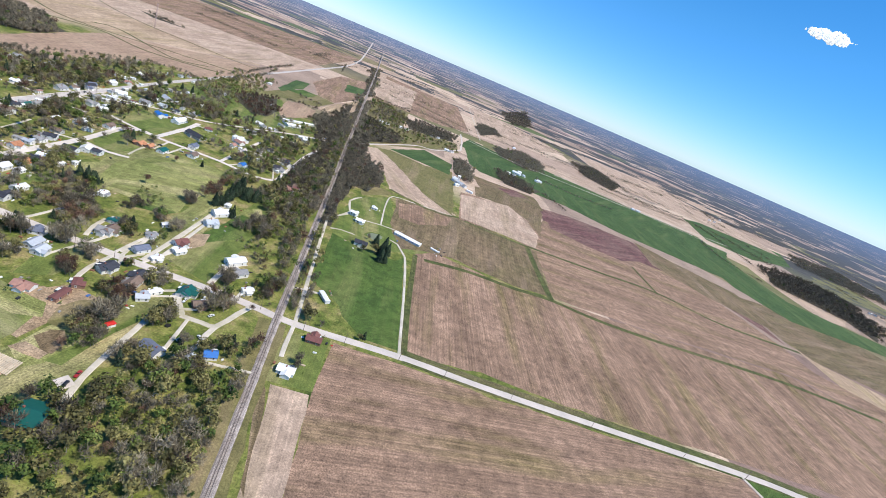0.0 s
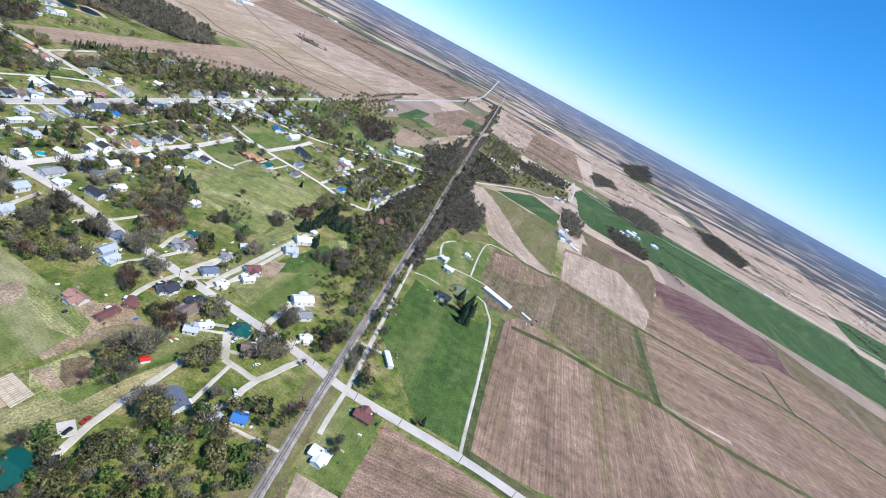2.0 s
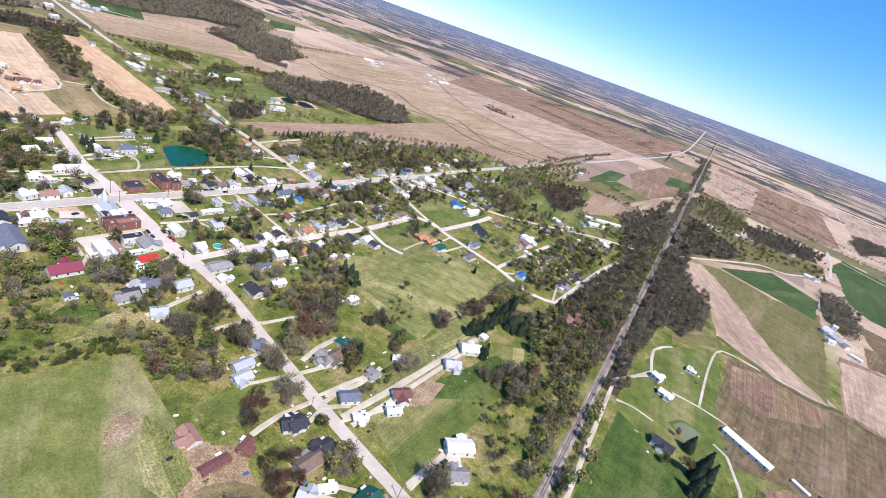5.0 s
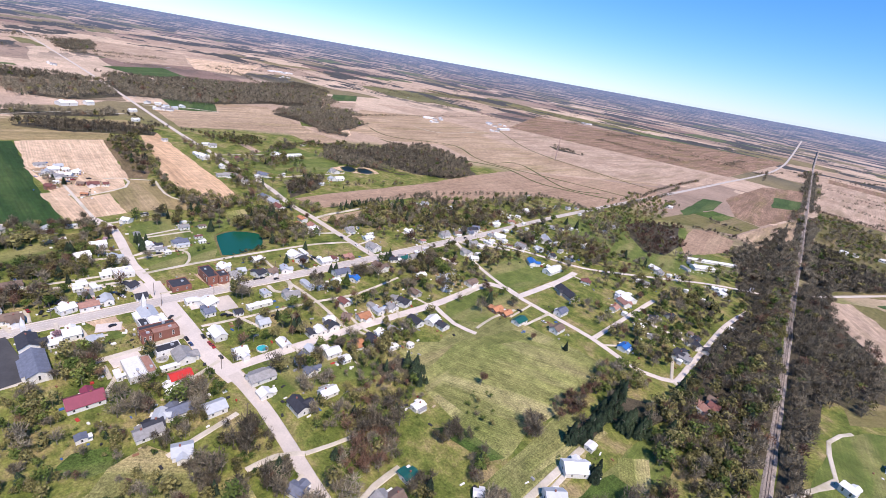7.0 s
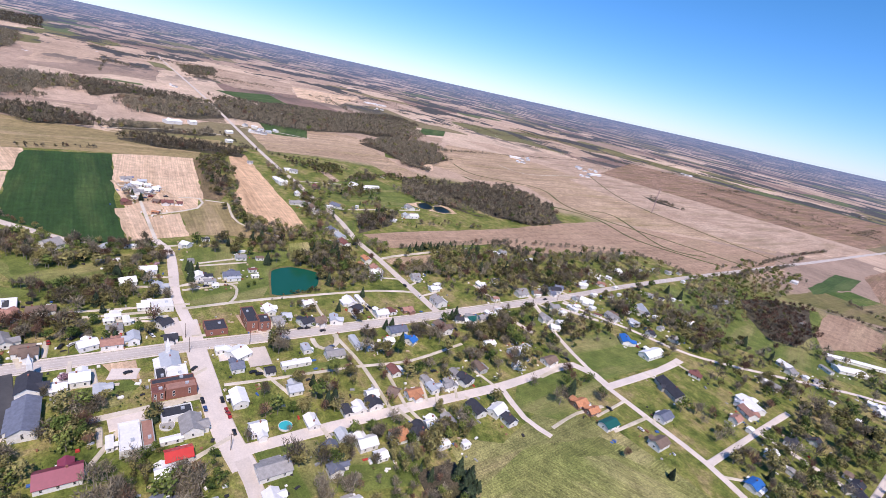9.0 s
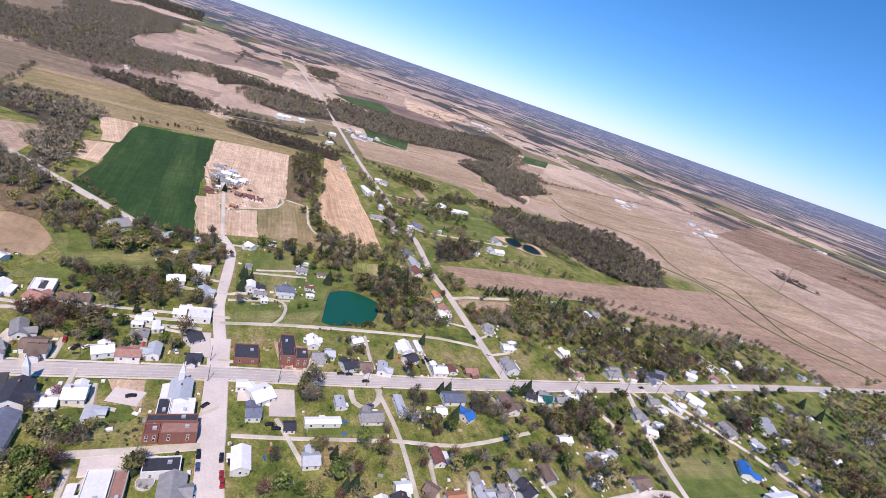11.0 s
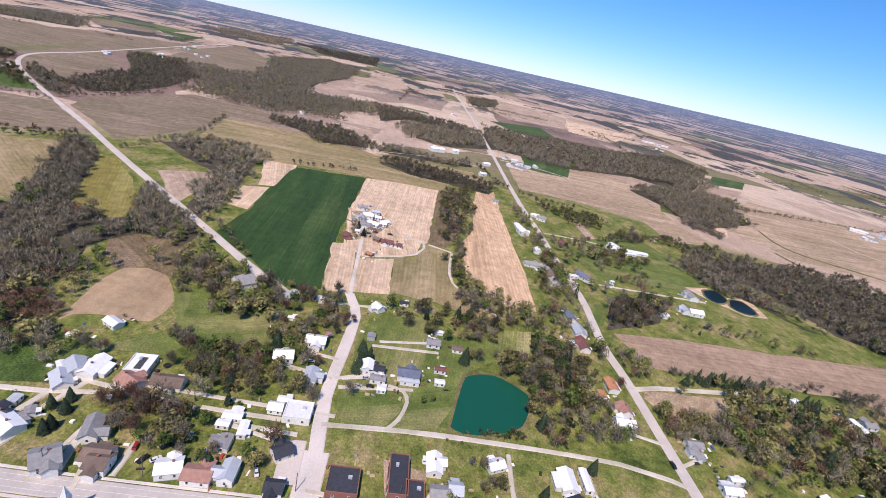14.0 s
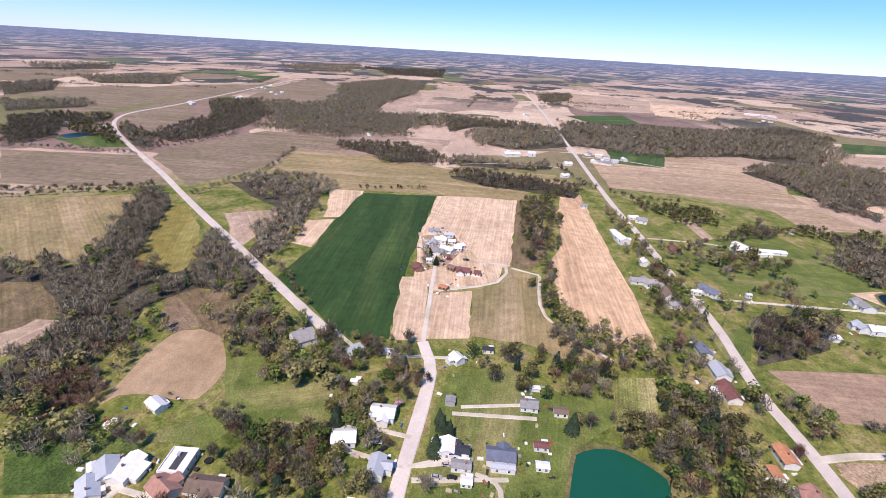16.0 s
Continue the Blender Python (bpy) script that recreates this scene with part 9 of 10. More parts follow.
hedge("brown", 8, (-1076.5, -196.8), (-1156.6, -161.8), (-1276.2, -130.9))
wood("brown", 10, (-1779, 232.8), (-1735.2, 390.2), (-1682.4, 510.8), (-1543, 516.7), (-1588.6, 458.8), (-1596.6, 330.6), (-1472.7, 260.8))
wood("brown", 10, (-1790.3, 570.7), (-1761.6, 677.4), (-1821.9, 804.2), (-1796.8, 986.5), (-1982.2, 1324.2), (-1750.1, 1324.8), (-1586.1, 1164.3), (-1419.9, 1084), (-1399.8, 992.8), (-1437, 885), (-1413.1, 769.4), (-1445.1, 683.9), (-1513.2, 637.8), (-1636.6, 564.3))
wood("brown", 9, (-1267.9, 848.1), (-1385.9, 1062.3), (-1335.5, 1132), (-1183.2, 1019.5), (-1141.8, 931.5), (-1081.3, 875.1), (-1023.6, 901.6), (-982.5, 871.2), (-1057.2, 836.5), (-1138.1, 861.1))
wood("brown", 9, (-1194.9, 286.2), (-1184.5, 391.3), (-1195.2, 489.6), (-1162.3, 480.4), (-1144.2, 399.6), (-1141.7, 291))
wood("brown", 8, (-1072.9, 297.3), (-1093.4, 362.6), (-1067, 447.1), (-1022.4, 505.1), (-991.3, 491.8), (-1004.3, 440.6), (-1023.7, 355), (-1057.3, 303.8))
wood("brown", 12, (-2753.7, 595), (-2975.6, 790.3), (-2556.2, 724.1), (-2411.6, 586.4))
wood("brown", 13, (-3671.3, -489.9), (-3820.3, 43.8), (-3414.3, 82.7), (-3394.3, -208.2))
wood("brown", 13, (-3488.5, -958.4), (-3802.1, -523), (-3368.2, -483.3), (-3286.7, -806.1))
hedge("brown", 12, (-3138.9, 108.7), (-3539.6, 664.3), (-3416.5, 1484.6), (-3100.1, 1951))
hedge("brown", 12, (-2126.1, 715.4), (-2103.8, 1113.5), (-1887.3, 1431.4))
hedge("brown", 9, (-963.6, 199), (-986.7, 278.9))
wood("spring", 8, (-1023.4, 559.6), (-931.8, 661.5), (-915.1, 672.8), (-921.7, 578.8))
wood("spring", 7, (-864.7, 606.8), (-885.9, 700.5), (-873.9, 791), (-934.5, 835.7), (-927.2, 723.9), (-899.7, 646.6))
hedge("brown", 8, (705.2, 1721.3), (846.3, 1710.6), (1063.9, 1747.3))
hedge("brown", 10, (1762.8, 2635.5), (2104.7, 2372.4), (2405.9, 2056.8))
hedge("brown", 8, (-463.5, 959.8), (-425.3, 1105.3), (-433.5, 1415.3))
wood("brown", 10, (-913.1, 1580.1), (-833.3, 1578.5), (-759.4, 1577), (-840.3, 1526.7))
wood("brown", 9, (-1245.2, -360.1), (-1099.3, -213.4), (-1111.2, -182.6), (-1199.6, -275.4), (-1287.9, -368.8))
wood("spring", 9, (-1224.2, -452.4), (-1335.1, -448.4), (-1259.9, -377.3), (-1096.4, -221), (-1084.9, -250.9), (-1167.9, -348.6))
wood("brown", 8, (-120.5, 1017), (-93.9, 1064.4), (-68.9, 699.8), (-85.7, 675.8))
wood("brown", 8.5, (-114.2, 690.7), (-112.4, 795.8), (-81.4, 557.5), (-97.8, 536))
wood("brown", 10, (-59.6, 1501.6), (26.8, 1609.8), (108.0, 1586.6), (121.2, 1454.1), (51.8, 1402.1), (-34.2, 1374.1))
wood("spring", 15, (-160.5, 1284.4), (-63.8, 1329.8), (105.5, 1392.5), (112.7, 1302.7), (39.7, 1239.5), (-96.6, 1027.8), (-128.2, 1046.1))
wood("brown", 9, (102.7, 1172.9), (151.1, 1222.5), (155.3, 1076.2), (129.2, 992.1), (101.0, 1047.9))
wood("brown", 9, (217.2, 2127.2), (320.6, 2291.3), (337.4, 2127.0), (230.2, 1860.7))
wood("brown", 10, (250.9, 1694.2), (420.3, 1835.8), (465.7, 1758.8), (416.8, 1519.9), (357.8, 1474.6), (267.2, 1541.3))
wood("brown", 9, (221.7, 1250.7), (281.6, 1284.1), (324.7, 1234.9), (368.1, 1224.8), (314.3, 1133.6), (237.6, 1135.6))
wood("brown", 11, (741.0, 2228.2), (883.6, 2338.9), (912.7, 2002.3), (789.5, 1785.3), (692.4, 1916.2))
wood("brown", 10, (1191.2, 1401.7), (1379.0, 1481.2), (1539.2, 1446.8), (1443.3, 1159.9), (1240.9, 972.8), (1244.7, 1095.0), (1150.6, 1156.8), (1069.4, 1198.0))
wood("brown", 11, (486.9, 3337.0), (755.9, 3921.6), (703.1, 3228.1), (516.0, 2939.0))
wood("brown", 12, (1847.8, 2052.7), (2154.8, 2136.4), (2166.0, 1851.0), (1975.5, 1651.8), (1797.9, 1721.1), (1653.4, 1798.3))
wood("spring", 9, (-748.2, 104.4), (-702.0, 172.2), (-643.6, 232.9), (-618.7, 257.5), (-593.0, 239.2), (-610.7, 203.9), (-663.7, 165.9), (-685.5, 132.1))
wood("spring", 9, (-562.2, 99.6), (-610.9, 100.2), (-626.8, 120.6), (-628.0, 147.6), (-610.4, 165.1), (-591.6, 163.3), (-556.2, 166.3), (-543.1, 164.7), (-527.0, 135.7))
wood("brown", 8.5, (-667.0, -8.1), (-688.2, 43.0), (-697.7, 88.6), (-691.7, 111.8), (-672.7, 117.5), (-681.5, 72.1), (-677.7, 23.7))
wood("brown", 8, (-870.6, -36.5), (-877.1, -13.2), (-839.9, 14.7), (-752.8, 49.9), (-704.9, 68.8), (-681.0, 109.7), (-700.0, 125.6), (-712.2, 157.5), (-678.7, 147.6), (-664.0, 130.0), (-625.8, 115.4), (-669.9, 103.7), (-691.6, 59.4), (-702.6, 30.9), (-795.5, -7.4))
hedge("brown", 8, (381.2, 1392.1), (487.6, 1362.8), (625.1, 1372.0))
hedge("brown", 8, (782.7, 1801.0), (972.5, 1824.4), (1161.2, 1781.9), (1150.7, 1391.1))
hedge("brown", 9, (-50.3, 2024.6), (183.2, 1875.3), (384.1, 1919.2))
hedge("brown", 9, (983.4, 1433.8), (968.9, 1276.1), (1023.8, 1175.0))
hedge("mix", 7, (-822.6, -167.8), (-856.5, -111.9), (-890.0, -28.8))
hedge("brown", 8, (399.4, 1098.5), (358.7, 1196.1))
hedge("brown", 9, (-140.6, 1670.0), (-24.8, 1802.1), (110.0, 1747.0))
wood("red", 8, (-377.8, 991.7), (-359.5, 1067.0), (-317.8, 1102.5), (-273.6, 971.3), (-270.6, 904.7), (-292.5, 878.6), (-338.6, 926.2))
wood("mix", 10, (-421.6, 945.9), (-382.5, 1001.9), (-332.4, 912.4), (-331.6, 845.7), (-367.1, 854.7))
wood("brown", 8, (-221.4, 1014.1), (-213.9, 1140.0), (-179.3, 1097.6), (-161.9, 1173.7), (-129.0, 949.4), (-160.8, 937.2), (-196.3, 957.9))
wood("mix", 9, (-266.2, 914.5), (-255.0, 939.5), (-204.3, 991.3), (-170.4, 935.6), (-208.2, 895.3), (-245.1, 875.7))
wood("brown", 8, (-142.7, 1276.7), (-89.8, 1226.7), (-39.8, 1194.2), (-38.0, 1122.2), (-109.9, 1002.2), (-131.4, 1092.8))
wood("mix", 11, (-177.3, 1662.5), (-50.5, 1605.8), (-43.2, 1326.1), (-96.8, 1320.7), (-148.6, 1364.5))
wood("spring", 10, (-428.4, 968.1), (-466.7, 1241.6), (-391.0, 1302.2), (-358.5, 1103.9), (-382.5, 1001.9))
hedge("brown", 6, (-304.2, 1123.6), (-241.0, 1143.9), (-204.4, 1156.3))
hedge("brown", 6, (-304.7, 1222.2), (-247.7, 1211.4))
hedge("brown", 7, (-417.3, 1077.5), (-459.4, 1351.1), (-469.3, 1693.5))
hedge("brown", 7, (-196.9, 1730.9), (-126.7, 1726.1), (-53.3, 1714.5))
hedge("brown", 6, (-466.7, 1241.6), (-429.9, 1274.9), (-451.0, 1477.6))
wood("mix", 6, (-109.2, 640.0), (-117.2, 712.0), (-125.3, 784.0), (-133.5, 856.0), (-141.7, 928.0), (-149.9, 1000.0), (-132.9, 1000.0), (-124.7, 928.0), (-116.5, 856.0), (-108.3, 784.0), (-100.2, 712.0), (-92.2, 640.0))
wood("brown", 6, (-72.7, 520.0), (-83.5, 616.0), (-94.2, 712.0), (-105.0, 808.0), (-115.9, 904.0), (-126.9, 1000.0), (-112.9, 1000.0), (-101.9, 904.0), (-91.0, 808.0), (-80.2, 712.0), (-69.5, 616.0), (-58.7, 520.0))
wood("brown", 6.5, (-145.9, 1000.0), (-160.6, 1130.0), (-175.0, 1260.0), (-189.5, 1390.0), (-203.9, 1520.0), (-218.3, 1650.0), (-205.3, 1650.0), (-190.9, 1520.0), (-176.5, 1390.0), (-162.0, 1260.0), (-147.6, 1130.0), (-132.9, 1000.0))
wood("brown", 6.5, (-126.9, 1000.0), (-141.6, 1130.0), (-156.0, 1260.0), (-170.5, 1390.0), (-184.9, 1520.0), (-199.3, 1650.0), (-186.3, 1650.0), (-171.9, 1520.0), (-157.5, 1390.0), (-143.0, 1260.0), (-128.6, 1130.0), (-113.9, 1000.0))
wood("brown", 8.5, (-217.3, 1650.0), (-246.2, 1910.0), (-275.1, 2170.0), (-304.0, 2430.0), (-332.9, 2690.0), (-361.8, 2950.0), (-349.8, 2950.0), (-320.9, 2690.0), (-292.0, 2430.0), (-263.1, 2170.0), (-234.2, 1910.0), (-205.3, 1650.0))
wood("brown", 8.5, (-199.3, 1650.0), (-228.2, 1910.0), (-257.1, 2170.0), (-286.0, 2430.0), (-314.9, 2690.0), (-343.8, 2950.0), (-331.8, 2950.0), (-302.9, 2690.0), (-274.0, 2430.0), (-245.1, 2170.0), (-216.2, 1910.0), (-187.3, 1650.0))
wood("mix", 5, (-51.6, 335.0), (-55.6, 372.0), (-59.6, 409.0), (-63.6, 446.0), (-67.6, 483.0), (-71.7, 520.0), (-64.7, 520.0), (-60.6, 483.0), (-56.6, 446.0), (-52.6, 409.0), (-48.6, 372.0), (-44.6, 335.0))
wood("mix", 5.5, (-70.7, 345.0), (-74.5, 380.0), (-78.3, 415.0), (-82.0, 450.0), (-85.8, 485.0), (-89.7, 520.0), (-79.7, 520.0), (-75.8, 485.0), (-72.0, 450.0), (-68.3, 415.0), (-64.5, 380.0), (-60.7, 345.0))
CLEARINGS.clear()
CLEARINGS.append([(-150.3, 192.0), (-124.7, 201.5), (-104.9, 179.4), (-122.3, 162.5)])
CLEARINGS.append([(-559.7, 535.0), (-562.0, 562.7), (-565.0, 594.8), (-555.5, 601.7), (-537.8, 582.5), (-537.1, 559.2), (-541.8, 537.8), (-550.6, 534.0)])
thicket("spring", 34, 1.12, (-383.7, 241.6), (-365.7, 252.9), (-343.4, 253.6), (-328.2, 246.3), (-323.7, 239.3), (-327.3, 233.8))
thicket("spring", 25, 0.88, (-332.5, 247.1), (-328.4, 269.5), (-312.6, 270.5), (-313.7, 254.5), (-304.7, 242.2), (-304.8, 230.6), (-319.5, 232.7))
thicket("brown", 14, 1.00, (-355.2, 281.5), (-352.2, 297.9), (-326.6, 290.1), (-331.6, 272.9))
thicket("mix", 8, 0.62, (-333.7, 261), (-327, 271.7), (-314.2, 275.9), (-318.8, 264.8))
thicket("brown", 16, 1.00, (-338.3, 305.6), (-334.2, 318.4), (-318.9, 312.5), (-307.2, 303.6), (-320.8, 299.7))
thicket("mix", 14, 0.88, (-317.9, 304.5), (-295.5, 305.1), (-295.3, 288.3), (-306.5, 287.9))
thicket("brown", 16, 1.12, (-296.8, 311.6), (-290.2, 331), (-272, 325.5), (-267.2, 313.9), (-274, 303.7))
thicket("brown", 22, 1.00, (-283.9, 292.4), (-278.9, 307.2), (-251.5, 306.8), (-236, 299.7), (-244.6, 287.9), (-264.6, 288))
thicket("green", 71, 0.88, (-290.2, 212), (-291.3, 228.7), (-286.6, 250.9), (-278.4, 268.3), (-268.2, 277), (-261.5, 272.5), (-269.9, 253.2), (-271.9, 236.4), (-270.3, 225.8))
thicket("mix", 28, 0.75, (-292.3, 254.2), (-289.5, 273.9), (-262.7, 284.8), (-246, 286), (-241.5, 277.2), (-256.9, 271), (-276.3, 265.5))
thicket("mix", 31, 1.00, (-258.3, 269.2), (-240.2, 283.8), (-227.6, 295.9), (-223.1, 291.3), (-240.8, 268.1))
thicket("red", 50, 1.25, (-258.2, 363.8), (-247.6, 389.7), (-228.7, 383.4), (-215.7, 364.7), (-226, 349.8), (-244.7, 351.2))
thicket("mix", 12, 1.00, (-281.3, 354.8), (-281.7, 375), (-262.3, 366.4), (-266.8, 350.2))
thicket("brown", 12, 0.88, (-305.6, 356.8), (-300, 391.1), (-294.7, 387.7), (-294, 354.4))
thicket("brown", 14, 1.12, (-253.6, 316.5), (-250.8, 327.5), (-234.4, 324.8), (-242.2, 313.8))
thicket("brown", 14, 1.12, (-232.9, 327.1), (-226.1, 346.3), (-216.8, 343.5), (-209.3, 325.4), (-218.2, 318.7))
thicket("mix", 53, 0.75, (-300, 391.1), (-301.3, 431.7), (-274.4, 436.8), (-248.5, 419.3), (-264.9, 403.2), (-266.5, 369.2))
thicket("conifer", 16, 0.75, (-295.4, 435.1), (-295.9, 445.1), (-266, 438.2), (-256.2, 427.2), (-280.6, 425.8))
thicket("mix", 19, 0.88, (-213.9, 367.3), (-211.1, 385.9), (-198.2, 382.9), (-184.8, 358.6), (-196.7, 353.6))
thicket("green", 12, 1.12, (-206.7, 357.7), (-202.6, 370), (-189.8, 363), (-196.7, 353.6))
thicket("brown", 14, 0.88, (-180.4, 394.6), (-176.3, 407.1), (-164.3, 397.9), (-165.2, 384.9))
thicket("brown", 14, 1.00, (-198.1, 458), (-191.8, 468), (-182.4, 458.2), (-189, 448.1))
thicket("mix", 16, 0.75, (-200.8, 408.9), (-197.9, 421.4), (-185.8, 407.8), (-187.8, 397.7))
thicket("brown", 19, 0.75, (-228.3, 401.3), (-220, 423.6), (-208.7, 422.5), (-217.3, 400.7))
thicket("red", 34, 1.12, (-197.3, 486.2), (-193.2, 523.4), (-185.3, 536.6), (-181, 495.5), (-184.8, 478.9))
thicket("mix", 46, 1.00, (-195.9, 532.2), (-199.2, 571.2), (-187.6, 591.8), (-163.2, 573.8), (-176.2, 538.7))
thicket("conifer", 46, 1.00, (-172.5, 464.1), (-175.2, 478.8), (-175.3, 527.8), (-174.5, 554.8), (-165.4, 520.3), (-165.9, 478.6))
thicket("conifer", 24, 0.94, (-165.9, 519.5), (-149.7, 534), (-141.3, 515.9), (-151.4, 500.6))
thicket("mix", 93, 1.12, (-152.7, 540.5), (-144.9, 577.4), (-117.3, 552.4), (-107.7, 504.2), (-122, 491.7), (-136.1, 504.9))
thicket("mix", 62, 1.12, (-127.5, 454.9), (-119.9, 487), (-106.4, 464.3), (-108.9, 432.2), (-124, 434.5))
thicket("conifer", 6, 0.88, (-153.3, 454.6), (-149.4, 464.2), (-144.1, 456.5), (-147.8, 449))
thicket("red", 22, 1.25, (-205.2, 297.9), (-202, 311), (-188.9, 305.2), (-182.8, 291.5), (-190.6, 288))
thicket("red", 25, 1.25, (-169.1, 283.5), (-165.6, 300.9), (-149.9, 295.9), (-142.5, 282.6), (-149.5, 274.3))
thicket("mix", 22, 0.88, (-156.9, 305.6), (-149.5, 329.3), (-133.4, 322.8), (-133.9, 309.9), (-149, 303))
thicket("brown", 31, 1.12, (-154.8, 253.6), (-150.2, 268.4), (-141, 264.9), (-138.8, 254.4), (-149, 247.2))
thicket("mix", 31, 1.12, (-116.3, 293.2), (-100.3, 324.7), (-86.3, 317.6), (-88, 301), (-104, 293.1))
thicket("mix", 34, 1.00, (-127.3, 280.7), (-116.4, 283.8), (-110.4, 276.6), (-120.7, 265.3))
thicket("brown", 16, 1.00, (-140.3, 436.5), (-124.8, 460.9), (-121.7, 441.8), (-130, 429.3))
thicket("mix", 25, 1.12, (-79.2, 352.4), (-63.3, 359.6), (-64.2, 347.7), (-69.1, 337))
thicket("green", 14, 1.00, (-186, 364.6), (-177.1, 384.2), (-166.9, 373.2), (-171.8, 356.1))
thicket("brown", 19, 1.00, (-114.1, 344), (-108.9, 357.4), (-98.8, 347), (-101.8, 334.3))
thicket("brown", 14, 1.12, (-232.5, 333.2), (-230.4, 342.8), (-209.8, 327.1), (-214.4, 319.9))
thicket("brown", 11, 1.00, (-203.3, 318), (-197.8, 326.4), (-188, 323), (-189.9, 311.9))
thicket("red", 12, 0.88, (-179.5, 326.8), (-175.6, 332.5), (-164, 324.5), (-166.2, 317.7))
thicket("spring", 60, 0.8, (-372.4, 222.9), (-373.1, 240.1), (-355.6, 251.1), (-327, 248.3), (-307.1, 238.6), (-318, 262.2), (-314.2, 275.9), (-301.6, 287.7), (-300.6, 267.4), (-296.1, 248.7), (-297.9, 229.7), (-300.5, 216.1))
thicket("spring", 40, 0.7, (-360.6, 282.9), (-338.8, 321.8), (-313.6, 321.6), (-280, 329.4), (-262.2, 317.6), (-272.9, 288.5), (-308.6, 276.8))
thicket("spring", 36, 0.8, (-282.3, 317.7), (-278.4, 331.9), (-242.6, 332.6), (-246.9, 313.2), (-261.2, 305.4))
thicket("spring", 40, 0.7, (-287.1, 366), (-288.5, 411.6), (-257, 416.4), (-239.9, 392.5), (-262.3, 366.4))
thicket("green", 14, 0.9, (-344.4, 323.9), (-338.1, 335.3), (-318.8, 333.9), (-322.5, 322))
thicket("green", 10, 1.1, (-362.8, 296.6), (-357.7, 305.8), (-338.6, 299.6), (-341.1, 290.2))
thicket("spring", 30, 0.8, (-269.6, 275), (-261.8, 292.1), (-230.2, 302.3), (-218.9, 296.9), (-231.4, 280.4))
thicket("spring", 24, 0.7, (-128.1, 410.8), (-111.9, 434.5), (-88.3, 411.1), (-85.8, 383.2), (-109.9, 398.9))
thicket("brown", 18, 0.9, (-579.4, 468.6), (-560.4, 505.7), (-522.3, 517.6), (-503.9, 486.4), (-500.1, 458.3), (-526.3, 451.3))
thicket("mix", 90, 1.05, (-546.5, 522.1), (-580, 603.1), (-566.8, 634.6), (-519.5, 603.9), (-514.6, 566.8), (-520.8, 532.5))
thicket("mix", 90, 1.0, (-566.8, 634.6), (-533, 704.4), (-500.8, 702.2), (-468.8, 647.3), (-492.5, 620.1), (-519.5, 603.9))
thicket("mix", 50, 1.0, (-485.6, 694), (-500.9, 780.8), (-479.3, 791.8), (-455.1, 726.3), (-458.9, 685.9))
thicket("mix", 54, 0.9, (-417.6, 564.1), (-422.9, 596.5), (-400.7, 591.4), (-388.1, 584.3), (-388.9, 534.7))
thicket("brown", 34, 0.9, (-540, 827.4), (-530.3, 903.3), (-516.7, 949.2), (-504.5, 911), (-505, 825.4))
thicket("brown", 24, 1.0, (-468.1, 838.4), (-464.8, 907.4), (-449.5, 880.8), (-447, 822))
thicket("brown", 7, 1.1, (-434.2, 374.4), (-434.7, 385), (-414, 386.5), (-412.1, 376.5))
thicket("brown", 12, 0.9, (-444.7, 447.3), (-436.1, 455.8), (-404.2, 449), (-400.7, 441.4), (-418.9, 440.1))
thicket("brown", 12, 0.9, (-424, 477.4), (-420.4, 498.7), (-404.5, 498.2), (-400.7, 485.3))
thicket("brown", 8, 0.9, (-424.7, 500.8), (-408.4, 507.9), (-393.5, 503.3), (-390.2, 487.2))
thicket("red", 26, 1.2, (-499.9, 219.4), (-508, 231.8), (-505, 260.6), (-483.6, 261.7), (-481, 244.5), (-488.1, 226.8))
thicket("green", 14, 0.6, (-496.6, 396.6), (-505, 438), (-497.5, 438.5), (-489.4, 399.7))
thicket("brown", 8, 0.8, (-400.7, 266.9), (-403.4, 279.2), (-395.5, 283.8), (-392.7, 271.9))
thicket("green", 26, 0.3, (-406.2, 284.2), (-411, 308.3), (-395.3, 307.7), (-392.4, 286.8))
thicket("green", 8, 0.8, (-464.1, 388.7), (-464.9, 397.3), (-455.1, 396.3), (-454.4, 388))
thicket("mix", 8, 0.8, (-478.9, 406), (-480.6, 421.3), (-467.1, 420.9), (-463.3, 407.7))
thicket("conifer", 3, 0.9, (-435, 533.5), (-437.9, 546.5), (-428.3, 542.6), (-425.6, 530.1))
thicket("brown", 8, 0.6, (-781.4, 302.8), (-776.4, 311.5), (-739.5, 315.9), (-743.4, 306.5))
thicket("red", 30, 1.0, (-527.8, 140.7), (-546.8, 134.1), (-561.8, 142.6), (-568.5, 153.4), (-551.5, 163.9), (-537.6, 154.7))
thicket("brown", 30, 1.0, (-603.6, 198.7), (-636.9, 196), (-636.7, 235.7), (-618.7, 250.1), (-593, 239.2), (-589.3, 216.9))
thicket("spring", 60, 0.9, (-542.4, 264.3), (-546.4, 291.2), (-510.4, 312), (-505.7, 277.6))
thicket("mix", 9, 0.9, (-551.4, 218.8), (-557.2, 242.9), (-539.7, 245.7), (-540.4, 225.4))
thicket("red", 6, 1.0, (-538.9, 240.5), (-542.6, 252.8), (-527.7, 259.9), (-525.9, 247.4))
thicket("spring", 12, 0.7, (-604.2, 470.8), (-592.6, 488.4), (-564.4, 490.4), (-564.9, 468.6))
thicket("mix", 25, 1.0, (-518.4, 246.5), (-539.4, 268.0), (-495.4, 292.0), (-470.4, 259.1), (-453.0, 240.5))
thicket("spring", 14, 1.1, (-567.2, 286.2), (-570.4, 310.3), (-492.1, 298.4), (-500.2, 282.5), (-534.9, 277.7))
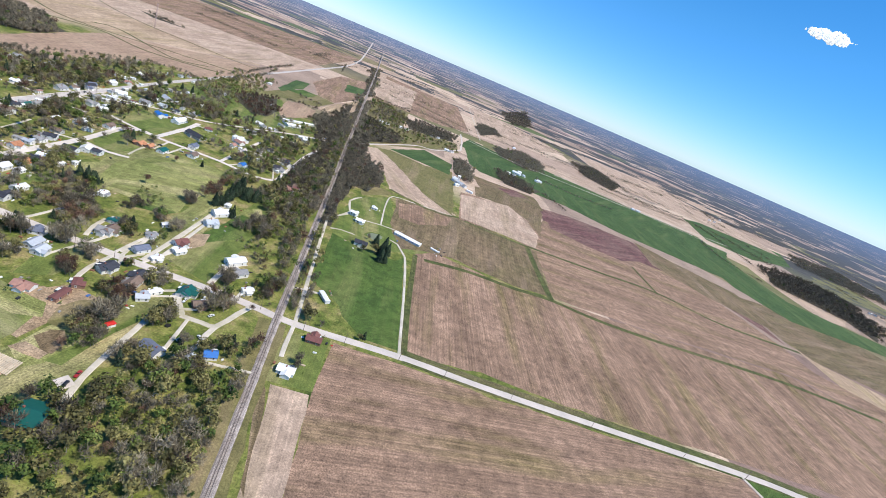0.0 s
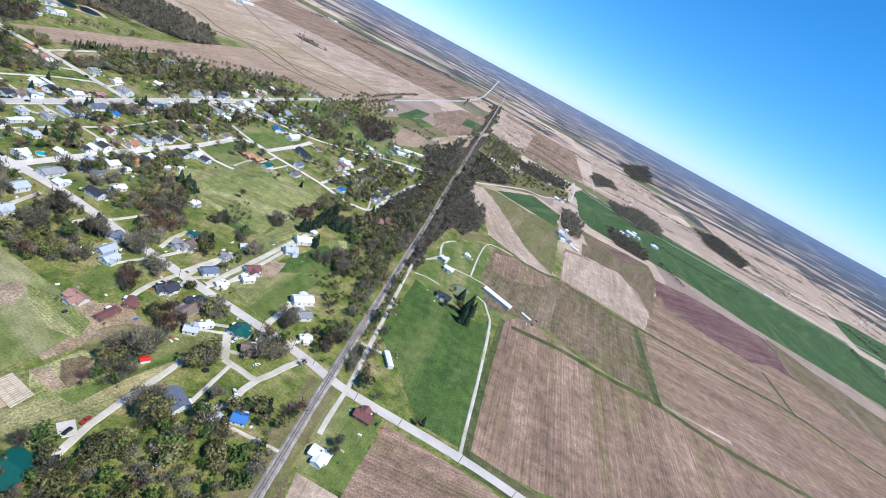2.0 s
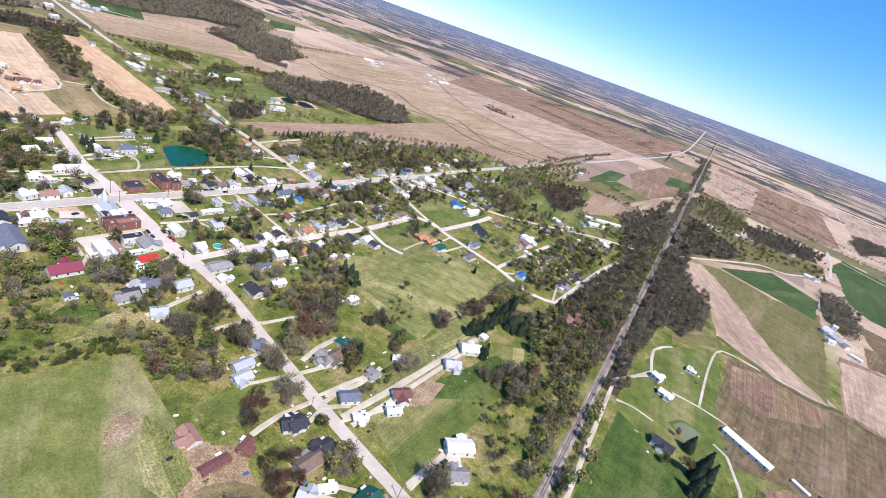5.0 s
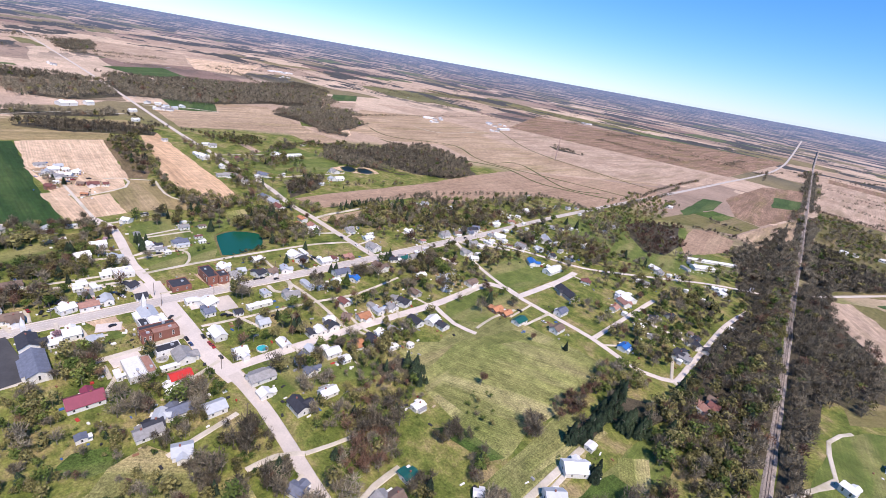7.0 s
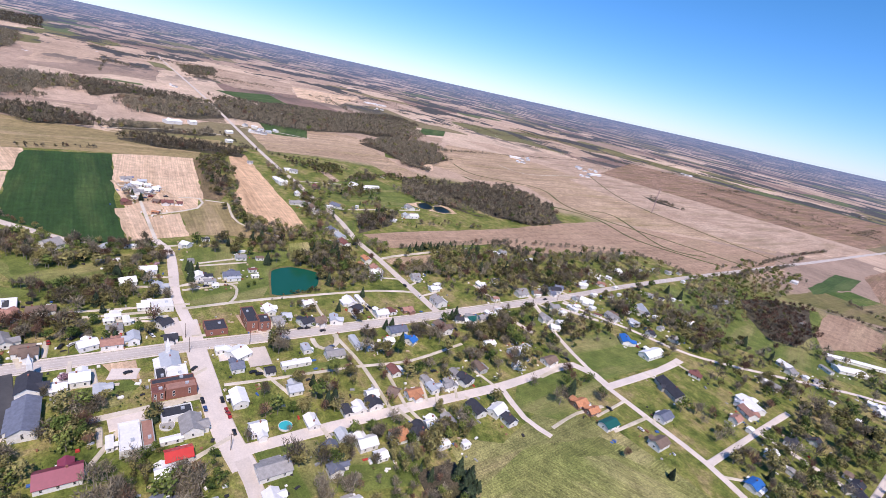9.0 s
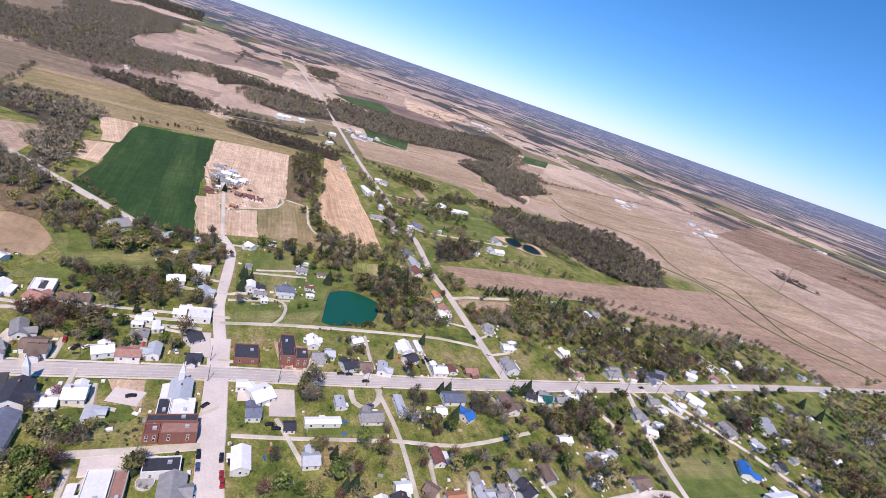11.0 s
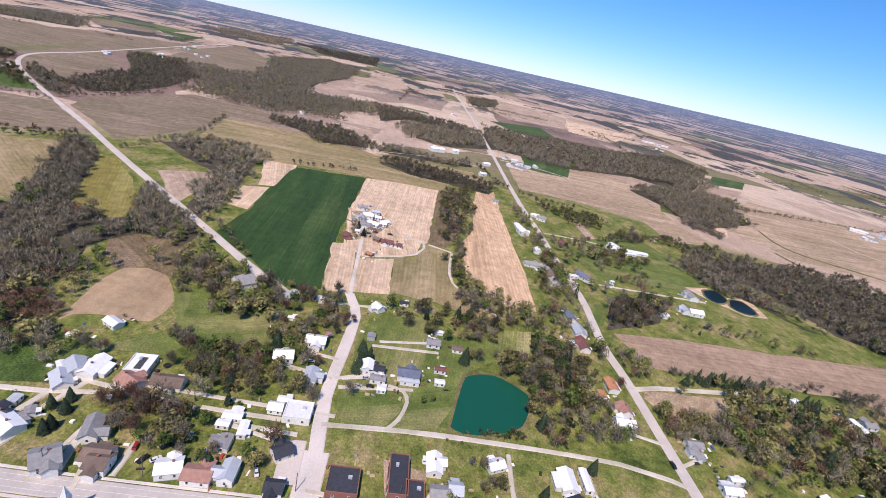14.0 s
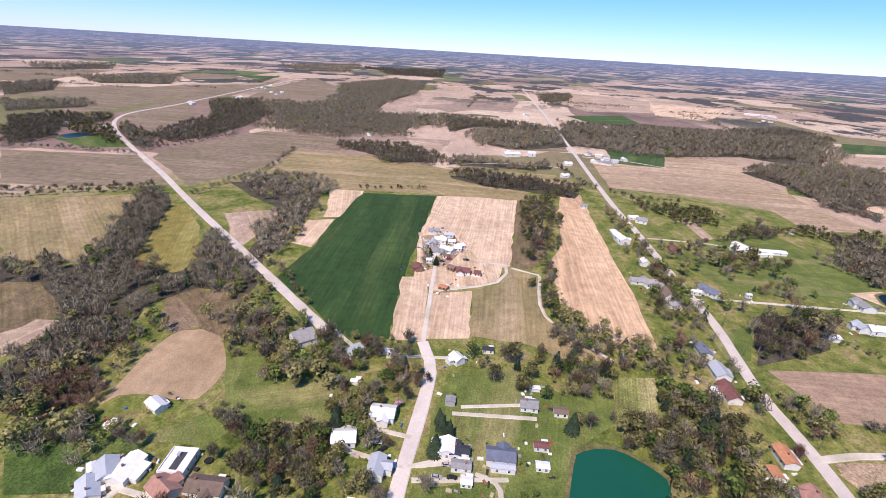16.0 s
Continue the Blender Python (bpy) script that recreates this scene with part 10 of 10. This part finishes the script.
thicket("mix", 18, 1.0, (-406.9, 264.1), (-400.8, 288.6), (-363.7, 277.5), (-372.2, 256.0))
thicket("mix", 20, 1.0, (-404.4, 525.5), (-432.9, 599.6), (-409.8, 613.4), (-367.6, 545.1), (-371.7, 512.0))
thicket("red", 4, 1.2, (-406.9, 422.0), (-402.6, 430.1), (-382.5, 418.3), (-386.7, 410.7))
thicket("mix", 20, 1.0, (-350.7, 840.7), (-303.8, 830.7), (-279.7, 719.1), (-303.1, 736.0))
thicket("red", 12, 1.4, (-352.2, 1024.2), (-317.9, 1117.7), (-270.8, 927.5), (-274.1, 833.8))
thicket("brown", 14, 1.1, (-352.2, 1024.2), (-317.9, 1117.7), (-270.8, 927.5), (-274.1, 833.8))
thicket("mix", 22, 1.0, (-184.5, 789.3), (-160.1, 784.6), (-163.2, 698.1), (-193.7, 725.5))
thicket("mix", 8, 0.9, (-219.4, 764.1), (-198.7, 776.2), (-194.8, 746.1), (-208.3, 733.7))
thicket("brown", 34, 1.0, (-193.1, 944.8), (-155.9, 1085.8), (-136.0, 1003.7), (-172.5, 914.5))
thicket("mix", 60, 1.0, (-162.5, 842.8), (-125.6, 896.9), (-103.2, 728.5), (-133.9, 679.9))
thicket("mix", 170, 1.1, (-146.9, 659.3), (-101.1, 716.5), (-78.1, 529.2), (-105.1, 493.9), (-133.9, 510.0), (-149.7, 578.6))
thicket("brown", 60, 1.1, (-136.1, 707.9), (-108.4, 789.2), (-84.3, 578.1), (-99.8, 556.8))
thicket("brown", 60, 1.0, (-97.2, 895.8), (-61.8, 846.9), (-29.8, 804.9), (-28.0, 735.1), (-60.5, 723.6), (-71.7, 682.6))
thicket("brown", 50, 0.8, (-92.4, 745.6), (-81.3, 763.1), (-73.0, 610.4), (-73.3, 542.9), (-79.5, 569.2))
thicket("mix", 40, 0.8, (-125.2, 445.0), (-126.9, 502.4), (-109.9, 549.7), (-84.4, 432.6), (-68.6, 352.0), (-81.4, 337.8), (-95.7, 388.4))
thicket("mix", 20, 0.7, (-74.7, 310.6), (-83.9, 348.0), (-68.6, 352.0), (-61.2, 314.2))
thicket("spring", 40, 1.0, (-535.8, 674.5), (-545.6, 749.8), (-496.8, 728.7), (-474.7, 669.0), (-499.6, 653.6))
thicket("mix", 36, 1.0, (-545.6, 749.8), (-542.0, 863.4), (-534.8, 969.1), (-482.9, 973.5), (-489.4, 901.9), (-509.0, 813.9), (-507.5, 739.3))
thicket("mix", 24, 1.0, (-491.8, 723.7), (-493.7, 814.8), (-489.4, 901.9), (-457.6, 854.9), (-470.0, 733.9))
thicket("spring", 20, 1.0, (-418.8, 562.0), (-418.8, 589.7), (-398.9, 579.2), (-399.5, 553.5))
thicket("mix", 30, 1.0, (-393.7, 794.5), (-378.8, 833.3), (-347.3, 828.8), (-345.6, 772.1), (-363.3, 761.8))
thicket("brown", 14, 1.0, (-411.9, 737.2), (-404.7, 759.8), (-385.4, 740.1), (-398.5, 731.1))
thicket("brown", 14, 1.0, (-436.9, 940.2), (-419.1, 977.6), (-381.5, 969.2), (-379.4, 917.3), (-410.7, 913.8))
thicket("red", 10, 1.1, (-488.6, 889.8), (-468.1, 880.9), (-448.2, 841.0), (-456.5, 823.7))
thicket("mix", 12, 1.0, (-332.0, 747.0), (-337.4, 808.2), (-333.0, 864.1), (-314.1, 819.2), (-320.3, 756.5))
thicket("mix", 40, 1.1, (-554.6, 545.6), (-563.2, 591.1), (-538.9, 612.7), (-515.1, 621.1), (-500.3, 572.8), (-522.5, 549.0))
thicket("mix", 40, 1.1, (-520.6, 661.5), (-521.1, 711.2), (-491.1, 701.6), (-476.5, 656.3), (-484.7, 640.0))
thicket("conifer", 14, 0.8, (-586.5, 582.2), (-590.7, 641.9), (-575.2, 654.7), (-574.9, 620.1), (-578.0, 580.5))
thicket("conifer", 10, 0.8, (-565.1, 641.7), (-573.7, 689.1), (-543.3, 661.5), (-543.7, 642.6))
thicket("brown", 24, 1.0, (-588.8, 682.8), (-585.3, 730.3), (-546.2, 748.9), (-528.4, 718.6), (-572.2, 724.7))
thicket("mix", 20, 1.0, (-530.2, 732.1), (-536.8, 832.3), (-520.9, 811.3), (-513.8, 726.1))
thicket("mix", 30, 1.0, (-691.3, 561.7), (-703.9, 609.2), (-648.8, 576.2), (-643.0, 541.2))
thicket("mix", 24, 0.9, (-829.5, 586.3), (-837.5, 623.2), (-796.2, 618.9), (-774.9, 573.7))
thicket("mix", 16, 0.9, (-757.8, 599.4), (-776.4, 638.2), (-735.7, 615.0), (-730.5, 587.8))
thicket("brown", 26, 1.0, (-888.2, 635.1), (-939.1, 691.4), (-892.6, 692.1), (-875.2, 653.0))
thicket("brown", 30, 1.0, (-854.0, 699.3), (-885.4, 771.3), (-824.0, 754.1), (-795.3, 732.9), (-811.8, 694.7))
thicket("mix", 26, 1.0, (-774.5, 513.7), (-767.3, 536.1), (-712.5, 516.3), (-690.8, 492.0))
thicket("mix", 40, 1.0, (-654.7, 457.9), (-655.7, 503.3), (-625.5, 505.3), (-601.1, 482.4), (-619.1, 465.8))
thicket("mix", 26, 1.0, (-619.9, 257.1), (-624.8, 285.3), (-602.7, 297.8), (-594.2, 279.6), (-592.1, 266.8))
thicket("brown", 14, 0.9, (-624.8, 285.3), (-627.8, 321.7), (-595.9, 322.9), (-602.7, 297.8))
thicket("spring", 16, 1.1, (-542.0, 261.6), (-545.2, 283.0), (-523.9, 300.8), (-515.5, 283.4), (-522.4, 267.7))
thicket("mix", 50, 1.0, (-473.0, 572.2), (-469.2, 603.8), (-477.5, 667.0), (-509.9, 796.8), (-444.1, 710.0), (-449.5, 595.8))
thicket("spring", 34, 1.1, (-534.7, 250.8), (-543.4, 271.2), (-530.1, 293.8), (-504.7, 299.3), (-500.6, 274.8), (-514.9, 254.8))
thicket("spring", 50, 0.9, (-575.6, 456.4), (-596.8, 506.9), (-551.0, 502.1), (-516.3, 498.4), (-498.6, 447.5), (-525.1, 443.6))
thicket("mix", 26, 1.0, (-607.7, 530.7), (-595.2, 555.3), (-567.5, 543.8), (-569.9, 531.2))
thicket("conifer", 16, 0.7, (-575.2, 573.0), (-587.1, 610.1), (-590.6, 657.2), (-576.0, 644.6), (-569.2, 579.7))
thicket("mix", 26, 1.0, (-539.6, 531.6), (-544.8, 563.5), (-526.1, 563.1), (-515.7, 538.3), (-521.1, 530.1))
thicket("mix", 20, 0.9, (-617.2, 399.4), (-626.0, 436.5), (-588.1, 437.6), (-586.8, 404.8))
thicket("green", 22, 0.6, (-497.4, 394.7), (-507.2, 439.1), (-498.0, 439.4), (-490.9, 394.3))
thicket("mix", 80, 0.95, (-119.1, 199.6), (-105.4, 230.3), (-66.5, 255.6), (-62.8, 283.7), (-52.8, 289.4), (-46.5, 242.4), (-41.3, 197.9), (-37.1, 163.6), (-71.9, 152.9), (-92.8, 158.6), (-103.9, 181.6))
thicket("green", 60, 0.9, (-133.4, 170.1), (-119.9, 171.8), (-108.0, 187.7), (-93.9, 210.8), (-69.8, 212.1), (-44.4, 204.9), (-39.4, 162.9), (-91.5, 146.9), (-111.6, 143.9))
thicket("brown", 24, 1.0, (-85.5, 174.1), (-54.9, 200.8), (-41.7, 162.2), (-67.8, 154.1))
thicket("mix", 40, 0.9, (-153.8, 237.5), (-156.1, 259.6), (-148.5, 273.9), (-139.1, 262.9), (-134.1, 240.6), (-139.6, 223.3), (-147.3, 223.2))
thicket("brown", 24, 1.0, (-266.7, 380.7), (-262.1, 412.1), (-225.1, 377.4), (-229.6, 354.5))
thicket("red", 14, 1.2, (-270.3, 372.9), (-250.9, 395.5), (-219.7, 372.3), (-226.3, 346.7))
thicket("mix", 30, 0.9, (-267.4, 353.8), (-276.0, 390.9), (-252.1, 407.9), (-232.0, 382.0), (-237.6, 348.8))
thicket("red", 12, 1.2, (-255.1, 356.8), (-245.5, 384.7), (-223.0, 374.5), (-231.3, 351.4))
thicket("green", 16, 0.8, (-238.9, 446.0), (-231.6, 467.0), (-205.8, 440.9), (-213.0, 422.8))
thicket("spring", 40, 0.7, (-662.8, 597.8), (-654.8, 634.8), (-656.6, 692.3), (-642.4, 738.1), (-658.5, 752.1), (-673.7, 704.7), (-671.4, 644.7), (-677.6, 605.2))
thicket("red", 46, 1.1, (-570.2, 121.7), (-572.3, 148.8), (-549.1, 170.8), (-531.0, 168.5), (-527.2, 154.6))
wood("brown", 8, (-612.4, 89.2), (-631.3, 131.6), (-590.9, 146.5), (-567.3, 123.9))
wood("brown", 8, (-851.3, 711.1), (-788.2, 713.9), (-746.8, 757.6), (-714.4, 773.5), (-691.0, 805.6), (-699.4, 780.8), (-781.4, 775.3), (-845.5, 739.8))
thicket("mix", 60, 0.85, (-271.6, 744.8), (-195.1, 849.3), (-137.6, 882.8), (-125.3, 791.2), (-157.3, 722.9), (-220.9, 756.1))
thicket("spring", 40, 0.8, (-219.8, 737.2), (-167.7, 770.7), (-131.1, 751.1), (-135.0, 669.1), (-175.2, 652.7), (-219.6, 681.7))
thicket("brown", 36, 0.85, (-407.6, 843.0), (-319.6, 856.0), (-249.8, 827.0), (-274.7, 751.9), (-326.4, 752.7), (-379.4, 768.2))
thicket("red", 14, 1.0, (-385.6, 591.3), (-388.6, 710.1), (-359.4, 735.5), (-350.1, 609.2))
yard_clutter()
foundation_shrubs()
far_strips(170)

lay_ties()
